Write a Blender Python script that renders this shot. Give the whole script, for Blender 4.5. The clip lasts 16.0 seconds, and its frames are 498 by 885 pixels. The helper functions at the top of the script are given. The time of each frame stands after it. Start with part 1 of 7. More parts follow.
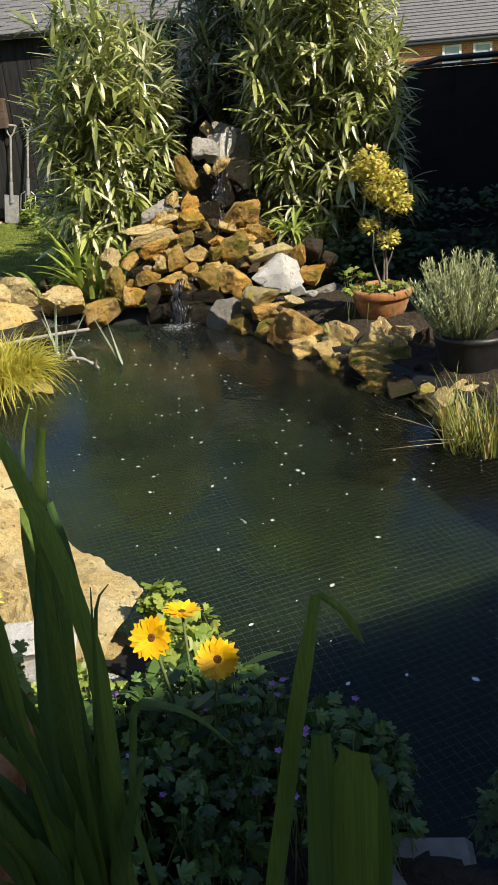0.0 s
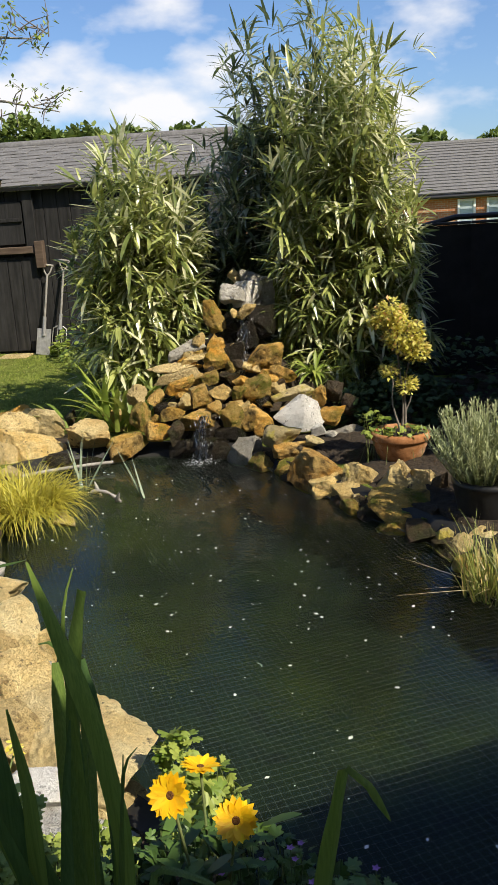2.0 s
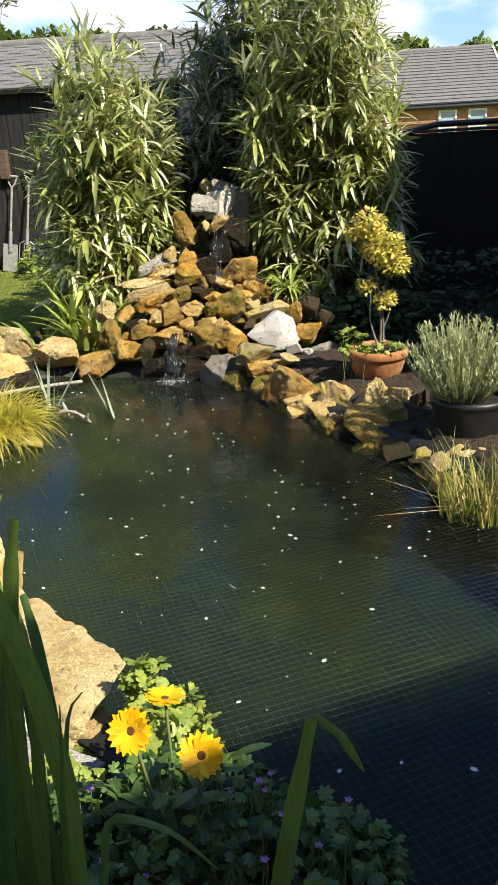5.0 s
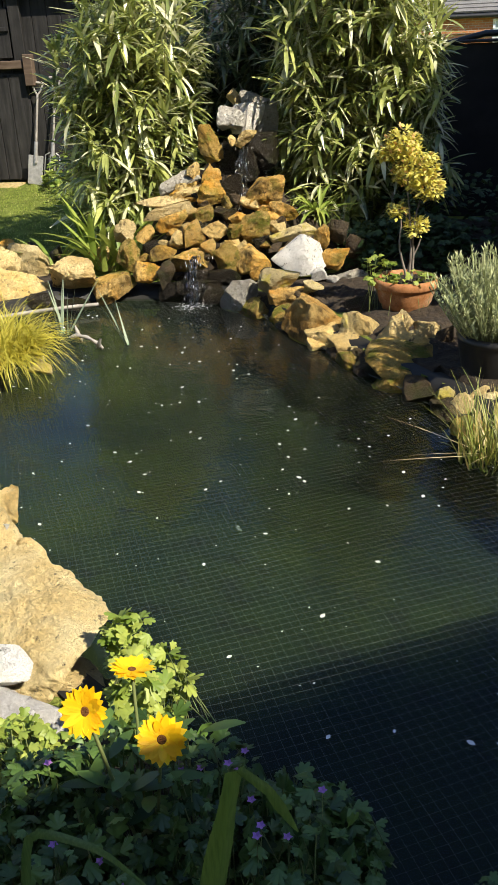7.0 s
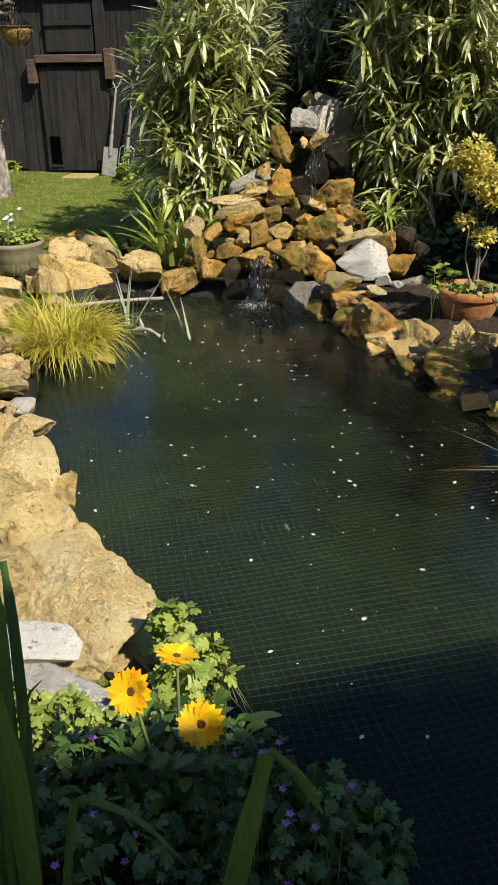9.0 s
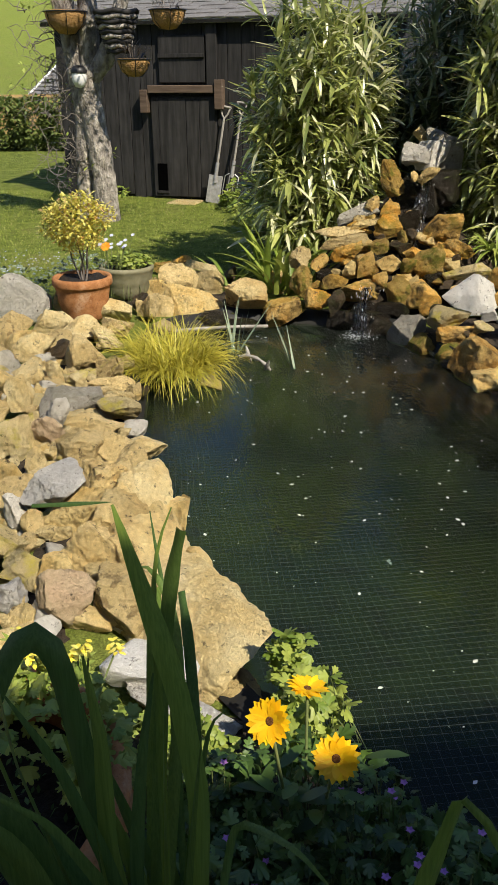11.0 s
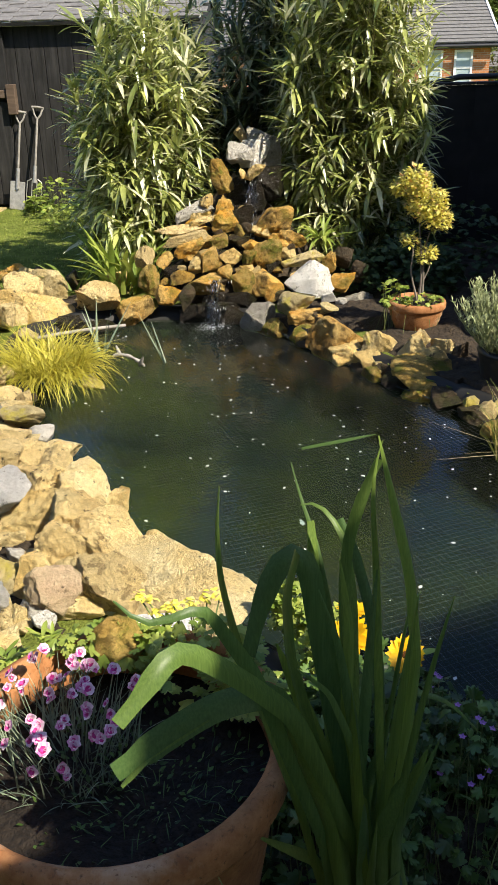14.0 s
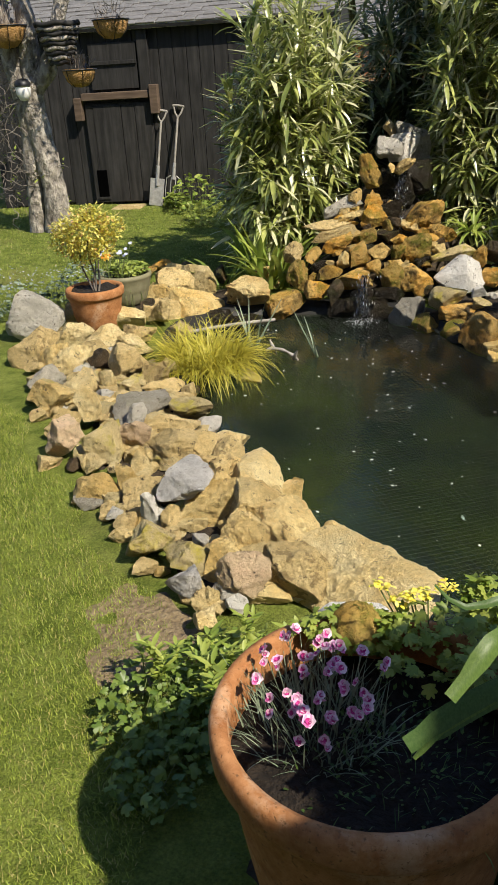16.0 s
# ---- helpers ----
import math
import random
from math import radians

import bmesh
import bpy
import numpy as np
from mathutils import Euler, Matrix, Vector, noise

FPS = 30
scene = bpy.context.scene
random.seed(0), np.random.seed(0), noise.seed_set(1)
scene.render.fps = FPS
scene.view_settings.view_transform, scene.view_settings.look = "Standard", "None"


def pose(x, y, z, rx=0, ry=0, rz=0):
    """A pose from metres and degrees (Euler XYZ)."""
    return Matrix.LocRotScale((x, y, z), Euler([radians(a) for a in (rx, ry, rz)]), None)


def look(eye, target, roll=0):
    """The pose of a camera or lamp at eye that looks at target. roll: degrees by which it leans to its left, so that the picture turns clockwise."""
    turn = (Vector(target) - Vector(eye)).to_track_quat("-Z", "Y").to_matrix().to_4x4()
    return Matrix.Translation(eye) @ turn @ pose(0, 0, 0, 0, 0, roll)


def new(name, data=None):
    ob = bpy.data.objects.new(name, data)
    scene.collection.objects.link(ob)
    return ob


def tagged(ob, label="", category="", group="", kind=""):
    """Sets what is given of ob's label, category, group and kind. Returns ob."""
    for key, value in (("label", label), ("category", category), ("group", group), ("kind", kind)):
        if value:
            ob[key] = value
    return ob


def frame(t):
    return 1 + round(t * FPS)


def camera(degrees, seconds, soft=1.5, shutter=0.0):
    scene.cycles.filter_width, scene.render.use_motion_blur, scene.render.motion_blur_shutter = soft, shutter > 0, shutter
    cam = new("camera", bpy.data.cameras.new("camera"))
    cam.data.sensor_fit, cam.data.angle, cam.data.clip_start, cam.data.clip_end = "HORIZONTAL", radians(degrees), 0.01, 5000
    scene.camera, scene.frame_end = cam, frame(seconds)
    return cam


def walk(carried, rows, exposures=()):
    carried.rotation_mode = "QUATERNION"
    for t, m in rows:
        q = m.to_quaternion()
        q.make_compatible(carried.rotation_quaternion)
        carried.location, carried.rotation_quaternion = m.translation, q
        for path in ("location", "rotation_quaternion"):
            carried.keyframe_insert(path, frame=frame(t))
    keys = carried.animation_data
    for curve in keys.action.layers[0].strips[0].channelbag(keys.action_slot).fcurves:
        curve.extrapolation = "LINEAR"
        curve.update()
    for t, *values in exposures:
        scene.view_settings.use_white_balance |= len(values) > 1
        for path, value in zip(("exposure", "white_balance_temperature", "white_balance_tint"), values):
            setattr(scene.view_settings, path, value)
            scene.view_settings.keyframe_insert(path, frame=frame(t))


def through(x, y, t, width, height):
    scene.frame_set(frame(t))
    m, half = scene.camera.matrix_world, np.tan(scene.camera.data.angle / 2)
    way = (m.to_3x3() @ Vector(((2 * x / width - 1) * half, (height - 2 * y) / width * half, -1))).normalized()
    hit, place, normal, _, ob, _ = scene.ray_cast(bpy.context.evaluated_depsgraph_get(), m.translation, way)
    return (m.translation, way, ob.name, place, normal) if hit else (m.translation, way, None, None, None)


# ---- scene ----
cam = camera(33.0, 16.0)
PATH = [
    (0, (0.352, 0.499, 1.366), (0.174, 2.323, 0.565), -5.1),
    (0.5, (0.345, 0.491, 1.392), (0.172, 2.349, 0.671), -4.4),
    (1, (0.333, 0.486, 1.414), (0.147, 2.374, 0.78), -4.0),
    (1.5, (0.34, 0.463, 1.438), (0.134, 2.365, 0.856), -3.8),
    (2, (0.339, 0.467, 1.427), (0.136, 2.39, 0.916), -3.5),
    (2.5, (0.341, 0.457, 1.431), (0.14, 2.389, 0.954), -3.6),
    (3, (0.34, 0.462, 1.421), (0.139, 2.394, 0.945), -3.6),
    (3.5, (0.355, 0.449, 1.424), (0.154, 2.377, 0.931), -3.5),
    (4, (0.326, 0.493, 1.382), (0.139, 2.409, 0.841), -3.4),
    (4.2, (0.315, 0.505, 1.373), (0.169, 2.417, 0.805), -3.0),
    (6.3, (0.422, 0.726, 1.395), (0.242, 2.523, 0.537), -4.3),
    (6.5, (0.424, 0.735, 1.388), (0.228, 2.527, 0.523), -3.9),
    (7, (0.416, 0.752, 1.372), (0.182, 2.542, 0.51), -2.6),
    (7.5, (0.438, 0.741, 1.387), (0.146, 2.52, 0.521), -2.6),
    (8, (0.443, 0.734, 1.396), (0.129, 2.51, 0.53), -2.1),
    (8.5, (0.438, 0.72, 1.406), (0.099, 2.49, 0.539), -1.6),
    (9, (0.425, 0.707, 1.405), (0.064, 2.473, 0.54), -0.9),
    (9.5, (0.414, 0.698, 1.422), (0.003, 2.463, 0.576), -0.6),
    (10, (0.396, 0.699, 1.428), (-0.097, 2.452, 0.6), -0.6),
    (10.2, (0.392, 0.691, 1.434), (-0.136, 2.436, 0.612), -0.6),
    (12.3, (0.115, 0.563, 1.453), (-0.44, 2.311, 0.656), -0.4),
    (12.5, (0.078, 0.537, 1.458), (-0.446, 2.3, 0.672), -0.7),
    (13, (-0.022, 0.489, 1.48), (-0.368, 2.296, 0.695), -1.0),
    (13.5, (-0.062, 0.457, 1.491), (-0.351, 2.272, 0.702), -1.9),
    (14, (-0.073, 0.347, 1.5), (-0.148, 2.167, 0.675), -1.5),
    (14.5, (-0.111, 0.263, 1.523), (-0.176, 2.079, 0.686), -2.1),
    (15, (-0.172, 0.251, 1.536), (-0.316, 2.062, 0.698), -3.3),
    (15.5, (-0.264, 0.269, 1.537), (-0.529, 2.068, 0.705), -4.0),
    (16, (-0.297, 0.261, 1.542), (-0.628, 2.05, 0.711), -3.6),
]
walk(cam, [(t, look(eye, target, roll)) for t, eye, target, roll in PATH], [(0.0, 0.60), (1.0, 0.60), (2.0, 0.47), (3.2, 0.47), (4.0, 0.82), (6.5, 0.95), (7.0, 0.88), (8.0, 0.70), (10.0, 0.40), (12.5, 0.52), (13.5, 0.66), (14.0, 0.91), (14.6, 0.66), (15.5, 0.46), (16.0, 0.50)])

# ---- light ----
SUN = Vector((0.552, -0.401, 0.731)).normalized()
sun = new("sun", bpy.data.lights.new("sun", "SUN"))
sun.data.energy, sun.data.angle, sun.data.color = 5.0, radians(0.6), (1.0, 0.91, 0.75)
sun.matrix_world = look((6, -6, 8), Vector((6, -6, 8)) - SUN)

world = bpy.data.worlds.new("sky")
world.use_nodes = True
scene.world = world
wn, wl = world.node_tree.nodes, world.node_tree.links
wn.clear()
sky = wn.new("ShaderNodeTexSky")
sky.sky_type, sky.sun_disc = "NISHITA", False
sky.sun_elevation, sky.sun_rotation = math.asin(SUN.z), math.atan2(SUN.x, SUN.y)
coord = wn.new("ShaderNodeTexCoord")
stretch = wn.new("ShaderNodeMapping")
stretch.inputs["Scale"].default_value = (1.0, 1.0, 2.0)
stretch.inputs["Location"].default_value = (0.35, 0.2, 0.1)
puffs = wn.new("ShaderNodeTexNoise")
puffs.inputs["Scale"].default_value, puffs.inputs["Detail"].default_value, puffs.inputs["Roughness"].default_value = 7.0, 7, 0.48
split = wn.new("ShaderNodeSeparateXYZ")
low = wn.new("ShaderNodeMapRange")
low.inputs["From Min"].default_value, low.inputs["From Max"].default_value = 0.0, 0.55
low.inputs["To Min"].default_value, low.inputs["To Max"].default_value = 0.155, -0.17
lifted = wn.new("ShaderNodeMath")
cover = wn.new("ShaderNodeValToRGB")
cover.color_ramp.elements[0].position, cover.color_ramp.elements[1].position = 0.51, 0.67
cloud = wn.new("ShaderNodeMixRGB")
cloud.inputs["Color2"].default_value = (10.4, 10.4, 10.7, 1)
back = wn.new("ShaderNodeBackground")
back.inputs["Strength"].default_value = 0.068
wout = wn.new("ShaderNodeOutputWorld")
wl.new(coord.outputs["Generated"], stretch.inputs["Vector"])
wl.new(coord.outputs["Generated"], split.inputs[0])
wl.new(split.outputs["Z"], low.inputs["Value"])
wl.new(stretch.outputs["Vector"], puffs.inputs["Vector"])
wl.new(puffs.outputs["Fac"], lifted.inputs[0])
wl.new(low.outputs["Result"], lifted.inputs[1])
wl.new(lifted.outputs[0], cover.inputs["Fac"])
wl.new(cover.outputs["Color"], cloud.inputs["Fac"])
tone = wn.new("ShaderNodeMixRGB")
tone.blend_type = "MULTIPLY"
tone.inputs["Fac"].default_value = 1.0
tone.inputs["Color2"].default_value = (1.02, 1.25, 1.60, 1)
wl.new(sky.outputs["Color"], tone.inputs["Color1"])
wl.new(tone.outputs["Color"], cloud.inputs["Color1"])
wl.new(cloud.outputs["Color"], back.inputs["Color"])
wl.new(back.outputs["Background"], wout.inputs["Surface"])

# ---- materials ----


class Mat:
    """A small builder of node materials."""

    def __init__(self, name, rough=0.8, spec=0.3):
        self.m = bpy.data.materials.new(name)
        self.m.use_nodes = True
        self.n, self.l = self.m.node_tree.nodes, self.m.node_tree.links
        self.b = self.n["Principled BSDF"]
        self.b.inputs["Roughness"].default_value = rough
        self.b.inputs["Specular IOR Level"].default_value = spec
        self.v = self.n.new("ShaderNodeTexCoord").outputs["Object"]

    def per_object(self):
        info = self.n.new("ShaderNodeObjectInfo")
        add = self.n.new("ShaderNodeVectorMath")
        mul = self.n.new("ShaderNodeMath")
        mul.operation = "MULTIPLY"
        mul.inputs[1].default_value = 37.0
        self.l.new(info.outputs["Random"], mul.inputs[0])
        self.l.new(self.v, add.inputs[0])
        self.l.new(mul.outputs[0], add.inputs[1])
        self.v = add.outputs[0]
        return self

    def noise(self, scale, detail=4, rough=0.55, lo=0.35, hi=0.65, squash=None):
        t = self.n.new("ShaderNodeTexNoise")
        t.inputs["Scale"].default_value, t.inputs["Detail"].default_value, t.inputs["Roughness"].default_value = scale, detail, rough
        if squash:
            mp = self.n.new("ShaderNodeMapping")
            mp.inputs["Scale"].default_value = squash
            self.l.new(self.v, mp.inputs["Vector"])
            self.l.new(mp.outputs["Vector"], t.inputs["Vector"])
        else:
            self.l.new(self.v, t.inputs["Vector"])
        r = self.n.new("ShaderNodeMapRange")
        r.inputs["From Min"].default_value, r.inputs["From Max"].default_value = lo, hi
        self.l.new(t.outputs["Fac"], r.inputs["Value"])
        return r.outputs["Result"]

    def island(self):
        return self.n.new("ShaderNodeNewGeometry").outputs["Random Per Island"]

    def own(self):
        return self.n.new("ShaderNodeObjectInfo").outputs["Random"]

    def mix(self, a, b, fac, mode="MIX"):
        x = self.n.new("ShaderNodeMixRGB")
        x.blend_type = mode
        for value, socket in ((a, "Color1"), (b, "Color2")):
            if isinstance(value, tuple):
                x.inputs[socket].default_value = (*value, 1)
            else:
                self.l.new(value, x.inputs[socket])
        if isinstance(fac, float):
            x.inputs["Fac"].default_value = fac
        else:
            self.l.new(fac, x.inputs["Fac"])
        return x.outputs["Color"]

    def scale(self, socket, k):
        x = self.n.new("ShaderNodeMath")
        x.operation = "MULTIPLY"
        x.inputs[1].default_value = k
        self.l.new(socket, x.inputs[0])
        return x.outputs[0]

    def colour(self, socket):
        self.l.new(socket, self.b.inputs["Base Color"])
        return self

    def bump(self, socket, depth, dist=0.01):
        x = self.n.new("ShaderNodeBump")
        x.inputs["Strength"].default_value, x.inputs["Distance"].default_value = depth, dist
        self.l.new(socket, x.inputs["Height"])
        if self.b.inputs["Normal"].is_linked:
            self.l.new(self.b.inputs["Normal"].links[0].from_socket, x.inputs["Normal"])
        self.l.new(x.outputs["Normal"], self.b.inputs["Normal"])
        return self

    def leafy(self, col_socket, amount):
        """Lets part of the light through, as a leaf does."""
        t = self.n.new("ShaderNodeBsdfTranslucent")
        x = self.n.new("ShaderNodeMixShader")
        x.inputs[0].default_value = amount
        self.l.new(col_socket, t.inputs["Color"])
        self.l.new(self.b.outputs[0], x.inputs[1])
        self.l.new(t.outputs[0], x.inputs[2])
        self.l.new(x.outputs[0], self.n["Material Output"].inputs["Surface"])
        return self


def stone_mat(name, base, other, moss=0.0, moss_col=(0.10, 0.12, 0.02), rough=0.85, grime=0.8, stain=0.0, hollow=0.0):
    k = Mat(name, rough, 0.25).per_object()
    big = k.noise(7, 4, 0.6, 0.38, 0.62)
    c = k.mix(base, other, big)
    tint = k.mix((0.78, 0.77, 0.75), (1.16, 1.15, 1.13), k.own())
    c = k.mix(c, tint, 1.0, "MULTIPLY")
    fine = k.noise(60, 6, 0.75, 0.3, 0.7)
    c = k.mix(c, k.mix((0.68, 0.64, 0.58), (1.12, 1.1, 1.06), fine), grime, "MULTIPLY")
    pits = k.noise(26, 5, 0.7, 0.30, 0.40)
    c = k.mix((0.10, 0.075, 0.045), c, pits)
    if stain:
        c = k.mix(c, (0.085, 0.055, 0.022), k.scale(k.noise(8, 6, 0.7, 0.50, 0.66, (1, 1, 0.6)), stain))
    if moss:
        c = k.mix(c, moss_col, k.scale(k.noise(11, 6, 0.65, 0.50, 0.62), moss))
    if hollow:
        holes = k.mix((0.0, 0.0, 0.0), k.noise(21, 3, 0.6, 0.56, 0.62), k.noise(4.2, 2, 0.5, 0.50, 0.62))
        c = k.mix(c, (0.20, 0.125, 0.05), k.scale(holes, hollow))
        k.bump(k.mix((1.0, 1.0, 1.0), (0.0, 0.0, 0.0), holes), 0.6, 0.012)
    k.colour(c)
    k.bump(k.noise(36, 9, 0.75, 0.2, 0.8), 1.0, 0.026)
    k.bump(fine, 1.0, 0.009)
    return k.m


TONES = {
    "cream": stone_mat("cream_limestone", (0.90, 0.76, 0.43), (0.82, 0.63, 0.29), hollow=0.3),
    "honey": stone_mat("honey_limestone", (0.84, 0.60, 0.23), (0.88, 0.70, 0.34), hollow=0.6, stain=0.25),
    "ochre": stone_mat("ochre_ironstone", (0.74, 0.38, 0.055), (0.82, 0.56, 0.19), 0.6, (0.18, 0.17, 0.02), stain=0.9),
    "rusty": stone_mat("rust_streaked_limestone", (0.82, 0.58, 0.22), (0.66, 0.36, 0.08), stain=0.9, hollow=0.7),
    # wet stone, its colour taken near black to hold the shade of the gaps
    "wet": stone_mat("gap_shaded_wet_stone", (0.035, 0.028, 0.018), (0.020, 0.017, 0.012), 0.5, (0.03, 0.035, 0.008), rough=0.3),
    "buff": stone_mat("buff_limestone", (0.84, 0.67, 0.35), (0.74, 0.57, 0.27), hollow=0.6),
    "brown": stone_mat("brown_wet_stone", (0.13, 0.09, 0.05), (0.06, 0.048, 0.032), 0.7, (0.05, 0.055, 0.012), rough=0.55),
    "grey": stone_mat("grey_stone", (0.56, 0.53, 0.47), (0.42, 0.40, 0.35), 0.2),
    "pale": stone_mat("pale_stone", (0.84, 0.81, 0.75), (0.72, 0.69, 0.62), grime=0.5),
    "white": stone_mat("white_stone", (0.88, 0.87, 0.84), (0.82, 0.80, 0.76), grime=0.35),
    "slate": stone_mat("blue_grey_stone", (0.68, 0.67, 0.66), (0.56, 0.56, 0.56)),
    "pink": stone_mat("pinkish_stone", (0.80, 0.60, 0.41), (0.78, 0.64, 0.42)),
    "lichen": stone_mat("lichened_stone", (0.74, 0.63, 0.36), (0.66, 0.54, 0.28), 0.8, (0.60, 0.50, 0.08)),
    "tufa": stone_mat("pitted_tufa", (0.88, 0.71, 0.36), (0.76, 0.56, 0.25), hollow=1.0, stain=0.25),
    "mossy": stone_mat("mossy_stone", (0.54, 0.33, 0.07), (0.64, 0.46, 0.15), 0.9, (0.17, 0.18, 0.02), stain=0.85),
}


def leaf_mat(name, dark, light, rough=0.45, through=0.3, third=None, share=0.5, spec=0.5):
    k = Mat(name, rough, spec)
    isl = k.island()
    c = k.mix(dark, light, isl)
    if third:
        x = k.n.new("ShaderNodeMath")
        x.operation = "FRACT"
        k.l.new(k.scale(isl, 17.3), x.inputs[0])
        y = k.n.new("ShaderNodeMath")
        y.operation = "LESS_THAN"
        y.inputs[1].default_value = share
        k.l.new(x.outputs[0], y.inputs[0])
        c = k.mix(c, third, y.outputs[0])
    c = k.mix(c, k.mix((0.8, 0.8, 0.8), (1.15, 1.15, 1.1), k.noise(30, 3)), 0.7, "MULTIPLY")
    k.colour(c)
    k.leafy(c, through)
    return k.m


def plain_mat(name, a, b, rough=0.7, scale=20, depth=0.3, metal=0.0, spec=0.4, squash=None, dist=0.004):
    k = Mat(name, rough, spec).per_object()
    k.b.inputs["Metallic"].default_value = metal
    n1 = k.noise(scale, 5, 0.6, 0.3, 0.7, squash)
    c = k.mix(a, b, n1)
    c = k.mix(c, k.mix((0.8, 0.8, 0.8), (1.1, 1.1, 1.1), k.noise(scale * 0.18, 3)), 1.0, "MULTIPLY")
    k.colour(c)
    k.bump(n1, depth, dist)
    return k.m


BAMBOO_LEAF = leaf_mat("bamboo_leaf", (0.13, 0.18, 0.055), (0.55, 0.58, 0.19), 0.25, 0.38, (0.78, 0.77, 0.50), 0.26, spec=0.9)
CULM = plain_mat("bamboo_culm", (0.16, 0.17, 0.05), (0.28, 0.25, 0.09), 0.4)
# darker copy of the bamboo leaf: shade of the rear stands in its colour
SHADED_BAMBOO_LEAF = leaf_mat("shaded_bamboo_leaf", (0.060, 0.098, 0.052), (0.24, 0.29, 0.15), 0.22, 0.28, (0.56, 0.60, 0.46), 0.18, spec=0.9)
GRASS = leaf_mat("grass_blade", (0.12, 0.185, 0.018), (0.44, 0.50, 0.085), 0.45, 0.35, (0.52, 0.46, 0.17), 0.12, 0.4)
SEDGE = leaf_mat("golden_sedge_blade", (0.40, 0.37, 0.04), (0.66, 0.57, 0.09), 0.5, 0.35)
GOLD_LEAF = leaf_mat("golden_leaf", (0.50, 0.47, 0.07), (0.88, 0.79, 0.26), 0.45, 0.35, (0.68, 0.42, 0.18), 0.09)
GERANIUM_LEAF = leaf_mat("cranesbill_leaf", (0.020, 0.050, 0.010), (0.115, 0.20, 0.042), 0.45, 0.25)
LIGHT_LEAF = leaf_mat("fresh_green_leaf", (0.17, 0.25, 0.035), (0.38, 0.43, 0.09), 0.5, 0.3)
MID_LEAF = leaf_mat("mid_green_leaf", (0.085, 0.15, 0.025), (0.24, 0.32, 0.065), 0.45, 0.28)
STRAP_LEAF = leaf_mat("strap_leaf", (0.16, 0.26, 0.05), (0.32, 0.40, 0.10), 0.45, 0.3)
ROSEMARY_LEAF = leaf_mat("rosemary_leaf", (0.24, 0.28, 0.12), (0.52, 0.54, 0.30), 0.6, 0.15)
RUSH_BLADE = leaf_mat("rush_blade", (0.14, 0.19, 0.03), (0.32, 0.33, 0.07), 0.5, 0.25, (0.46, 0.36, 0.13), 0.2)
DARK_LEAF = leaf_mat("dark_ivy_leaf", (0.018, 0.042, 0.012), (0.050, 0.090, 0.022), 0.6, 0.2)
PINK_LEAF = leaf_mat("grey_green_pink_leaf", (0.13, 0.175, 0.115), (0.27, 0.33, 0.22), 0.6, 0.15)
WOOD_LEAF = leaf_mat("woodland_leaf", (0.10, 0.15, 0.03), (0.20, 0.25, 0.06), 0.7, 0.2)
HEDGE_LEAF = leaf_mat("hedge_leaf", (0.08, 0.12, 0.025), (0.18, 0.22, 0.05), 0.6, 0.2)
PETAL_YELLOW = leaf_mat("marigold_petal", (0.84, 0.46, 0.004), (0.92, 0.66, 0.012), 0.5, 0.25)
PETAL_PINK = leaf_mat("pink_petal", (0.66, 0.16, 0.44), (0.82, 0.42, 0.66), 0.6, 0.2, (0.90, 0.74, 0.84), 0.3)
PETAL_DEEP = leaf_mat("deep_pink_petal", (0.42, 0.015, 0.16), (0.62, 0.05, 0.30), 0.6, 0.2, (0.82, 0.52, 0.70), 0.25)
PETAL_PURPLE = leaf_mat("purple_petal", (0.26, 0.10, 0.36), (0.46, 0.20, 0.52), 0.6, 0.2)
PETAL_WHITE = leaf_mat("white_petal", (0.70, 0.70, 0.66), (0.82, 0.82, 0.78), 0.6, 0.2)
PETAL_BLUE = leaf_mat("pale_blue_petal", (0.42, 0.46, 0.68), (0.66, 0.68, 0.80), 0.6, 0.2)
PETAL_ORANGE = leaf_mat("orange_petal", (0.80, 0.25, 0.01), (0.85, 0.35, 0.02), 0.5, 0.2)
PETAL_LEMON = leaf_mat("lemon_petal", (0.80, 0.68, 0.05), (0.86, 0.76, 0.18), 0.5, 0.2)
FLOWER_EYE = plain_mat("brown_flower_disc", (0.10, 0.035, 0.008), (0.20, 0.08, 0.01), 0.8, 400, 0.8)
STEM = plain_mat("green_stem", (0.12, 0.17, 0.05), (0.20, 0.22, 0.08), 0.6)
TWIG = plain_mat("grey_twig", (0.12, 0.10, 0.085), (0.24, 0.21, 0.18), 0.8)
BARK = plain_mat("grey_brown_bark", (0.07, 0.058, 0.047), (0.50, 0.45, 0.38), 0.9, 18, 1.0, squash=(1, 1, 0.6), dist=0.03)
OLIVE_GLAZE = plain_mat("weathered_olive_pot", (0.17, 0.16, 0.09), (0.25, 0.23, 0.14), 0.7, 18)
BLACK_PLASTIC = plain_mat("black_plastic", (0.012, 0.012, 0.013), (0.022, 0.022, 0.022), 0.45, 30, 0.1)
SOIL = plain_mat("dark_potting_soil", (0.010, 0.007, 0.005), (0.034, 0.024, 0.016), 0.95, 60, 1.0, dist=0.015)
EARTH = plain_mat("bank_earth", (0.022, 0.016, 0.010), (0.06, 0.042, 0.025), 0.95, 30, 1.0, dist=0.015)
DRY_EARTH = plain_mat("dry_trodden_earth", (0.16, 0.11, 0.06), (0.34, 0.26, 0.15), 0.95, 45, 1.0, dist=0.012)
LINER = plain_mat("pond_liner", (0.010, 0.010, 0.010), (0.020, 0.019, 0.016), 0.6, 8)
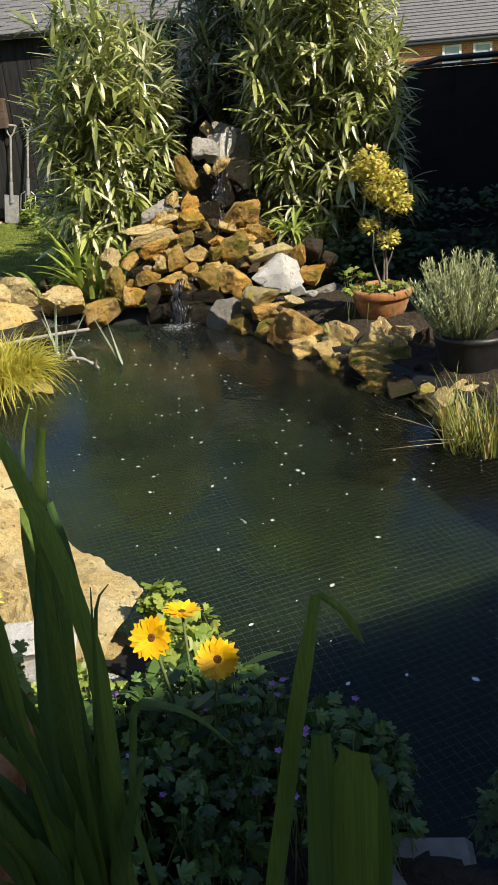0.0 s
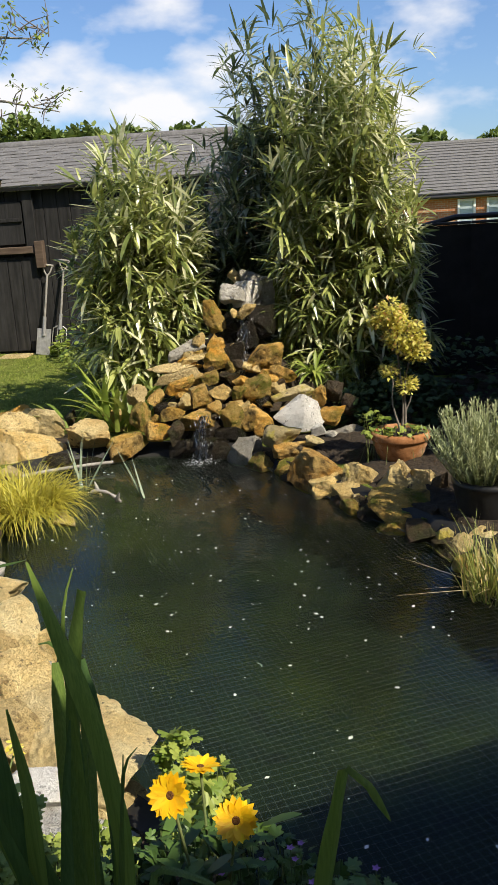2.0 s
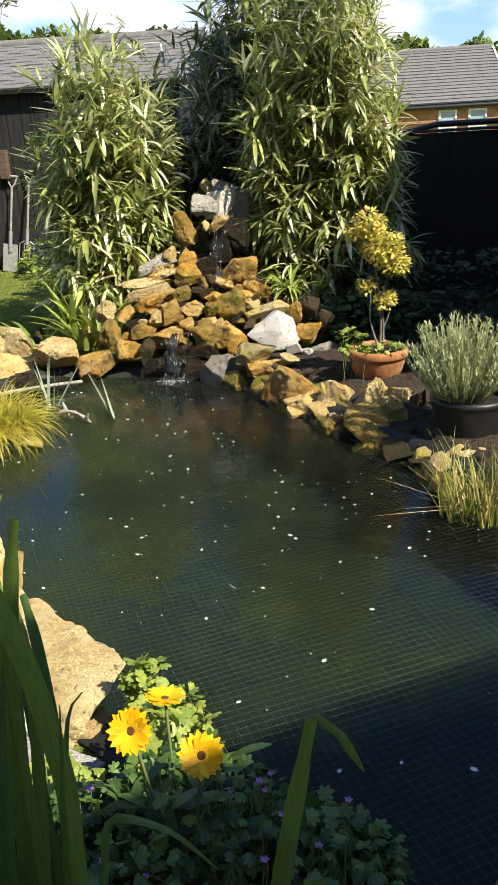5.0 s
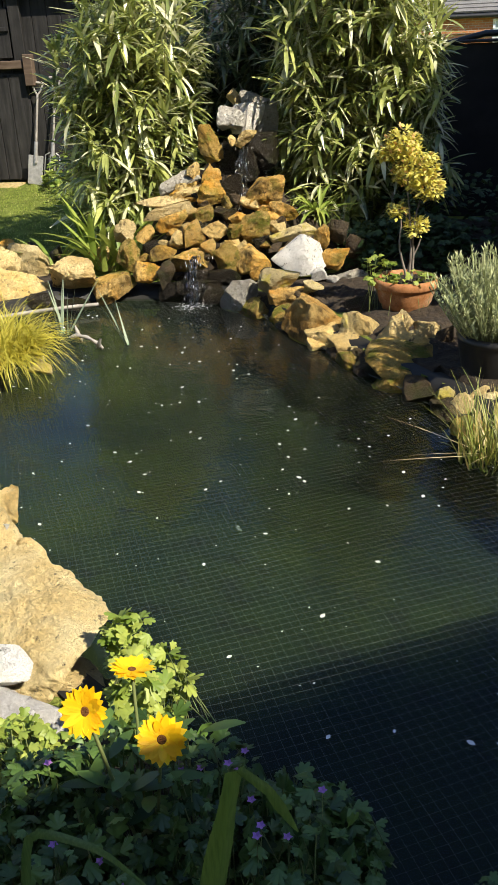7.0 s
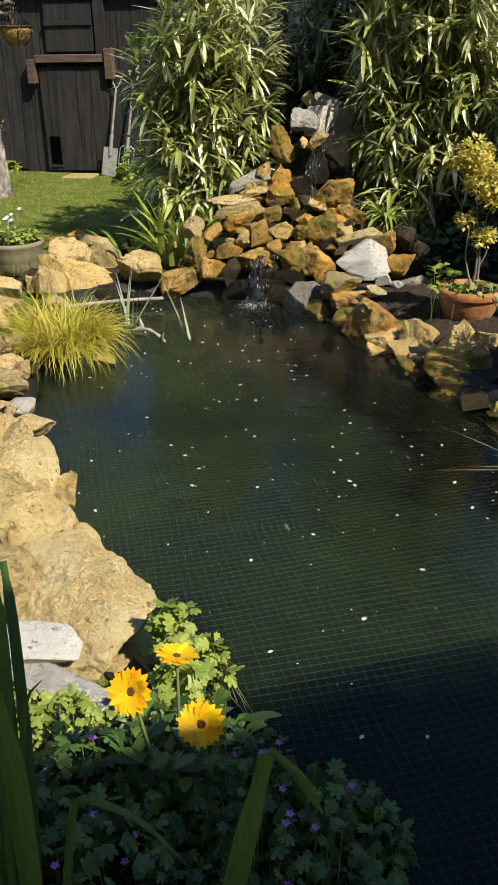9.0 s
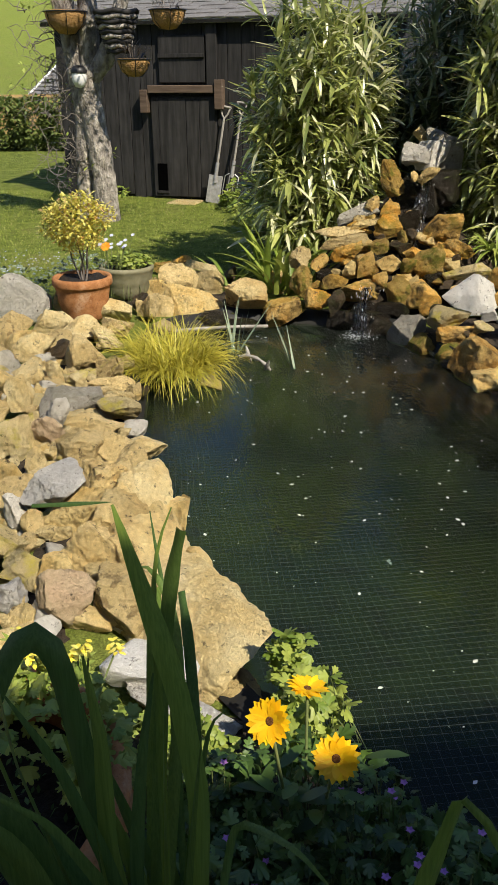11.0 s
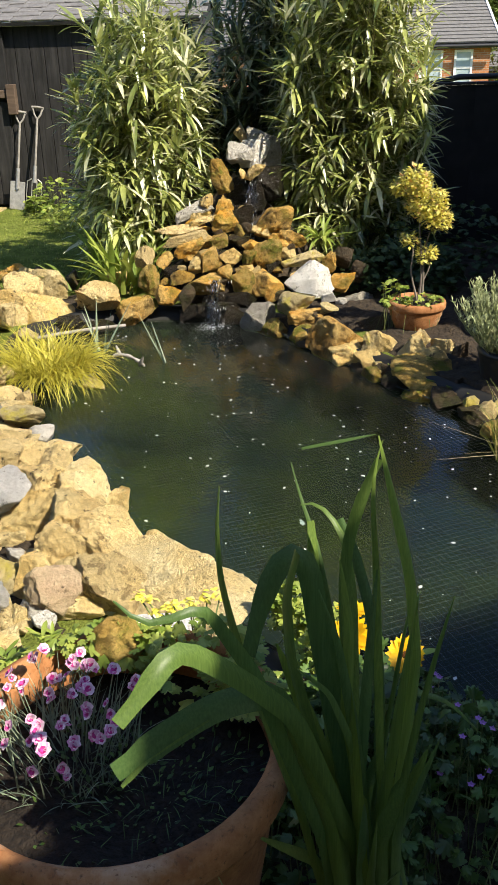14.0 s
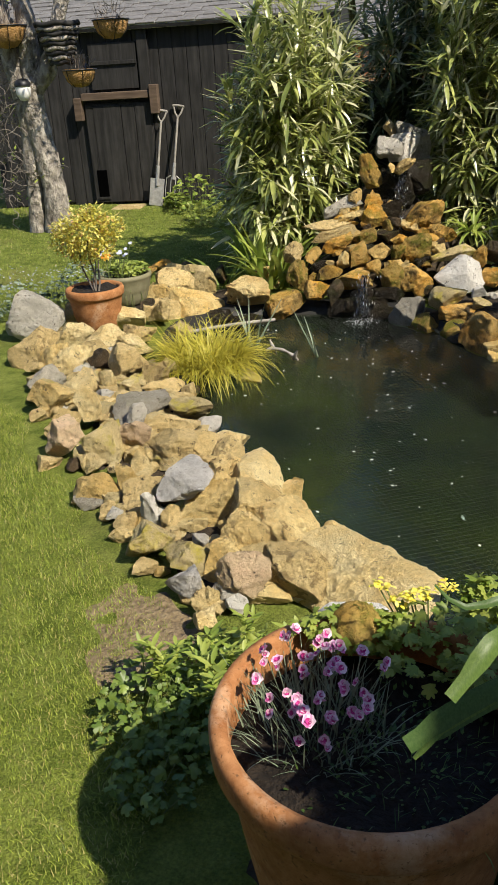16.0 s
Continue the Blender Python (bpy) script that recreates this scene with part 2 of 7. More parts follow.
# near-black colour that stands for the darkness inside an opening
HOLE_SHADE = plain_mat("hole_shade", (0.0012, 0.0012, 0.0012), (0.002, 0.002, 0.002), 1.0, 20, 0.0, spec=0.0)
TARRED = plain_mat("tarred_boards", (0.018, 0.0175, 0.017), (0.043, 0.041, 0.039), 0.65, 25, 0.6, squash=(1, 1, 0.08), spec=0.12)
BEAM = plain_mat("brown_beam", (0.06, 0.038, 0.025), (0.13, 0.09, 0.06), 0.75, 25, 0.5, squash=(0.1, 1, 1))
FENCE_BLACK = plain_mat("black_panel", (0.022, 0.022, 0.023), (0.036, 0.035, 0.034), 0.8, 6, 0.1, spec=0.08)
TILE = plain_mat("grey_roof_tile", (0.11, 0.105, 0.10), (0.21, 0.20, 0.19), 0.85, 40, 0.5)
STEEL = plain_mat("worn_steel", (0.42, 0.40, 0.38), (0.62, 0.60, 0.57), 0.45, 40, 0.2, metal=0.6)
GREY_WOOD = plain_mat("weathered_grey_wood", (0.22, 0.20, 0.17), (0.40, 0.37, 0.33), 0.8, 30, 0.3)
WHITE_PAINT = plain_mat("white_paint", (0.72, 0.72, 0.70), (0.80, 0.80, 0.79), 0.5, 12, 0.1)
COIR = plain_mat("coir_liner", (0.30, 0.16, 0.05), (0.48, 0.28, 0.10), 0.95, 70, 1.0, dist=0.01)
PALE_FENCE = plain_mat("new_fence_wood", (0.42, 0.26, 0.10), (0.52, 0.34, 0.15), 0.8, 12)
RENDER_WALL = plain_mat("blocker_render", (0.40, 0.34, 0.27), (0.46, 0.40, 0.32), 0.9, 12)
CONCRETE = plain_mat("paving_concrete", (0.20, 0.175, 0.15), (0.32, 0.29, 0.25), 0.9, 25)
FOAM = plain_mat("white_foam", (0.75, 0.77, 0.78), (0.85, 0.86, 0.87), 0.4, 60)


def make_brick():
    k = Mat("red_brick", 0.9, 0.2)
    t = k.n.new("ShaderNodeTexBrick")
    t.inputs["Scale"].default_value = 1.0
    t.inputs["Brick Width"].default_value, t.inputs["Row Height"].default_value, t.inputs["Mortar Size"].default_value = 0.225, 0.075, 0.008
    t.inputs["Color1"].default_value, t.inputs["Color2"].default_value = (0.36, 0.13, 0.05, 1), (0.46, 0.19, 0.08, 1)
    t.inputs["Mortar"].default_value = (0.38, 0.30, 0.22, 1)
    sep, com = k.n.new("ShaderNodeSeparateXYZ"), k.n.new("ShaderNodeCombineXYZ")
    k.l.new(k.v, sep.inputs[0])
    k.l.new(sep.outputs["X"], com.inputs["X"])
    k.l.new(sep.outputs["Z"], com.inputs["Y"])
    k.l.new(com.outputs[0], t.inputs["Vector"])
    k.colour(t.outputs["Color"])
    return k.m


BRICK = make_brick()


def make_ground():
    k = Mat("lawn_and_field", 0.95, 0.1)
    c = k.mix((0.13, 0.175, 0.028), (0.29, 0.335, 0.075), k.noise(9.0, 6, 0.7))
    c = k.mix(c, (0.28, 0.24, 0.10), k.scale(k.noise(1.3, 6, 0.6, 0.55, 0.72), 0.5))
    c = k.mix(c, k.mix((0.6, 0.6, 0.6), (1.2, 1.2, 1.1), k.noise(140, 4)), 0.8, "MULTIPLY")
    k.colour(c)
    k.bump(k.noise(160, 4), 0.8, 0.02)
    return k.m


def make_pond_floor():
    k = Mat("pond_floor_silt", 0.9, 0.1)
    c = k.mix((0.0018, 0.0050, 0.0056), (0.019, 0.024, 0.0032), k.noise(1.1, 4, 0.55, 0.36, 0.76))
    c = k.mix(c, (0.006, 0.006, 0.005), k.noise(9, 4, 0.6, 0.5, 0.75))
    k.colour(c)
    return k.m


def make_water():
    k = Mat("pond_water", 0.03, 0.5)
    k.b.inputs["Base Color"].default_value = (0.60, 0.86, 0.58, 1)
    k.b.inputs["Transmission Weight"].default_value = 1.0
    k.b.inputs["IOR"].default_value = 1.25
    k.bump(k.noise(9, 3), 0.05, 0.02)
    k.bump(k.noise(45, 2), 0.04, 0.004)
    return k.m


def make_clear(name, tint=(0.95, 0.97, 0.97), rough=0.02, ior=1.33):
    k = Mat(name, rough, 0.5)
    k.b.inputs["Base Color"].default_value = (*tint, 1)
    k.b.inputs["Transmission Weight"].default_value = 1.0
    k.b.inputs["IOR"].default_value = ior
    return k


def make_terracotta():
    k = Mat("terracotta", 0.85, 0.2).per_object()
    c = k.mix((0.27, 0.108, 0.038), (0.44, 0.21, 0.088), k.noise(26, 6, 0.75, 0.35, 0.65))
    c = k.mix(c, (0.62, 0.45, 0.30), k.scale(k.noise(7, 6, 0.7, 0.56, 0.72), 0.6))
    c = k.mix(c, (0.14, 0.07, 0.035), k.scale(k.noise(5, 6, 0.7, 0.55, 0.70, (1, 1, 0.5)), 0.6))
    speck = k.noise(130, 3, 0.6, 0.30, 0.42)
    c = k.mix((0.18, 0.09, 0.04), c, speck)
    k.colour(c)
    k.bump(speck, 0.3, 0.003)
    k.bump(k.noise(30, 6, 0.6, 0.2, 0.8), 0.2, 0.004)
    return k.m


def make_iris():
    k = Mat("iris_leaf", 0.42, 0.35)
    ribs = k.noise(1.0, 3, 0.6, 0.3, 0.7, (420, 420, 3))
    c = k.mix((0.085, 0.145, 0.034), (0.18, 0.26, 0.070), k.scale(ribs, 0.6))
    c = k.mix(c, k.mix((0.60, 0.72, 0.85), (1.35, 1.25, 0.90), k.own()), 1.0, "MULTIPLY")
    part_z = k.n.new("ShaderNodeSeparateXYZ")
    k.l.new(k.v, part_z.inputs[0])
    foot = k.n.new("ShaderNodeMapRange")
    foot.inputs["From Min"].default_value, foot.inputs["From Max"].default_value = 0.30, 0.02
    k.l.new(part_z.outputs["Z"], foot.inputs["Value"])
    c = k.mix(c, (0.24, 0.25, 0.07), k.scale(foot.outputs["Result"], 0.7))
    k.colour(c)
    k.bump(ribs, 0.12, 0.001)
    k.leafy(c, 0.30)
    return k.m


TERRACOTTA, IRIS_LEAF = make_terracotta(), make_iris()
STRAW = plain_mat("dry_straw_leaf", (0.42, 0.33, 0.16), (0.58, 0.48, 0.27), 0.7, 40)
GROUND, POND_FLOOR, WATER = make_ground(), make_pond_floor(), make_water()
_fall = make_clear("falling_water", rough=0.08)
_fall.bump(_fall.noise(40, 4, squash=(3, 3, 0.3)), 0.8, 0.02)
FALL = _fall.m
GLASS = plain_mat("window_glass", (0.30, 0.38, 0.40), (0.48, 0.55, 0.56), 0.08, 1.5, 0.0)
NET = plain_mat("net_cord", (0.048, 0.056, 0.050), (0.085, 0.095, 0.085), 0.5, 50, 0.0)

# ---- building helpers ----
rng = np.random.default_rng(7)


def np_mesh(name, V, F):
    """A mesh from vertices and one array of faces, all with the same number of corners."""
    me = bpy.data.meshes.new(name)
    V, F = np.asarray(V, np.float32).reshape(-1, 3), np.asarray(F, np.int32)
    k = F.shape[1]
    me.vertices.add(len(V))
    me.vertices.foreach_set("co", V.ravel())
    me.loops.add(F.size)
    me.loops.foreach_set("vertex_index", F.ravel())
    me.polygons.add(len(F))
    me.polygons.foreach_set("loop_start", np.arange(0, F.size, k, dtype=np.int32))
    me.update(calc_edges=True)
    return me


def smooth_all(me):
    me.polygons.foreach_set("use_smooth", np.ones(len(me.polygons), bool))


def part(name, shape, material, parent=None, label="", smooth=False):
    """Links a bmesh or mesh as one object under a thing or part."""
    if isinstance(shape, bmesh.types.BMesh):
        me = bpy.data.meshes.new(name)
        bmesh.ops.recalc_face_normals(shape, faces=shape.faces)
        shape.to_mesh(me)
        shape.free()
    else:
        me = shape
    if smooth:
        smooth_all(me)
    if not me.materials:
        me.materials.append(material)
    ob = new(name, me)
    ob.parent = parent
    if label:
        ob["label"] = label
    return ob


def thing(name, label, category, at=(0, 0, 0), turn=0, group="", kind=""):
    ob = new(name)
    ob.empty_display_size = 0.05
    ob.matrix_basis = pose(*at, 0, 0, turn)
    return tagged(ob, label, category, group, kind)


def blades(base, az, lean, droop, length, width, n=4, cols=2, fold=0.25, shape="lance", power=1.0, twist=0.0):
    """Ribbons that rise from base, lean over and droop. All angles in radians. Returns vertices and quads."""
    base = np.asarray(base, float).reshape(-1, 3)
    N = len(base)
    az, lean, droop, length, width, twist = (np.broadcast_to(np.asarray(a, float), (N,)) for a in (az, lean, droop, length, width, twist))
    s = np.linspace(0, 1, n + 1)
    mid = (s[:-1] + s[1:]) / 2
    a = lean[:, None] + droop[:, None] * mid[None] ** power
    step = (length / n)[:, None]
    h = np.concatenate([np.zeros((N, 1)), np.cumsum(np.sin(a) * step, 1)], 1)
    z = np.concatenate([np.zeros((N, 1)), np.cumsum(np.cos(a) * step, 1)], 1)
    spine = np.stack([h * np.cos(az)[:, None], h * np.sin(az)[:, None], z], -1) + base[:, None]
    an = lean[:, None] + droop[:, None] * s[None] ** power
    if shape == "lance":
        w = np.sin(np.pi * np.clip(s * 0.92 + 0.06, 0, 1)) ** 0.75 * (1.05 - 0.35 * s)
    elif shape == "strap":
        w = np.clip((1 - s) * 4.5, 0.03, 1) ** 0.6
    elif shape == "oval":
        w = np.sin(np.pi * np.clip(s * 0.94 + 0.05, 0, 1)) ** 0.6
    else:
        w = 1 - 0.93 * s
    side = np.stack([-np.sin(az), np.cos(az), np.zeros(N)], -1)[:, None]
    nor = np.stack([-np.cos(an) * np.cos(az)[:, None], -np.cos(an) * np.sin(az)[:, None], np.sin(an)], -1)
    tw = (twist[:, None] * s[None])[..., None]
    across = side * np.cos(tw) + nor * np.sin(tw)
    up = nor * np.cos(tw) - side * np.sin(tw)
    half = (w[None] * width[:, None] / 2)[..., None]
    offs = [(-1, 0), (1, 0)] if cols == 2 else [(-1, 0), (0, -fold), (1, 0)]
    V = np.stack([spine + across * half * o + up * half * q for o, q in offs], 2)
    k = len(offs)
    V = V.reshape(-1, 3)
    i = np.arange(N)[:, None, None] * (n + 1) * k + np.arange(n)[None, :, None] * k + np.arange(k - 1)[None, None]
    i = i.reshape(-1)
    F = np.stack([i, i + 1, i + 1 + k, i + k], 1)
    return V, F


def joined(*pairs):
    Vs, Fs, n = [], [], 0
    for V, F in pairs:
        Vs.append(V)
        Fs.append(F + n)
        n += len(V)
    return np.concatenate(Vs), np.concatenate(Fs)


def tube(points, radii, sides=6):
    """A tapered tube along points, closed at both ends by its taper. Returns vertices and quads."""
    P = np.asarray(points, float)
    R = np.broadcast_to(np.asarray(radii, float), (len(P),))
    T = np.gradient(P, axis=0)
    T /= np.linalg.norm(T, axis=1)[:, None] + 1e-9
    ref = np.array([0.31, 0.95, 0.05]) if abs(T[:, 1]).mean() < 0.8 else np.array([1.0, 0.1, 0.05])
    A = np.cross(T, ref)
    A /= np.linalg.norm(A, axis=1)[:, None] + 1e-9
    B = np.cross(T, A)
    th = np.arange(sides) / sides * 2 * np.pi
    V = P[:, None] + R[:, None, None] * (np.cos(th)[None, :, None] * A[:, None] + np.sin(th)[None, :, None] * B[:, None])
    i = np.arange(len(P) - 1)[:, None] * sides
    j = np.arange(sides)[None]
    k = (j + 1) % sides
    F = np.stack([i + j, i + k, i + k + sides, i + j + sides], -1).reshape(-1, 4)
    return V.reshape(-1, 3), F


def box(bm, x0, y0, z0, x1, y1, z1, bevel=0.0):
    m = Matrix.Translation(((x0 + x1) / 2, (y0 + y1) / 2, (z0 + z1) / 2)) @ Matrix.Diagonal((x1 - x0, y1 - y0, z1 - z0, 1))
    vs = bmesh.ops.create_cube(bm, size=1, matrix=m)["verts"]
    if bevel:
        es = list({e for v in vs for e in v.link_edges})
        bmesh.ops.bevel(bm, geom=es, offset=bevel, segments=1, affect="EDGES")
    return bm


def boxed(*a, bevel=0.0):
    return box(bmesh.new(), *a, bevel=bevel)


def lathe(profile, sides=40):
    """A turned shape from (radius, height) pairs."""
    P = np.asarray(profile, float)
    th = np.arange(sides) / sides * 2 * np.pi
    V = np.stack([P[:, None, 0] * np.cos(th), P[:, None, 0] * np.sin(th), np.broadcast_to(P[:, None, 1], (len(P), sides))], -1)
    i, j = np.arange(len(P) - 1)[:, None] * sides, np.arange(sides)[None]
    k = (j + 1) % sides
    F = np.stack([i + j, i + k, i + k + sides, i + j + sides], -1).reshape(-1, 4)
    return V.reshape(-1, 3), F


def disc(r, z, rough=0.0, sides=40, rings=8, seed=0):
    """A round, uneven surface such as the soil in a pot."""
    P = [(r * (i + 0.001) / rings, z) for i in range(rings + 1)]
    V, F = lathe(P, sides)
    if rough:
        for v in V:
            v[2] += rough * noise.noise(Vector((v[0] * 14 + seed, v[1] * 14, 1.7)))
    return V, F


def rand_sphere(n):
    v = rng.normal(size=(n, 3))
    return v / np.linalg.norm(v, axis=1)[:, None]


_stone_count = [0]
STONE_WORDS = {
    "cream": "cream limestone", "honey": "honey-coloured limestone", "ochre": "rusty ochre ironstone", "buff": "pitted buff limestone",
    "brown": "dark brown wet stone", "rusty": "rust-streaked limestone", "wet": "wet stone blackened for gap shade", "grey": "weathered grey stone", "pale": "pale grey-white stone", "white": "bright white angular stone",
    "slate": "blue-grey flat stone", "pink": "pinkish rough stone", "lichen": "limestone with yellow lichen", "mossy": "mossy green-brown stone", "tufa": "honeycombed pitted limestone",
}


def stone_shape(w, d, h, seed, detail=4, flat=0.0, pitted=False, worn=1.0):
    """A quarried lump: a rounded block split by planes, then weathered and pitted."""
    bm = bmesh.new()
    bmesh.ops.create_icosphere(bm, subdivisions=detail, radius=1.0)
    V = np.array([v.co[:] for v in bm.verts])
    r = np.random.default_rng(seed)
    power = r.uniform(2.6, 4.2)
    V /= (np.abs(V) ** power).sum(1)[:, None] ** (1 / power)
    N = r.normal(size=(13, 3))
    N /= np.linalg.norm(N, axis=1)[:, None]
    for nrm in N:
        V -= np.maximum(V @ nrm - r.uniform(0.45, 0.86), 0)[:, None] * nrm
    lean = r.uniform(-0.22, 0.22, 3)
    V[:, 0] *= 1 + lean[0] * V[:, 2]
    V[:, 2] *= 1 + lean[1] * V[:, 0]
    V[:, 1] *= 1 + lean[2] * V[:, 0]
    if flat:
        V[:, 2] = np.where(V[:, 2] > 0.3, 0.3 + (V[:, 2] - 0.3) * (1 - flat), V[:, 2])
    size = V.max(0) - V.min(0)
    V = (V - (V.max(0) + V.min(0)) / 2) / size * np.array([w, d, h])
    m = min((w * d * h) ** (1 / 3), 0.16)
    off = Vector((seed * 1.7, seed * 0.3, -seed))
    L = np.linalg.norm(V, axis=1) + 1e-6
    for i, v in enumerate(bm.verts):
        q = Vector(V[i])
        step = abs(noise.noise(q * (4.2 / m) - off))
        a = noise.noise(q * (2.4 / m) + off) * 0.07 + noise.noise(q * (7 / m) + off) * 0.06 - step * 0.07 + noise.noise(q * (17 / m) + off) * 0.026 + noise.noise(q * (38 / m) + off) * 0.016
        if pitted:
            a -= 0.5 * max(0.0, noise.noise(q * 17 + off) * 0.7 + noise.noise(q * 70 - off) * 0.35 - 0.24)
        v.co = q * (1 + a * (0.80 if pitted else 0.72) * worn * m / max(L[i], 0.35 * m))
    return bm


def rock(x, y, z, w, d, h, turn, tone, roll=0, detail=4, flat=0.0, rest=None, seed=None):
    """One loose stone of the banks."""
    _stone_count[0] += 1
    k = _stone_count[0]
    shape = stone_shape(w, d, h, seed or k, detail, flat, tone in ('tufa', 'rusty'), 0.3 if tone == 'white' else 1.0)
    if rest is not None:
        bmesh.ops.transform(shape, matrix=pose(x, y, z, (k * 37) % 17 - 8, roll, turn), verts=shape.verts)
        me = bpy.data.meshes.new("loose")
        shape.to_mesh(me)
        shape.free()
        rest.append((me, tone))
        return None
    ob = part("stone", shape, TONES[tone])
    ob.matrix_basis = pose(x, y, z, ((k * 37) % 17 - 8) * (0.3 if detail > 4 else 0.7), roll, turn)
    size = "large " if w > 0.26 else "small " if w < 0.12 else ""
    return tagged(ob, f"{size}{STONE_WORDS[tone]} of the pond rockery", "stone", "rockery stones")


# ---- ground, hill and pond ----
LAWN = 0.06
SHORE = [(-0.14, 2.26), (-0.36, 2.50), (-0.58, 2.80), (-0.86, 3.25), (-1.08, 3.70), (-1.22, 4.05), (-1.42, 4.60), (-1.50, 5.15), (-1.20, 5.48),
         (-0.70, 5.54), (-0.25, 5.42), (0.06, 5.00), (0.33, 4.60), (0.54, 4.28), (0.80, 3.96), (0.98, 3.60), (1.20, 3.10), (1.50, 2.50), (1.55, 1.95),
         (1.20, 1.60), (0.78, 1.56), (0.44, 1.70), (0.21, 1.93), (0.04, 2.13)]


def smooth_loop(points, steps=4):
    """A closed smooth curve through plan points."""
    P = np.asarray(points, float)
    a, b, c, d = np.roll(P, 1, 0), P, np.roll(P, -1, 0), np.roll(P, -2, 0)
    t = (np.arange(steps) / steps)[None, :, None]
    a, b, c, d = (q[:, None] for q in (a, b, c, d))
    return (0.5 * (2 * b + (c - a) * t + (2 * a - 5 * b + 4 * c - d) * t ** 2 + (3 * b - a - 3 * c + d) * t ** 3)).reshape(-1, 2)


POND = smooth_loop(SHORE)


def grown(loop, by):
    nxt, prv = np.roll(loop, -1, 0), np.roll(loop, 1, 0)
    t = nxt - prv
    n = np.stack([-t[:, 1], t[:, 0]], 1)
    n /= np.linalg.norm(n, axis=1)[:, None]
    area = np.sum(loop[:, 0] * nxt[:, 1] - nxt[:, 0] * loop[:, 1])
    return loop + n * by * (-1 if area > 0 else 1)


def inside(loop, x, y):
    x, y = np.asarray(x, float), np.asarray(y, float)
    hit = np.zeros(x.shape, bool)
    x0, y0 = loop[-1]
    for x1, y1 in loop:
        cross = ((y0 > y) != (y1 > y)) & (x < (x1 - x0) * (y - y0) / (y1 - y0 + 1e-12) + x0)
        hit ^= cross
        x0, y0 = x1, y1
    return hit


def hill(x, y):
    """Flat garden, then fields that rise to a wooded crest, higher towards the west."""
    r = np.hypot(x, np.maximum(y, 1))
    slope = np.clip(0.060 - 0.085 * x / np.maximum(y, 20.0), 0.02, 0.135)
    k = np.clip((r - 42) / 120, 0, 1)
    return np.where(y > 5, slope * 165 * (k * k * (3 - 2 * k)) - 0.6 * np.clip((r - 16) / 20, 0, 1), 0.0)


def ground_z(x, y):
    near = LAWN + 0.012 * np.sin(x * 2.1 + 0.4) * np.sin(y * 1.7)
    return near + hill(x, y)


gx = np.unique(np.concatenate([np.linspace(-6, 3.2, 116), -6 - 0.4 * np.cumsum(1.17 ** np.arange(36)), 3.2 + 0.4 * np.cumsum(1.17 ** np.arange(36))]))
gy = np.unique(np.concatenate([np.linspace(0.2, 11, 136), 0.2 - 0.4 * np.cumsum(1.2 ** np.arange(26)), 11 + 0.4 * np.cumsum(1.14 ** np.arange(42))]))
GX, GY = np.meshgrid(gx, gy)
GZ = ground_z(GX, GY)
nx, ny = len(gx), len(gy)
ii = (np.arange(ny - 1)[:, None] * nx + np.arange(nx - 1)[None]).ravel()
cxm, cym = (GX[:-1, :-1] + GX[1:, 1:]) / 2, (GY[:-1, :-1] + GY[1:, 1:]) / 2
keep = ~inside(grown(POND, 0.08), cxm, cym).ravel()
GF = np.stack([ii, ii + 1, ii + 1 + nx, ii + nx], 1)[keep]
ground = part("ground", np_mesh("ground", np.stack([GX, GY, GZ], -1), GF), GROUND, smooth=True)
tagged(ground, "green lawn running out to fields and a hill", "ground", kind="structure")

# the bed of the pond, in rings that step down
rings = [grown(POND, 0.14)]
zs = [LAWN + 0.012]
for by, z in ((0.06, LAWN + 0.016), (0.02, -0.03), (-0.01, -0.34), (-0.10, -0.44), (-0.28, -0.48)):
    rings.append(grown(POND, by))
    zs.append(z)
centre = POND.mean(0)
for f, z in ((0.62, -0.47), (0.35, -0.5), (0.01, -0.5)):
    rings.append(centre + (rings[5] - centre) * f)
    zs.append(z)
K = len(POND)
PV = np.concatenate([np.column_stack([r, np.full(K, z)]) for r, z in zip(rings, zs)])
i, j = np.arange(len(rings) - 1)[:, None] * K, np.arange(K)[None]
PF = np.stack([i + j, i + (j + 1) % K, i + (j + 1) % K + K, i + j + K], -1).reshape(-1, 4)
bed = part("pond_liner", np_mesh("pond_liner", PV, PF), POND_FLOOR, smooth=True)
bed.data.materials.append(LINER)
for f in bed.data.polygons[:2 * K]:
    f.material_index = 1
tagged(bed, "dark silted pond liner under murky green water", "pond liner", kind="structure")

bm = bmesh.new()
bm.faces.new([bm.verts.new((x, y, 0.0)) for x, y in grown(POND, 0.03)])
water = part("water", bm, WATER)
water.visible_shadow = False
tagged(water, "still dark pond water with a faint green tint", "water", kind="structure")
if water.data.polygons[0].normal.z < 0:
    water.data.flip_normals()

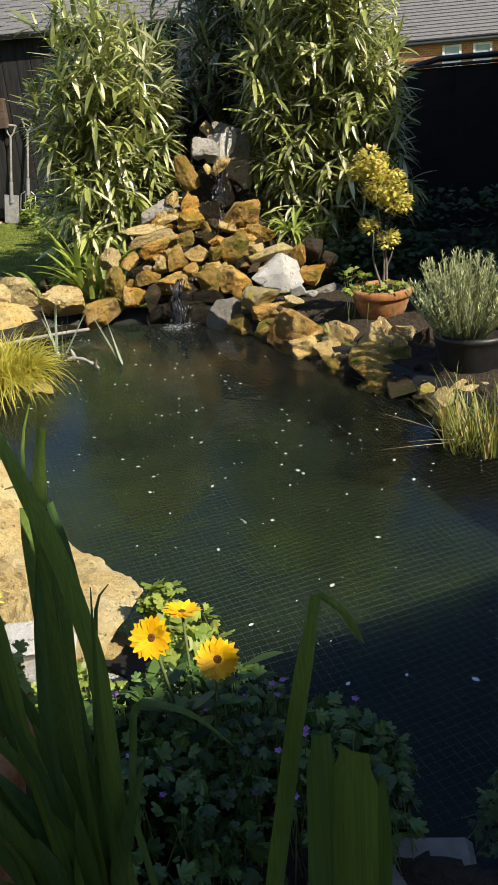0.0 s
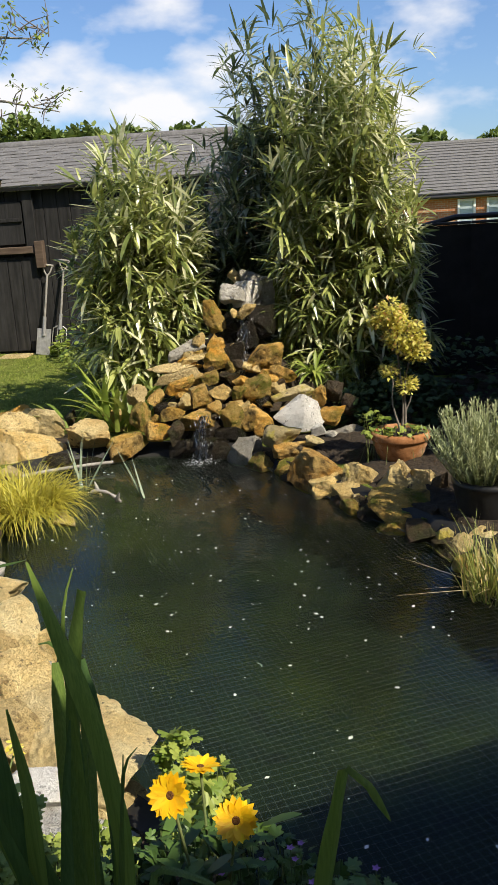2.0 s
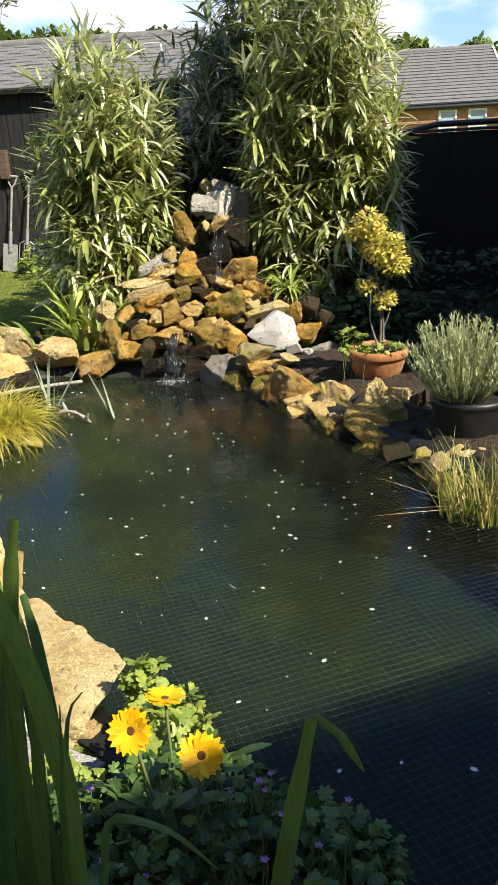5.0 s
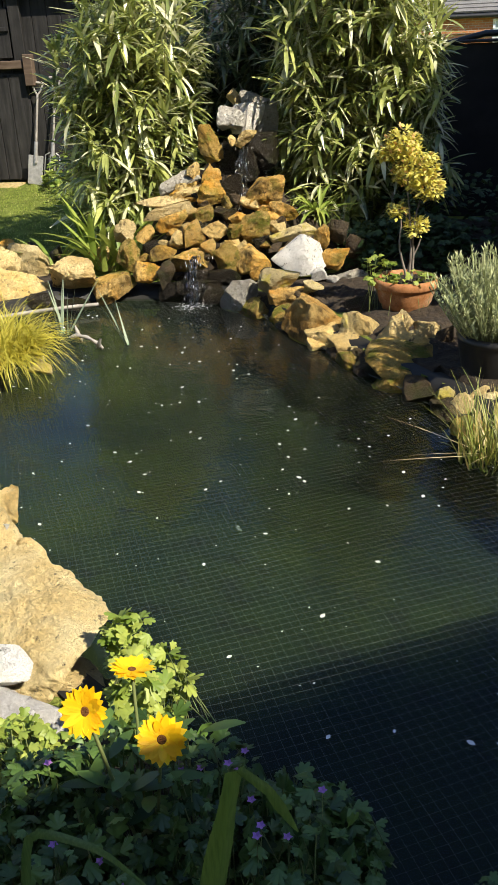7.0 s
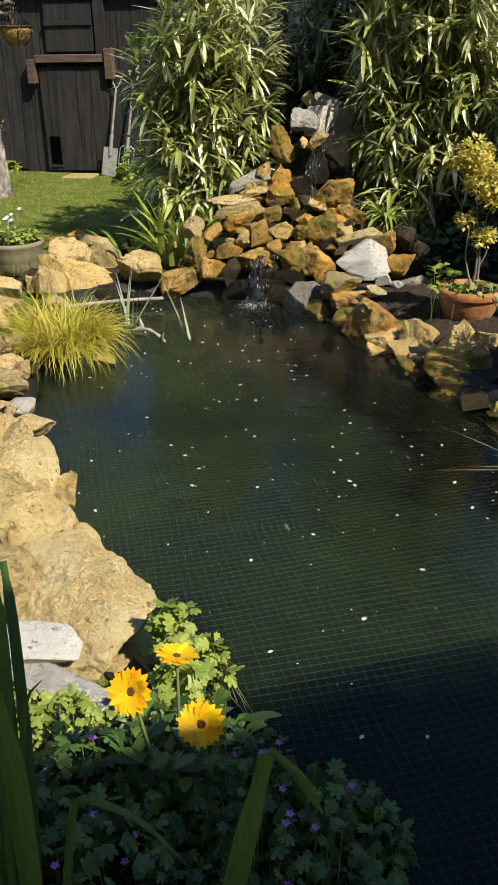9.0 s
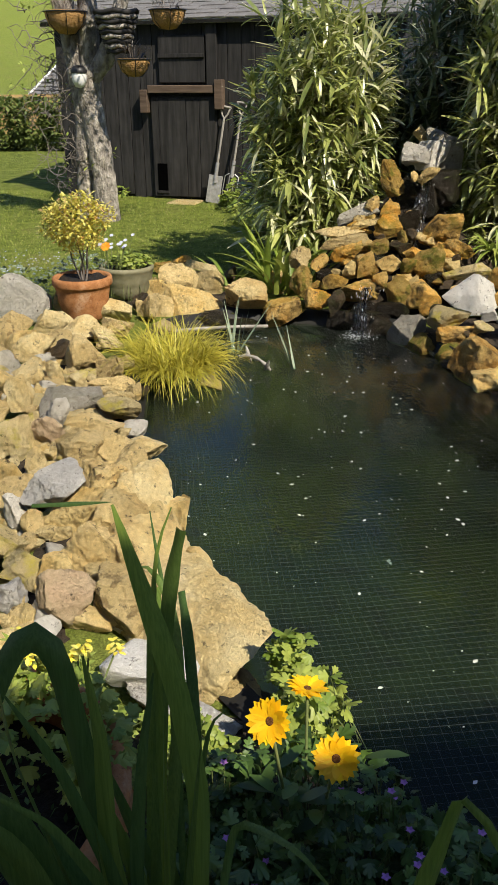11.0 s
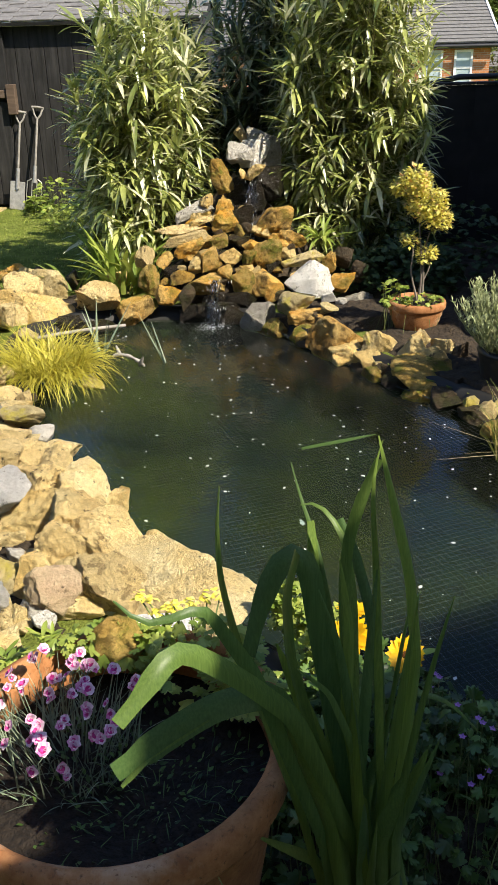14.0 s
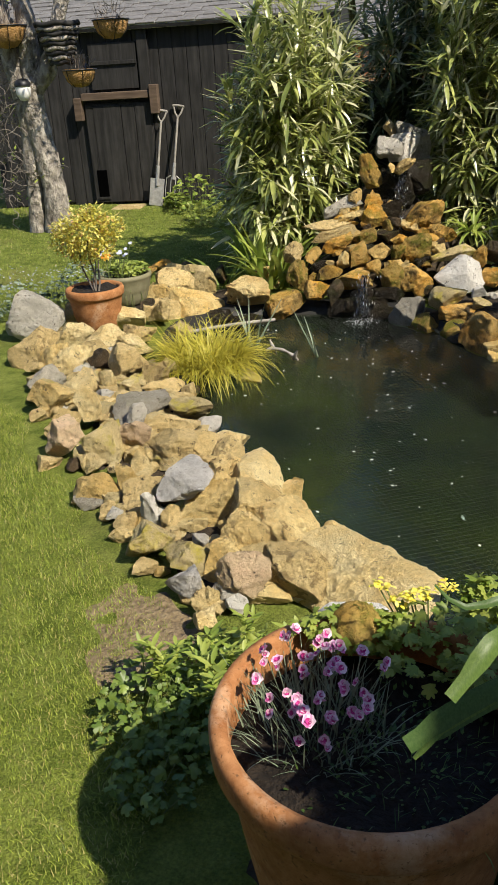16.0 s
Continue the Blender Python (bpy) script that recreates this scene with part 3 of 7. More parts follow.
# earth under the stones of the banks
def mound(name, label, cx, cy, rx, ry, top, base, turn=0.0, seed=1, power=1.6, soil=EARTH, rough=1.0):
    n = 48
    g = np.linspace(-1, 1, n)
    X, Y = np.meshgrid(g, g)
    R = np.hypot(X, Y)
    Z = base + (top - base) * np.clip(1 - R ** power, -3, 1)
    c, s = math.cos(radians(turn)), math.sin(radians(turn))
    W = np.stack([cx + c * X * rx - s * Y * ry, cy + s * X * rx + c * Y * ry, Z], -1).reshape(-1, 3)
    for v in W:
        v[2] += rough * 0.035 * noise.noise(Vector((v[0] * 5 + seed, v[1] * 5, 0))) + rough * 0.02 * noise.noise(Vector((v[0] * 15, v[1] * 15, seed)))
    W[inside(grown(POND, 0.09), W[:, 0], W[:, 1]), 2] = -0.52
    a = (np.arange(n - 1)[:, None] * n + np.arange(n - 1)[None]).ravel()
    ob = part(name, np_mesh(name, W, np.stack([a, a + 1, a + 1 + n, a + n], 1)), soil, smooth=True)
    return tagged(ob, label, "earth bank", kind="structure")


mound("rockery_mound", "dark earth mound under the rock waterfall", -0.36, 6.42, 0.80, 0.80, 0.78, 0.0, 0, 3, 1.1)
mound("west_bank", "low earth bank under the pile of limestone", -1.22, 3.35, 0.40, 1.85, 0.075, 0.02, 30, 5, 4)
mound("north_bank", "low earth bank behind the far edge of the pond", -1.65, 5.75, 0.9, 0.38, 0.085, 0.0, 10, 9, 3)
mound("east_bank", "dark soil bank beside the pond", 1.20, 5.35, 0.95, 1.25, 0.12, -0.02, 32, 11, 6)
mound("east_shelf", "dark soil under the stones of the far pond edge", 1.28, 4.5, 0.78, 1.35, 0.115, 0.0, 32, 15, 6)
mound("east_foot", "dark soil between the rockery and the pots", 0.42, 5.42, 0.50, 0.45, 0.11, 0.0, 0, 27, 5)
mound("fence_bed", "dark bare soil under the shade planting", 1.7, 6.6, 1.9, 1.0, 0.12, 0.0, 0, 17, 6)
mound("front_corner", "dark soil beside the paving at the pond corner", 0.80, 1.40, 0.62, 0.42, 0.105, 0.0, 0, 19, 6)
mound("bare_patch", "dry bare earth between the lawn and the stones", -1.00, 2.16, 0.20, 0.30, 0.074, 0.056, 30, 23, 3, DRY_EARTH, 0.25)
mound("front_bed", "dark planted bed along the front of the pond", -0.08, 1.62, 0.62, 0.58, 0.13, 0.0, 0, 13, 3)

# ---- stones ----
# waterfall
rock(-0.33, 6.30, 0.935, 0.184, 0.130, 0.152, 8, 'pale', roll=10)
rock(-0.23, 6.35, 0.936, 0.241, 0.170, 0.184, 7, 'pale', roll=-6)
rock(-0.32, 6.47, 1.035, 0.074, 0.100, 0.132, 8, 'buff', roll=-35)
rock(-0.17, 6.47, 0.941, 0.245, 0.173, 0.327, 6, 'grey', roll=0)
rock(-0.23, 6.15, 0.839, 0.078, 0.100, 0.163, 7, 'honey', roll=42)
rock(-0.31, 6.15, 0.827, 0.055, 0.100, 0.066, 8, 'honey', roll=0)
rock(-0.46, 6.18, 0.809, 0.142, 0.100, 0.244, 9, 'mossy', roll=-20)
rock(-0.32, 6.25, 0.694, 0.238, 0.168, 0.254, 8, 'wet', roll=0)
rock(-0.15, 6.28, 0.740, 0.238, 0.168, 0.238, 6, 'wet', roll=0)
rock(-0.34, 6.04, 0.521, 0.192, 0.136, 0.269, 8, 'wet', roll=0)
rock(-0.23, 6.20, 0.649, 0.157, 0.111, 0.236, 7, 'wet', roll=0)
rock(-0.55, 6.04, 0.658, 0.100, 0.100, 0.124, 11, 'honey', roll=-5)
rock(-0.43, 6.02, 0.636, 0.130, 0.100, 0.146, 9, 'ochre', roll=6)
rock(-0.64, 6.04, 0.599, 0.279, 0.115, 0.108, 12, 'grey', roll=-28)
rock(-0.43, 5.95, 0.550, 0.182, 0.129, 0.159, 9, 'ochre', roll=-12)
rock(-0.59, 5.95, 0.555, 0.198, 0.100, 0.053, 11, 'honey', roll=-14)
rock(-0.73, 5.91, 0.505, 0.336, 0.100, 0.076, 13, 'buff', roll=-8)
rock(-0.68, 5.86, 0.456, 0.317, 0.100, 0.076, 12, 'buff', roll=-10)
rock(-0.65, 5.82, 0.403, 0.232, 0.127, 0.120, 12, 'ochre', roll=-22)
rock(-0.48, 5.85, 0.444, 0.165, 0.116, 0.127, 10, 'mossy', roll=10)
rock(-0.46, 5.82, 0.375, 0.112, 0.100, 0.090, 10, 'wet', roll=0)
rock(-0.94, 5.79, 0.354, 0.152, 0.107, 0.167, 15, 'buff', roll=-12)
rock(-0.90, 5.68, 0.235, 0.149, 0.105, 0.216, 15, 'mossy', roll=6)
rock(-0.81, 5.76, 0.337, 0.127, 0.100, 0.105, 14, 'ochre', roll=-15)
rock(-0.51, 5.74, 0.337, 0.140, 0.100, 0.199, 11, 'ochre', roll=-12)
rock(-0.61, 5.73, 0.314, 0.111, 0.100, 0.126, 12, 'honey', roll=-10)
rock(-0.38, 5.77, 0.362, 0.170, 0.120, 0.125, 9, 'honey', roll=-8)
rock(-0.26, 5.75, 0.348, 0.125, 0.100, 0.132, 8, 'mossy', roll=30)
rock(-0.15, 5.79, 0.374, 0.191, 0.135, 0.191, 7, 'mossy', roll=0)
rock(-0.08, 5.95, 0.534, 0.218, 0.154, 0.285, 6, 'ochre', roll=34)
rock(0.02, 5.86, 0.444, 0.200, 0.110, 0.104, 5, 'ochre', roll=18)
rock(0.08, 5.76, 0.336, 0.292, 0.108, 0.102, 4, 'lichen', roll=-8)
rock(-0.70, 5.68, 0.262, 0.177, 0.102, 0.096, 13, 'mossy', roll=-5)
rock(-0.54, 5.64, 0.208, 0.262, 0.147, 0.138, 11, 'ochre', roll=-8)
rock(-0.41, 5.68, 0.267, 0.102, 0.100, 0.109, 10, 'ochre', roll=-20)
rock(-0.31, 5.64, 0.225, 0.166, 0.118, 0.210, 9, 'mossy', roll=8)
rock(-0.22, 5.69, 0.279, 0.073, 0.100, 0.065, 8, 'honey', roll=0)
rock(-0.17, 5.65, 0.205, 0.266, 0.175, 0.165, 7, 'ochre', roll=6)
rock(0.24, 5.59, 0.135, 0.100, 0.100, 0.085, 2, 'white', roll=0)
rock(0.33, 5.57, 0.101, 0.099, 0.100, 0.064, 1, 'pale', roll=0)
rock(0.25, 5.76, 0.314, 0.095, 0.100, 0.153, 2, 'ochre', roll=0)
rock(0.34, 5.79, 0.331, 0.154, 0.109, 0.161, 1, 'brown', roll=0)
rock(0.34, 5.67, 0.202, 0.173, 0.122, 0.144, 1, 'ochre', roll=-12)
rock(0.45, 5.74, 0.260, 0.131, 0.100, 0.145, -0, 'brown', roll=0)
rock(0.43, 5.60, 0.114, 0.192, 0.113, 0.107, 0, 'grey', roll=0)
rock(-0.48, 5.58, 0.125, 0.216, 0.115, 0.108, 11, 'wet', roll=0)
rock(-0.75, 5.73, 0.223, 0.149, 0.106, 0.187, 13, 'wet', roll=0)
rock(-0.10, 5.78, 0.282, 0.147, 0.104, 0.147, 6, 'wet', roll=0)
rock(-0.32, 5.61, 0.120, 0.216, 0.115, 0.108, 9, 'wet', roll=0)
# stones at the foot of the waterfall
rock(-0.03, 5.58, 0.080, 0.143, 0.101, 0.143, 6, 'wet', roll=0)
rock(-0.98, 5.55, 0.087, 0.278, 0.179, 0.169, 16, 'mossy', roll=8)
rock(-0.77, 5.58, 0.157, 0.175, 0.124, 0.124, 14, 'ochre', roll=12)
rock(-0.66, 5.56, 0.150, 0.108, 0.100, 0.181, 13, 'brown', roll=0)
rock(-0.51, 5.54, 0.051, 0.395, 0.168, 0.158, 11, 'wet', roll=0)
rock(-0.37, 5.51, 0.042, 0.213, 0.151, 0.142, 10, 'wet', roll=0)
# boulder beside the waterfall
rock(-0.20, 5.35, 0.069, 0.233, 0.186, 0.232, 8, 'grey', roll=0)
rock(-0.11, 5.26, 0.032, 0.221, 0.177, 0.144, -7, 'mossy', roll=1)
rock(0.04, 5.27, 0.190, 0.241, 0.193, 0.140, 41, 'lichen', roll=-3)
rock(0.08, 5.23, 0.110, 0.262, 0.210, 0.116, 61, 'rusty', roll=-6)
rock(0.22, 5.22, 0.160, 0.116, 0.092, 0.081, 3, 'lichen', roll=0)
rock(-0.01, 5.27, 0.034, 0.184, 0.148, 0.149, 6, 'brown', roll=0)
rock(0.07, 5.08, 0.025, 0.163, 0.130, 0.129, 5, 'mossy', roll=0)
rock(0.19, 5.22, 0.050, 0.181, 0.145, 0.188, 3, 'brown', roll=0)
rock(0.45, 5.07, 0.058, 0.176, 0.141, 0.204, -0, 'brown', roll=0)
rock(0.25, 4.86, 0.082, 0.376, 0.301, 0.262, -9, 'rusty', roll=1)
rock(0.18, 4.95, 0.040, 0.158, 0.127, 0.164, 4, 'mossy', roll=0)
# right bank
rock(0.33, 4.74, 0.034, 0.281, 0.225, 0.149, -15, 'honey', roll=1)
rock(0.28, 4.70, 0.008, 0.143, 0.115, 0.088, 2, 'honey', roll=0)
rock(0.42, 4.70, 0.064, 0.116, 0.093, 0.218, 0, 'lichen', roll=0)
rock(0.48, 4.70, 0.068, 0.200, 0.160, 0.228, 21, 'honey', roll=-2)
rock(0.41, 4.61, 0.030, 0.197, 0.158, 0.140, 0, 'honey', roll=0)
rock(0.61, 4.59, 0.075, 0.265, 0.212, 0.245, -19, 'honey', roll=1)
rock(0.67, 4.59, 0.160, 0.107, 0.085, 0.102, -3, 'buff', roll=0)
rock(0.77, 4.54, 0.140, 0.125, 0.100, 0.076, -5, 'buff', roll=0)
rock(0.73, 4.45, 0.061, 0.202, 0.161, 0.212, -4, 'honey', roll=0)
rock(0.84, 4.46, 0.067, 0.123, 0.098, 0.227, -6, 'brown', roll=0)
rock(0.56, 4.53, 0.019, 0.281, 0.161, 0.115, 10, 'lichen', roll=-1)
rock(0.71, 4.33, 0.036, 0.448, 0.358, 0.154, -4, 'mossy', roll=0)
rock(0.59, 4.40, 0.026, 0.212, 0.170, 0.131, -2, 'mossy', roll=0)
rock(0.49, 4.48, 0.014, 0.155, 0.124, 0.102, -1, 'brown', roll=0)
# near end of the right bank
rock(0.86, 3.90, 0.029, 0.133, 0.107, 0.137, -30, 'cream', roll=2)
rock(0.98, 3.86, 0.029, 0.173, 0.138, 0.137, 0, 'cream', roll=-1)
rock(0.80, 3.99, 0.023, 0.106, 0.085, 0.124, -7, 'lichen', roll=0)
rock(0.92, 3.92, 0.033, 0.117, 0.093, 0.148, -10, 'buff', roll=0)
# far bank
rock(-2.42, 4.93, 0.205, 0.36, 0.28, 0.33, 12, 'pale', roll=-2, seed=55)
rock(-1.66, 5.93, 0.142, 0.307, 0.245, 0.169, 13, 'buff', roll=0)
rock(-1.82, 5.95, 0.137, 0.188, 0.150, 0.157, 15, 'ochre', roll=0)
rock(-1.33, 5.65, 0.119, 0.132, 0.106, 0.113, 11, 'buff', roll=0)
rock(-1.53, 4.96, 0.107, 0.141, 0.113, 0.087, 15, 'cream', roll=0)
rock(-1.71, 5.18, 0.149, 0.173, 0.138, 0.184, -23, 'buff', roll=3)
rock(-1.83, 5.31, 0.127, 0.102, 0.081, 0.134, 17, 'brown', roll=0)
rock(-1.88, 5.06, 0.141, 0.211, 0.169, 0.166, 18, 'cream', roll=0)
rock(-2.08, 5.08, 0.137, 0.198, 0.158, 0.157, 47, 'honey', roll=-2)
rock(-2.24, 5.09, 0.145, 0.150, 0.120, 0.175, -17, 'honey', roll=3)
rock(-1.52, 6.16, 0.133, 0.144, 0.115, 0.146, 12, 'brown', roll=0)
rock(-2.14, 6.43, 0.100, 0.154, 0.123, 0.078, 17, 'ochre', roll=0)
rock(-2.09, 6.65, 0.100, 0.179, 0.143, 0.088, 16, 'ochre', roll=0)
rock(-1.97, 6.61, 0.090, 0.156, 0.125, 0.080, 15, 'buff', roll=0)
rock(-1.89, 6.64, 0.090, 0.136, 0.109, 0.062, 14, 'brown', roll=0)
rock(-2.05, 5.87, 0.118, 0.131, 0.105, 0.113, 17, 'buff', roll=0)
rock(-1.93, 5.75, 0.113, 0.137, 0.110, 0.099, 17, 'honey', roll=0)
# boulders of the far bank
rock(-1.84, 5.82, 0.105, 0.267, 0.214, 0.315, 24, 'buff', roll=0)
rock(-1.63, 5.92, 0.112, 0.258, 0.207, 0.330, -14, 'cream', roll=3)
rock(-1.16, 6.03, 0.087, 0.195, 0.156, 0.272, 16, 'honey', roll=0)
rock(-1.75, 5.34, 0.062, 0.238, 0.190, 0.216, 25, 'buff', roll=0)
rock(-1.91, 5.62, 0.080, 0.130, 0.104, 0.257, 25, 'cream', roll=0)
rock(-1.60, 5.47, 0.10, 0.46, 0.32, 0.30, 8, 'honey', detail=5, seed=317)
rock(-1.74, 5.72, 0.17, 0.26, 0.22, 0.26, 20, 'buff', seed=302)
rock(-1.22, 5.55, 0.13, 0.31, 0.24, 0.26, -6, 'tufa', roll=9, detail=5, seed=312)
rock(-0.98, 5.50, 0.065, 0.25, 0.20, 0.19, 10, 'rusty', roll=-6, seed=304)
# near-black stones carry the shade of the recess at the water's edge
rock(-1.22, 5.41, 0.0, 0.34, 0.16, 0.09, 4, 'wet', seed=305)
rock(-1.42, 5.42, 0.03, 0.24, 0.16, 0.12, 12, 'wet', seed=306)
# left bank
rock(-2.14, 4.76, 0.138, 0.243, 0.182, 0.159, 39, 'cream', roll=-1)
rock(-1.90, 4.67, 0.137, 0.356, 0.247, 0.156, 9, 'cream', roll=1)
rock(-1.73, 4.77, 0.127, 0.199, 0.140, 0.132, 18, 'buff', roll=0)
rock(-1.71, 4.59, 0.121, 0.199, 0.130, 0.120, 10, 'cream', roll=1)
rock(-1.89, 4.43, 0.133, 0.224, 0.155, 0.146, 10, 'buff', roll=1)
rock(-2.23, 4.45, 0.167, 0.291, 0.233, 0.227, 60, 'buff', roll=-3)
rock(-2.11, 4.38, 0.137, 0.263, 0.210, 0.157, 70, 'honey', roll=-4)
rock(-1.94, 4.24, 0.154, 0.203, 0.163, 0.195, 11, 'cream', roll=1)
rock(-1.61, 4.16, 0.163, 0.222, 0.178, 0.218, 19, 'buff', roll=0)
rock(-1.82, 4.33, 0.127, 0.149, 0.119, 0.133, 20, 'brown', roll=0)
rock(-1.46, 4.13, 0.130, 0.146, 0.117, 0.140, -19, 'buff', roll=3)
rock(-1.40, 4.00, 0.103, 0.225, 0.130, 0.076, 16, 'buff', roll=0)
rock(-1.31, 3.99, 0.070, 0.212, 0.115, 0.032, 32, 'brown', roll=-1)
rock(-2.03, 4.05, 0.125, 0.191, 0.153, 0.129, 60, 'grey', roll=-3)
rock(-1.85, 3.77, 0.146, 0.265, 0.212, 0.176, 13, 'honey', roll=1)
rock(-1.77, 3.94, 0.137, 0.195, 0.156, 0.157, 22, 'cream', roll=0)
rock(-1.65, 3.92, 0.142, 0.090, 0.072, 0.169, 20, 'cream', roll=0)
rock(-1.62, 3.61, 0.150, 0.156, 0.124, 0.187, 52, 'cream', roll=-2)
rock(-1.41, 3.63, 0.140, 0.301, 0.241, 0.162, 44, 'grey', roll=-2)
rock(-1.38, 3.47, 0.143, 0.107, 0.086, 0.171, 19, 'pale', roll=0)
rock(-1.16, 3.64, 0.122, 0.210, 0.168, 0.121, -19, 'lichen', roll=3)
rock(-1.22, 3.46, 0.118, 0.252, 0.128, 0.112, 16, 'buff', roll=0)
rock(-1.73, 3.52, 0.119, 0.201, 0.151, 0.115, 35, 'buff', roll=-1)
rock(-1.63, 3.27, 0.149, 0.177, 0.141, 0.184, 24, 'pink', roll=0)
rock(-1.44, 3.24, 0.146, 0.194, 0.155, 0.178, 36, 'lichen', roll=-1)
rock(-1.34, 3.32, 0.142, 0.158, 0.126, 0.167, 9, 'pink', roll=1)
rock(-1.17, 3.23, 0.138, 0.247, 0.197, 0.159, -3, 'buff', roll=2)
rock(-1.04, 3.26, 0.126, 0.200, 0.160, 0.130, 33, 'buff', roll=-2)
rock(-0.97, 3.37, 0.109, 0.179, 0.143, 0.092, -19, 'cream', roll=3)
rock(-1.37, 2.89, 0.121, 0.186, 0.149, 0.120, 22, 'honey', roll=0)
rock(-1.25, 2.92, 0.136, 0.107, 0.086, 0.153, 2, 'honey', roll=2)
rock(-1.18, 2.85, 0.127, 0.214, 0.158, 0.132, 75, 'buff', roll=-7)
rock(-1.08, 2.99, 0.131, 0.093, 0.074, 0.142, 16, 'cream', roll=0)
rock(-1.25, 3.07, 0.128, 0.086, 0.069, 0.134, 19, 'cream', roll=0)
rock(-0.98, 2.77, 0.230, 0.217, 0.173, 0.070, 72, 'slate', roll=-7, flat=0.75)
rock(-1.09, 2.69, 0.140, 0.099, 0.079, 0.162, 18, 'pale', roll=0)
rock(-1.19, 2.68, 0.106, 0.100, 0.075, 0.083, 40, 'buff', roll=-2)
rock(-1.20, 2.62, 0.096, 0.086, 0.069, 0.061, 21, 'cream', roll=0)
rock(-1.03, 2.67, 0.126, 0.080, 0.064, 0.130, 17, 'buff', roll=0)
rock(-1.06, 2.52, 0.142, 0.171, 0.137, 0.169, 19, 'lichen', roll=0)
rock(-0.91, 2.44, 0.126, 0.181, 0.131, 0.130, 8, 'lichen', roll=1)
rock(-0.80, 2.42, 0.137, 0.141, 0.113, 0.155, 35, 'honey', roll=-2)
rock(-0.72, 2.31, 0.146, 0.170, 0.136, 0.177, 12, 'pink', roll=0)
rock(-1.06, 2.43, 0.095, 0.088, 0.071, 0.058, 19, 'buff', roll=0)
rock(-1.00, 2.42, 0.087, 0.058, 0.047, 0.041, 18, 'honey', roll=0)
rock(-0.89, 2.32, 0.118, 0.123, 0.099, 0.112, -30, 'slate', roll=6)
rock(-0.81, 2.26, 0.095, 0.113, 0.091, 0.058, -15, 'buff', roll=4)
rock(-0.73, 2.24, 0.103, 0.065, 0.052, 0.076, 47, 'white', roll=-4)
rock(-1.38, 2.85, 0.091, 0.127, 0.077, 0.048, 23, 'grey', roll=0)
rock(-1.29, 2.77, 0.101, 0.071, 0.057, 0.072, 22, 'buff', roll=0)
rock(-0.66, 2.32, 0.096, 0.177, 0.088, 0.060, -1, 'cream', roll=1)
rock(-1.67, 3.19, 0.090, 0.110, 0.088, 0.051, 25, 'buff', roll=0)
rock(-1.54, 3.17, 0.090, 0.108, 0.086, 0.050, 23, 'brown', roll=0)
rock(-1.91, 3.66, 0.090, 0.094, 0.075, 0.072, 25, 'buff', roll=0)
# great slabs, their edges over the water
rock(-0.395, 2.385, 0.080, 0.6, 0.33, 0.220, -40, 'cream', roll=2, detail=6, flat=0.7, seed=162)
rock(-0.56, 2.4, 0.085, 0.26, 0.22, 0.230, -30, 'buff', roll=2, detail=5, flat=0.4, seed=163)
rock(-0.6, 2.6, 0.095, 0.3, 0.24, 0.250, -48, 'tufa', roll=2, detail=5, flat=0.5, seed=164)
rock(-0.75, 2.56, 0.100, 0.22, 0.22, 0.260, -20, 'buff', roll=2, detail=5, flat=0.3, seed=165)
rock(-0.74, 2.74, 0.110, 0.3, 0.26, 0.280, -50, 'tufa', roll=2, detail=5, flat=0.4, seed=166)
rock(-0.9, 2.78, 0.105, 0.24, 0.22, 0.270, -10, 'honey', roll=2, detail=5, flat=0.4, seed=167)
rock(-0.78, 2.95, 0.095, 0.32, 0.24, 0.250, -52, 'cream', roll=2, detail=5, flat=0.6, seed=168)
rock(-0.95, 2.98, 0.100, 0.24, 0.2, 0.260, -40, 'tufa', roll=2, detail=5, flat=0.4, seed=169)
rock(-0.95, 3.16, 0.075, 0.28, 0.2, 0.210, -54, 'buff', roll=2, detail=5, seed=170)
rock(-0.62, 2.8, 0.055, 0.24, 0.14, 0.170, -56, 'cream', roll=2, detail=5, seed=171)
rock(-0.67, 2.96, 0.060, 0.12, 0.1, 0.180, -50, 'honey', roll=2, seed=172)
rock(-0.48, 2.65, 0.055, 0.18, 0.13, 0.170, -50, 'cream', roll=2, seed=173)
rock(-0.31, 2.48, 0.050, 0.18, 0.11, 0.160, -44, 'honey', roll=2, seed=174)
rock(-0.39, 2.13, 0.128, 0.24, 0.13, 0.075, 4, 'white', roll=2, flat=0.9, seed=175)
rock(-0.3, 2.06, 0.092, 0.34, 0.11, 0.065, -12, 'slate', roll=2, flat=0.9, seed=176)
rock(-0.36, 2.12, 0.060, 0.26, 0.14, 0.080, 10, 'buff', roll=2, seed=177)
rock(-0.2, 2.19, 0.050, 0.16, 0.13, 0.100, -20, 'buff', roll=2, seed=178)
rock(-0.13, 2.21, 0.020, 0.11, 0.1, 0.080, -20, 'brown', roll=2, seed=179)
# dark wet stones along the liner's edge
rock(0.5, 4.36, 0.010, 0.2, 0.16000000000000003, 0.120, -55, 'brown', roll=2, seed=180)
rock(0.6, 4.2, 0.005, 0.2, 0.16000000000000003, 0.110, -55, 'mossy', roll=2, seed=181)
rock(0.7, 4.06, 0.010, 0.22, 0.17600000000000002, 0.120, -55, 'brown', roll=2, seed=182)
rock(0.8, 3.9, 0.005, 0.2, 0.16000000000000003, 0.110, -55, 'brown', roll=2, seed=183)
rock(0.88, 3.74, 0.000, 0.18, 0.144, 0.100, -55, 'mossy', roll=2, seed=184)
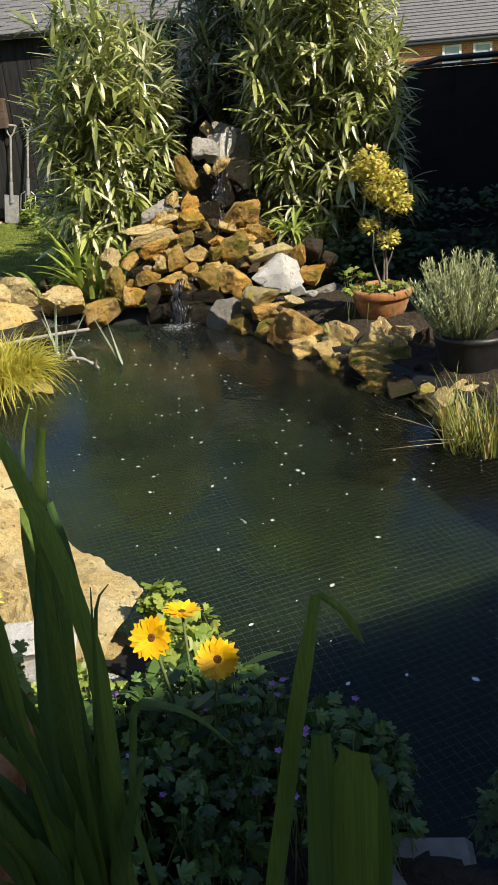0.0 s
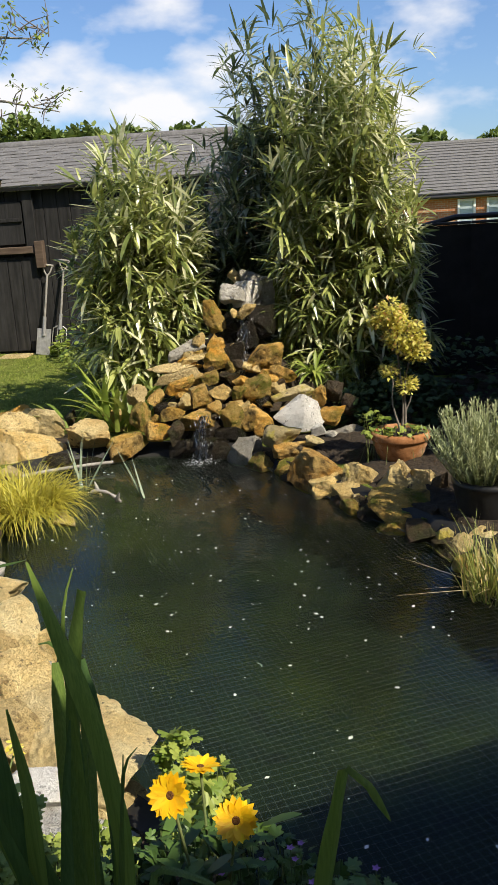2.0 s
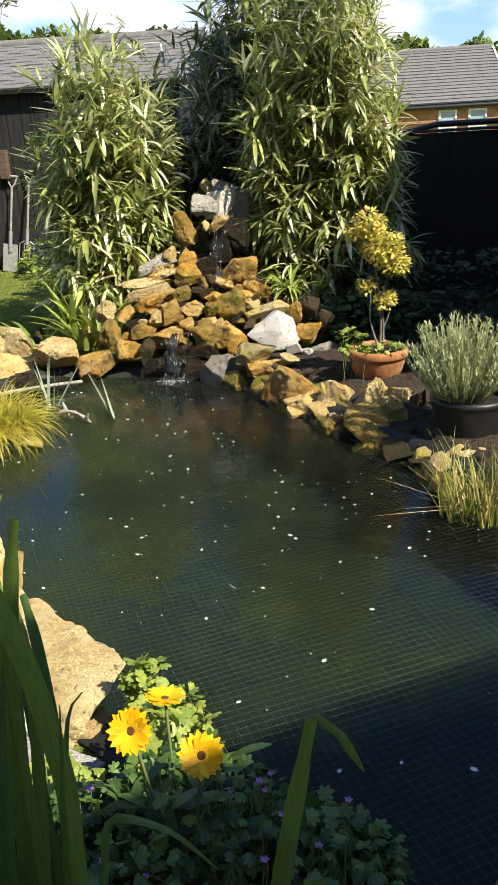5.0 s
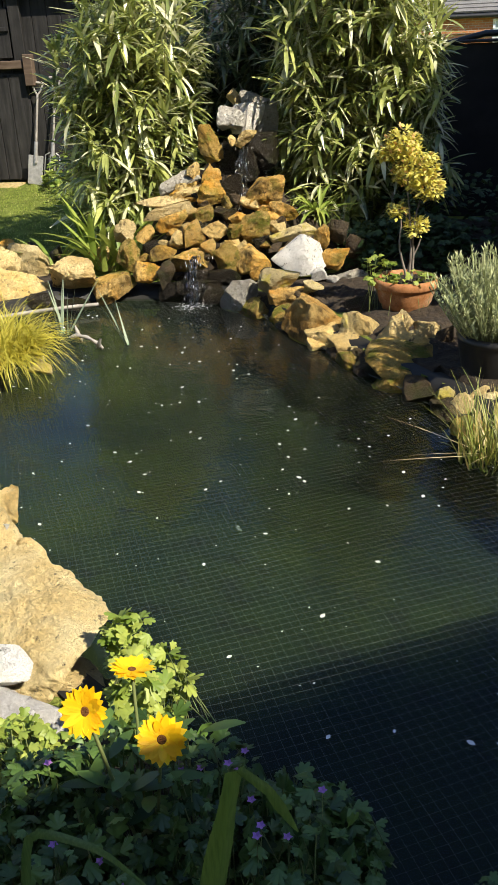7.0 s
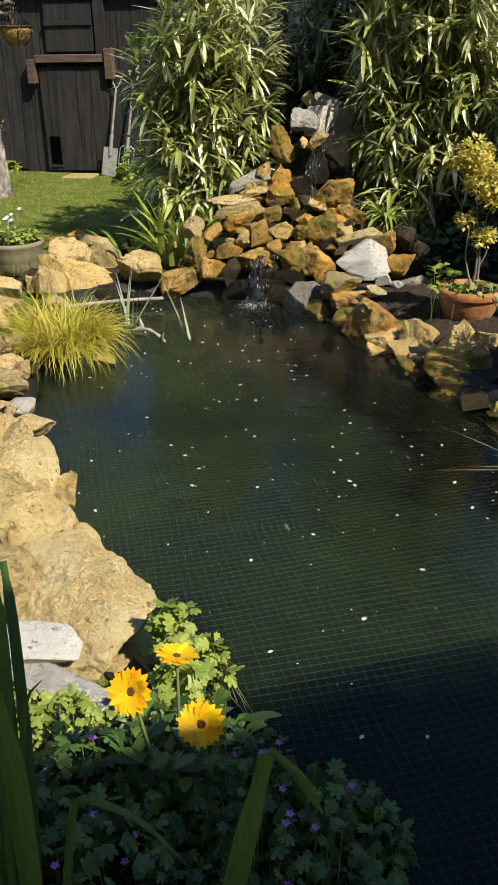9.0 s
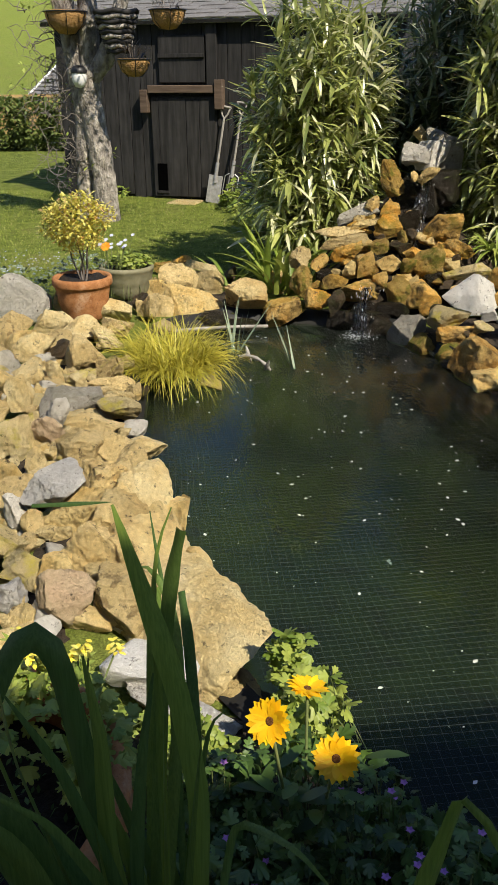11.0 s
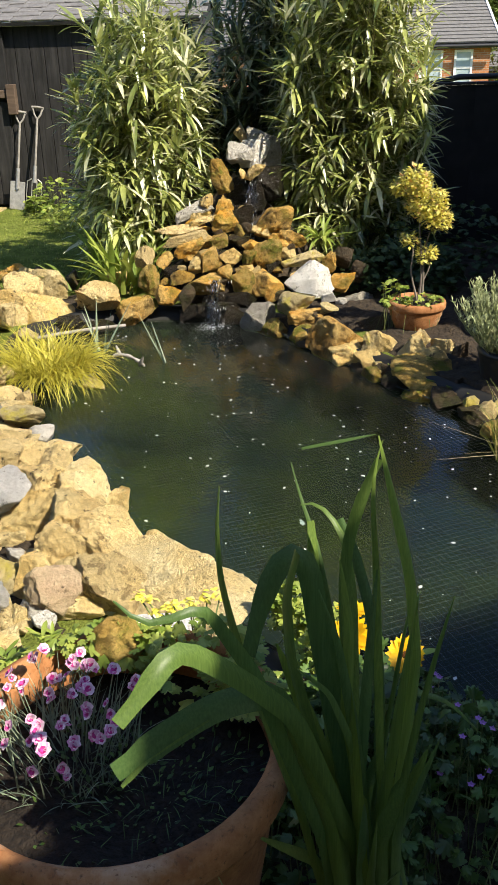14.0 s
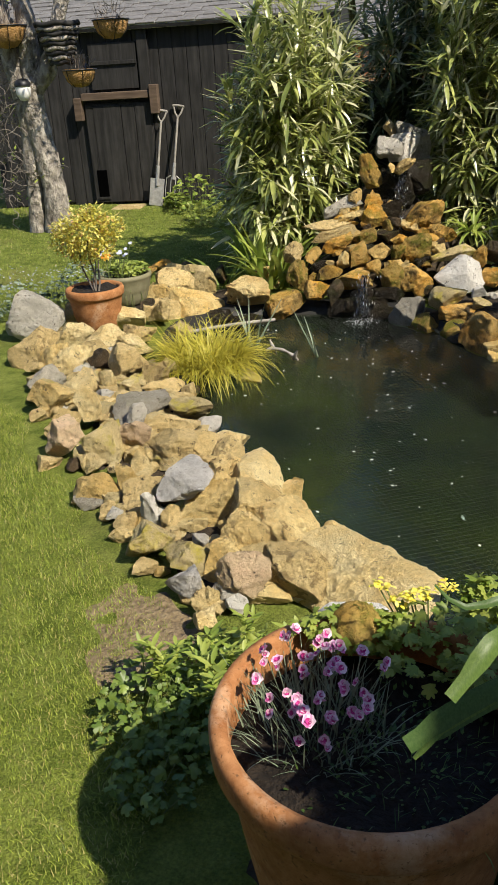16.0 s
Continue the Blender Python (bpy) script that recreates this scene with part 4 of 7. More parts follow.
rock(0.42, 4.48, 0.005, 0.16, 0.128, 0.110, -55, 'mossy', roll=2, seed=185)
rock(0.36, 4.62, 0.000, 0.18, 0.144, 0.100, -55, 'brown', roll=2, seed=186)
rock(0.1, 5.02, 0.000, 0.18, 0.144, 0.100, -55, 'brown', roll=2, seed=187)
rock(0.22, 4.84, 0.000, 0.2, 0.16000000000000003, 0.100, -55, 'mossy', roll=2, seed=188)


rock(-1.02, 4.32, 0.03, 0.11, 0.09, 0.07, 20, 'lichen')
rock(-1.06, 4.40, 0.03, 0.07, 0.06, 0.06, 50, 'pale')

def split_block(points, seed):
    """A freshly split block: the hull of its corners, faces a little rough."""
    bm = bmesh.new()
    for p in points:
        bm.verts.new(p)
    hull = bmesh.ops.convex_hull(bm, input=bm.verts)
    bmesh.ops.delete(bm, geom=[v for v in hull["geom_interior"] if isinstance(v, bmesh.types.BMVert)], context="VERTS")
    bmesh.ops.bevel(bm, geom=list(bm.edges), offset=0.004, segments=1, affect="EDGES", profile=0.5)
    bmesh.ops.triangulate(bm, faces=bm.faces)
    bmesh.ops.subdivide_edges(bm, edges=bm.edges, cuts=3, use_grid_fill=True)
    for v in bm.verts:
        q = v.co * 26 + Vector((seed, 0, 0))
        v.co += v.co.normalized() * (0.006 * noise.noise(q * 0.5) + 0.003 * noise.noise(q * 2))
    return bm


white_block = part("stone", split_block([(-0.19, -0.07, -0.005), (-0.13, 0.08, 0.0), (-0.10, -0.10, -0.07), (0.0, -0.13, -0.11), (0.12, -0.12, -0.10), (0.18, -0.06, -0.055), (0.13, -0.03, 0.085), (0.03, -0.04, 0.145), (0.0, 0.08, 0.12), (0.14, 0.10, 0.05), (0.04, -0.12, 0.03), (-0.12, 0.08, -0.1), (0.13, 0.1, -0.1)], 5), TONES["white"])
white_block.matrix_basis = pose(0.12, 5.68, 0.225, 0, 0, 4) @ Matrix.Scale(0.9, 4)
tagged(white_block, "large bright white angular stone of the pond rockery", "stone", "rockery stones")

# small stones packed between the large ones
loose = []
for n in range(380):
    u = rng.uniform(0, 1)
    if n < 330:
        px, py = -0.72 - 1.25 * u + rng.normal(0, 0.20), 2.42 + 2.1 * u + rng.normal(0, 0.14)
        if inside(grown(POND, 0.06), px, py) or px < -0.66 - 0.68 * (py - 1.85):
            continue
        pz, tone = 0.085 + rng.uniform(0, 0.03), ("cream", "buff", "honey", "cream", "cream", "lichen", "pale")[n % 7]
        s = rng.uniform(0.05, 0.10)
    else:
        py = rng.uniform(5.55, 6.1)
        px, pz, tone = -0.36 + rng.uniform(-0.55, 0.55) * (6.5 - py), 0.02 + 0.95 * (py - 5.45), ("ochre", "brown", "mossy", "honey")[n % 4]
        s = rng.uniform(0.06, 0.13)
    rock(px, py, pz, s * 1.2, s, s * 0.8, rng.uniform(0, 180), tone, 0, 3, rest=loose if 40 < n < 330 else None)
order = sorted(TONES)
pile = bmesh.new()
for me, tone in loose:
    first = len(pile.faces)
    pile.from_mesh(me)
    pile.faces.ensure_lookup_table()
    for f in pile.faces[first:]:
        f.material_index = order.index(tone)
    bpy.data.meshes.remove(me)
small = part("small_stones", pile, TONES[order[0]])
for tone in order[1:]:
    small.data.materials.append(TONES[tone])
tagged(small, "small cream limestone pieces packed between the larger stones", "stones", kind="stuff")


def cloud_leaves(at, radius, count, size, widen=0.5, shape="oval", squash=(1, 1, 1), shell=0.5, n=2, lean=(0.5, 2.2), droop=0.4):
    """Many small leaves spread through a rounded volume."""
    d = rand_sphere(count)
    r = shell + (1 - shell) * rng.uniform(0, 1, count) ** 0.5
    p = np.asarray(at) + d * (r * radius)[:, None] * np.asarray(squash)
    az = np.arctan2(d[:, 1], d[:, 0]) + rng.normal(0, 0.7, count)
    L = size * rng.uniform(0.7, 1.3, count)
    return blades(p, az, rng.uniform(*lean, count), droop * rng.uniform(0, 1.5, count), L, L * widen, n=n, shape=shape)


def bent(p0, p1, sag, n=8):
    t = np.linspace(0, 1, n)[:, None]
    p0, p1 = np.asarray(p0, float), np.asarray(p1, float)
    return p0 + (p1 - p0) * t + np.array([0, 0, 1.0]) * (sag * 4 * t * (1 - t))


# ---- waterfall ----
fall = thing("waterfall", "thin clear stream falling between the rockery stones", "waterfall", (-0.3, 5.9, 0))


def stream(points, width, seed):
    r = np.random.default_rng(seed)
    pairs = []
    for k in range(9):
        off = (k / 8 - 0.5) * width
        P = np.array(points, float)
        P[:, 0] += off + np.cumsum(r.normal(0, 0.006, len(P)))
        P[:, 1] += r.normal(0, 0.006, len(P))
        pairs.append(tube(P, r.uniform(0.0012, 0.0045, len(P)), 6))
    return pairs


top_run = np.column_stack([np.linspace(0.07, 0.02, 12), np.linspace(0.27, 0.00, 12), np.linspace(0.81, 0.37, 12)])
low_run = np.column_stack([np.linspace(-0.16, -0.19, 10), np.linspace(-0.40, -0.53, 10), 0.27 - 0.29 * np.linspace(0, 1, 10) ** 1.7])
for k, strand in enumerate(stream(top_run, 0.05, 2) + stream(low_run, 0.030, 4) + stream(low_run, 0.055, 6)[::2]):
    part("water_strand", np_mesh("water_strand", *strand), FALL, fall, smooth=True)
drops = []
for k in range(110):
    c = np.array([-0.19 + rng.normal(0, 0.06), -0.53 + rng.normal(0, 0.035), abs(rng.normal(0, 0.014)) + 0.002])
    V, F = lathe([(0.0005, -0.5), (0.45, -0.2), (0.5, 0.1), (0.0005, 0.5)], 6)
    drops.append((V * rng.uniform(0.003, 0.009) * np.array([1, 1, 0.45]) + c, F))
for k in range(90):
    run, u = (low_run, rng.uniform(0, 1)) if k % 2 else (top_run, rng.uniform(0, 1))
    c = np.array([np.interp(u, np.linspace(0, 1, len(run)), run[:, q]) for q in range(3)]) + rng.normal(0, 1, 3) * np.array([0.035 if k % 3 else 0.018, 0.012, 0.01])
    V, F = lathe([(0.0005, -0.5), (0.30, -0.2), (0.34, 0.1), (0.0005, 0.5)], 6)
    drops.append((V * rng.uniform(0.005, 0.011) * np.array([0.6, 0.6, 2.2]) + c, F))
tagged(part("foam", np_mesh("foam", *joined(*drops)), FOAM, fall, "white splash foam", smooth=True), kind="stuff")

# ---- pond surface: net and petals ----
def strands(origin, direction, across, spacing, count, length, seed):
    r = np.random.default_rng(seed)
    out = []
    n = 46
    for k in range(count):
        p0 = np.array(origin) + np.array(across) * spacing * k
        t = np.linspace(0, length, n)
        x = p0[0] + direction[0] * t
        y = p0[1] + direction[1] * t
        wob = 0.010 * np.sin(x * 3.1 + y * 1.3 + seed) + 0.006 * np.sin(x * 7 - y * 5)
        x, y = x + across[0] * wob, y + across[1] * wob
        ok = inside(grown(POND, -0.005), x, y)
        run = []
        for q in range(n + 1):
            if q < n and ok[q]:
                run.append((x[q], y[q], 0.006 + 0.004 * math.sin(x[q] * 4) * math.sin(y[q] * 3)))
            elif run:
                if len(run) > 2:
                    out.append(tube(run, 0.00027, 3))
                run = []
    return out


ang = radians(24)
da, db = (math.cos(ang), math.sin(ang)), (-math.sin(ang), math.cos(ang))
cords = strands((-0.9, 0.6), da, db, 0.024, 210, 3.6, 1) + strands((-0.6, 0.8), db, da, 0.024, 120, 5.4, 2)
net = part("pond_net", np_mesh("pond_net", *joined(*cords)), NET)
edge_run = smooth_loop([(-0.02, 5.10), (0.14, 4.90), (0.36, 4.52), (0.57, 4.20), (0.82, 3.84), (0.98, 3.48), (1.14, 3.1), (1.10, 3.1)], 5)[:30]
part("edge_cord", np_mesh("edge_cord", *tube(np.column_stack([edge_run, 0.014 + 0.006 * np.sin(np.arange(30) * 1.3)]), 0.0022, 5)), NET, net, "thicker cord along the net's edge", smooth=True)
tagged(net, "fine dark mesh netting stretched just over the water", "pond net", kind="stuff")

specks = []
for k in range(520):
    x, y = rng.uniform(-1.2, 1.2), 2.1 + 3.3 * rng.uniform(0, 1) ** 0.8
    if not inside(grown(POND, -0.05), x, y):
        continue
    L = 0.004 + 0.016 * rng.uniform(0, 1) ** 3
    specks.append(blades([(x, y, 0.009)], rng.uniform(0, 6.3), 1.5, 0.1, L, L * 0.7, n=2, shape="oval"))
petals = part("floating_petals", np_mesh("floating_petals", *joined(*specks)), PETAL_WHITE)
tagged(petals, "scattered white fallen petals and bubbles on the water", "petals", kind="stuff")

# ---- bamboo ----
def bamboo(name, label, at, culms, spread, height, lean_to, leaves, clusters, seed, grow=1.0, leaf=BAMBOO_LEAF):
    r = np.random.default_rng(seed)
    plant = thing(name, label, "bamboo", at)
    leaf_pairs = []
    for k in range(culms):
        ex, ey = np.clip(r.normal(0, 0.5, 2), -1.1, 1.1)
        b = np.array([ex * spread[0], ey * spread[1], 0])
        h = height[1] * (1 - 0.28 * ex * ex) * (r.uniform(height[0], 1.0))
        out = np.array([ex * 0.12 + lean_to[0] + r.normal(0, 0.05), ey * 0.12 + lean_to[1] + r.normal(0, 0.08)])
        t = np.linspace(0, 1, 14)
        P = np.column_stack([b[0] + out[0] * h * t ** 2, b[1] + out[1] * h * t ** 2, h * (t - 0.10 * t ** 3 * np.hypot(*out) * 2)])
        part("culm", np_mesh("culm", *tube(P, np.linspace(0.006, 0.0015, 14), 5)), CULM, plant, smooth=True)
        for c in range(clusters):
            u = 0.10 + 0.90 * ((c + r.uniform(0, 1)) / clusters) ** 0.85
            p = np.array([np.interp(u, t, P[:, q]) for q in range(3)])
            a = r.uniform(0, 2 * np.pi)
            d = r.uniform(0.04, 0.24) * (1.25 - 0.9 * u)
            tip = p + np.array([math.cos(a) * d, math.sin(a) * d, r.uniform(-0.06, 0.10)])
            m = r.integers(*leaves)
            az = a + r.normal(0, 1.0, m)
            L = grow * r.uniform(0.15, 0.30, m) * (1.0 - 0.2 * u)
            start = tip + r.normal(0, 0.012, (m, 3))
            up = r.uniform(0.2, 1.7, m) if u > 0.9 else r.uniform(0.8, 2.5, m)
            leaf_pairs.append(blades(start, az, up, r.uniform(0.1, 0.9, m), L, L * r.uniform(0.12, 0.18, m), n=4, cols=3, fold=0.22, shape="lance", twist=r.normal(0, 0.4, m)))
            if c % 2 == 0:
                leaf_pairs.append(blades([p], a, math.atan2(d, tip[2] - p[2]), 0.0, np.linalg.norm(tip - p), 0.003, n=4, cols=3, shape="taper"))
    tagged(part("foliage", np_mesh("foliage", *joined(*leaf_pairs)), leaf, plant, "dense narrow pointed leaves"), kind="stuff")
    return plant


bamboo("bamboo_clump", "tall dense green bamboo behind the rock waterfall", (0.46, 6.78, 0.05), 100, (0.34, 0.26), (0.50, 2.80), (0.0, -0.05), (6, 10), 20, 11, 0.88)
bamboo("bamboo_clump", "tall bamboo stand with its neighbour's shade in the leaf colour", (0.10, 7.30, 0.05), 62, (0.32, 0.14), (0.60, 3.02), (0.01, 0.0), (4, 8), 17, 14, leaf=SHADED_BAMBOO_LEAF)
bamboo("bamboo_clump", "lower arching bamboo clump with yellow-green drooping leaves", (-1.03, 6.66, 0.05), 74, (0.25, 0.24), (0.50, 2.06), (-0.01, -0.12), (7, 11), 17, 12, 0.96)
bamboo("bamboo_clump", "bamboo stand behind the front clumps, leaves coloured for shade", (-0.55, 7.42, 0.05), 34, (0.36, 0.10), (0.6, 2.0), (0.0, 0.0), (4, 8), 13, 13, leaf=SHADED_BAMBOO_LEAF)


# ---- strap-leaved and grassy plants ----
def tuft(name, label, category, at, count, spread, length, width, lean, droop, material, n=6, shape="taper", seed=1, cols=2, power=1.0, fold=0.3, part_name="blade_mass", az=None, tangle=0.4):
    r = np.random.default_rng(seed)
    plant = thing(name, label, category, at)
    a = r.uniform(0, 2 * np.pi, count) if az is None else r.uniform(*az, count)
    rad = spread * np.sqrt(r.uniform(0, 1, count))
    base = np.column_stack([rad * np.cos(a), rad * np.sin(a), np.zeros(count)])
    V, F = blades(base, a + r.normal(0, tangle, count), r.uniform(*lean, count), r.uniform(*droop, count), r.uniform(*length, count), r.uniform(*width, count),
                  n=n, cols=cols, fold=fold, shape=shape, power=power, twist=r.normal(0, 0.3, count))
    pieces = max(1, count // 60)
    per = len(F) // count
    own = len(V) // count
    for k in range(pieces):
        a, b = count * k // pieces, count * (k + 1) // pieces
        tagged(part(part_name, np_mesh(part_name, V[a * own:b * own], F[a * per:b * per] - a * own), material, plant), kind="stuff")
    return plant


tuft("golden_sedge", "bright yellow-green grassy sedge clump overhanging the water", "ornamental grass", (-1.27, 4.42, 0.08), 1700, 0.20, (0.13, 0.33), (0.005, 0.010), (0.15, 1.35), (0.7, 2.2), SEDGE, 7, tangle=1.1)
tuft("strap_leaf_plant", "upright fresh green strap leaves beside the bamboo", "plant", (-1.10, 6.04, 0.10), 52, 0.20, (0.26, 0.52), (0.028, 0.044), (0.05, 0.55), (0.2, 1.5), LIGHT_LEAF, 7, "strap", 3, 3, tangle=0.9)
tuft("strap_leaf_plant", "arching pale green strap leaves at the lawn edge", "plant", (-1.48, 6.02, 0.08), 9, 0.06, (0.3, 0.42), (0.02, 0.03), (0.3, 0.7), (0.4, 1.2), LIGHT_LEAF, 6, "strap", 4, 3)
tuft("bamboo_shoot", "pale drooping young bamboo leaves over the rockery stones", "bamboo", (0.22, 6.02, 0.42), 34, 0.06, (0.14, 0.26), (0.020, 0.030), (0.2, 1.5), (0.6, 2.0), LIGHT_LEAF, 5, "lance", 21, 3)
tuft("rush_clump", "thin green and straw rushes growing in the water", "rushes", (0.955, 3.51, -0.02), 340, 0.15, (0.10, 0.33), (0.005, 0.009), (0.0, 0.55), (0.0, 0.8), RUSH_BLADE, 5, tangle=1.6)
tuft("fallen_rushes", "long straw-coloured rush stems bent low over the water", "rushes", (0.93, 3.50, 0.02), 7, 0.06, (0.22, 0.46), (0.004, 0.006), (0.9, 1.45), (0.0, 0.15), STRAW, 5, seed=31, az=(1.9, 4.4))
tuft("water_reeds", "thin blue-green reeds standing in the shallow water", "reeds", (-1.10, 4.95, -0.02), 12, 0.05, (0.22, 0.36), (0.012, 0.02), (0.15, 0.75), (0.0, 0.6), PINK_LEAF, 5, "taper", 6)
tuft("water_reeds", "few bent reeds standing in the shallow water", "reeds", (-0.70, 4.74, -0.01), 6, 0.02, (0.24, 0.38), (0.010, 0.016), (0.2, 0.7), (0.0, 0.2), PINK_LEAF, 5, "taper", 8, az=(1.6, 4.0))


# ---- flower pots ----
def pot(name, label, at, r_top, r_base, height, material, rim=0.045, lip=0.012, soil=0.03, bands=()):
    p = thing(name, label, "plant pot", at)
    wall = 0.018 if r_top > 0.15 else 0.012
    prof = [(0.001, 0.004), (r_base - 0.01, 0.0), (r_base, 0.008)]
    h0 = height - rim
    for k in range(1, 9):
        u = k / 8
        z = 0.008 + (h0 - 0.012) * u
        prof.append((r_base + (r_top - lip - r_base) * u ** 0.85 + (0.004 if any(abs(u - b) < 0.07 for b in bands) else 0), z))
    prof += [(r_top - 0.004, h0), (r_top, h0 + 0.008), (r_top, height - 0.014), (r_top - 0.006, height - 0.002), (r_top - wall, height), (r_top - wall - 0.012, height - 0.008),
             (r_top - wall - 0.014, height - rim), (r_top - wall - 0.02, height - rim - 0.05)]
    part("body", np_mesh("body", *lathe(prof, 56)), material, p, smooth=True)
    part("soil", np_mesh("soil", *disc(r_top - wall - 0.012, height - soil, 0.02, seed=int(r_top * 100))), SOIL, p, smooth=True)
    return p


pot("terracotta_pot", "large round terracotta pot with a thick rolled rim", (-0.32, 1.31, 0.07), 0.262, 0.17, 0.525, TERRACOTTA, 0.06, 0.02, 0.078)
pot("terracotta_pot", "terracotta pot holding a golden shrub on the stone bank", (-2.06, 5.02, 0.10), 0.175, 0.12, 0.25, TERRACOTTA, 0.05, 0.014, 0.02, (0.5,))
pot("olive_bowl_pot", "shallow weathered olive-grey bowl pot with banded sides", (-2.06, 5.62, 0.09), 0.18, 0.13, 0.20, OLIVE_GLAZE, 0.03, 0.006, 0.02, (0.3, 0.6))
pot("terracotta_pot", "terracotta pot with ringed sides under a golden topiary shrub", (0.70, 5.02, 0.07), 0.165, 0.105, 0.19, TERRACOTTA, 0.045, 0.012, 0.02, (0.45, 0.75))
pot("black_pot", "black plastic pot of rosemary at the pond edge", (1.03, 4.14, 0.02), 0.175, 0.13, 0.24, BLACK_PLASTIC, 0.03, 0.006, 0.03)
pot("black_pot", "black plastic nursery pot of iris leaves", (0.05, 1.20, 0.07), 0.125, 0.095, 0.20, BLACK_PLASTIC, 0.025, 0.005, 0.03)


def shrub(name, label, at, balls, material, leaf, count, stems, widen=0.55):
    s = thing(name, label, "shrub", at)
    pairs = []
    for k, (x, y, z, r) in enumerate(balls):
        pairs.append(cloud_leaves((x, y, z), r, int(count * r * r / balls[0][3] ** 2), leaf, widen, squash=(1, 1, 0.9), shell=0.35))
    tagged(part("foliage", np_mesh("foliage", *joined(*pairs)), material, s), kind="stuff")
    for k, (x, y, z, r) in enumerate(stems):
        P = bent((r * 0.3, 0, 0), (x, y, z), 0.01 * (k % 3), 8)
        P[:, 0] += 0.012 * np.sin(np.linspace(0, 6, 8) + k)
        part("stem", np_mesh("stem", *tube(P, np.linspace(0.007, 0.003, 8), 6)), TWIG, s, smooth=True)
    return s


shrub("golden_shrub", "golden-leaved shrub with a rounded head in a pot", (-2.06, 5.02, 0.32), [(-0.02, 0, 0.36, 0.15), (-0.13, 0, 0.30, 0.10), (0.13, 0.02, 0.37, 0.09), (0.08, -0.03, 0.26, 0.08), (-0.05, 0.02, 0.22, 0.08), (-0.16, 0, 0.38, 0.06), (0.05, 0, 0.45, 0.07)], GOLD_LEAF, 0.026, 1000,
      [(0, 0, 0.30, 0.02), (0.08, 0.02, 0.28, 0.05), (-0.08, 0, 0.26, -0.05), (0.03, -0.03, 0.2, 0.02)])
shrub("golden_topiary", "golden-leaved shrub with clipped tiers on bare stems", (0.70, 5.02, 0.24), [(0.02, 0, 0.55, 0.11), (-0.04, 0, 0.66, 0.085), (-0.12, 0, 0.62, 0.05), (0.09, 0, 0.46, 0.075), (-0.06, 0, 0.35, 0.045), (0.04, 0, 0.27, 0.055)], GOLD_LEAF, 0.028, 800,
      [(0.0, 0, 0.62, 0.03), (0.06, 0, 0.45, 0.04), (-0.05, 0, 0.32, -0.02), (0.06, 0.01, 0.25, 0.03)])


def spiky(name, label, at, sprigs, height, radius, material):
    s = thing(name, label, "shrub", at)
    pairs = []
    for k in range(sprigs):
        a, u = rng.uniform(0, 6.283), math.sqrt(rng.uniform(0, 1))
        top = np.array([math.cos(a) * u * radius, math.sin(a) * u * radius, height * rng.uniform(0.65, 1.0) * (1.1 - 0.35 * u)])
        P = bent((top[0] * 0.3, top[1] * 0.3, 0), top, -0.02, 14)
        m = 60
        t = rng.uniform(0.25, 1, m)
        q = np.column_stack([np.interp(t, np.linspace(0, 1, 14), P[:, c]) for c in range(3)])
        pairs.append(blades(q, rng.uniform(0, 6.283, m), rng.uniform(0.4, 1.1, m), 0.1, rng.uniform(0.018, 0.034, m), 0.0052, n=2, shape="oval"))
        pairs.append(tube(P, 0.002, 4))
    for k in range(12):
        tagged(part("sprig", np_mesh("sprig", *joined(*pairs[k::12])), material, s), kind="stuff")
    return s


spiky("rosemary_bush", "grey-green upright rosemary bush in a black pot", (0.99, 4.12, 0.22), 170, 0.40, 0.28, ROSEMARY_LEAF)


# ---- iris leaves in the foreground ----
def iris_leaf(parent, at, points, width, tip=0.35, seed=0):
    """A sword leaf along a few points: narrow at the foot, folded along its rib."""
    P = np.array(points, float) - np.array(at)
    t = np.concatenate([[0], np.cumsum(np.linalg.norm(np.diff(P, axis=0), axis=1))])
    t, s = t / t[-1], np.linspace(0, 1, 37)
    Q = np.column_stack([np.interp(s, t, P[:, c]) for c in range(3)])
    for _ in range(1):
        Q[1:-1] = (Q[:-2] + 2 * Q[1:-1] + Q[2:]) / 4
    T = np.gradient(Q, axis=0)
    T /= np.linalg.norm(T, axis=1)[:, None]
    turn = 0.5 * math.sin(seed * 2.3) + 0.6 * math.sin(seed * 1.1) * s
    face = np.column_stack([np.sin(turn), -np.cos(turn), 0.85 + 0 * s])
    A = np.cross(T, face)
    A /= np.linalg.norm(A, axis=1)[:, None]
    B = np.cross(A, T)
    w = width / 2 * np.clip(0.72 + 0.5 * s, 0, 1) * np.clip((1 - s) / tip, 0.5 if tip < 0.11 else 0.03, 1) ** 0.6
    V = np.stack([Q - A * w[:, None], Q - A * w[:, None] * 0.45 + B * w[:, None] * 0.16, Q + B * w[:, None] * 0.26, Q + A * w[:, None] * 0.45 + B * w[:, None] * 0.16, Q + A * w[:, None]], 1).reshape(-1, 3)
    i = (np.arange(36)[:, None] * 5 + np.arange(4)[None]).ravel()
    return part("leaf", np_mesh("leaf", V, np.stack([i, i + 1, i + 6, i + 5], 1)), IRIS_LEAF, parent, smooth=True)


FOOT = (0.04, 1.20, 0.24)
iris = thing("iris_plant", "tall dark green sword-shaped iris leaves, some bent over", "iris", FOOT)


def blade_of(width, *points, tip=0.2):
    iris_leaf(iris, FOOT, points, width * 1.1, tip, len(iris.children) + 1)


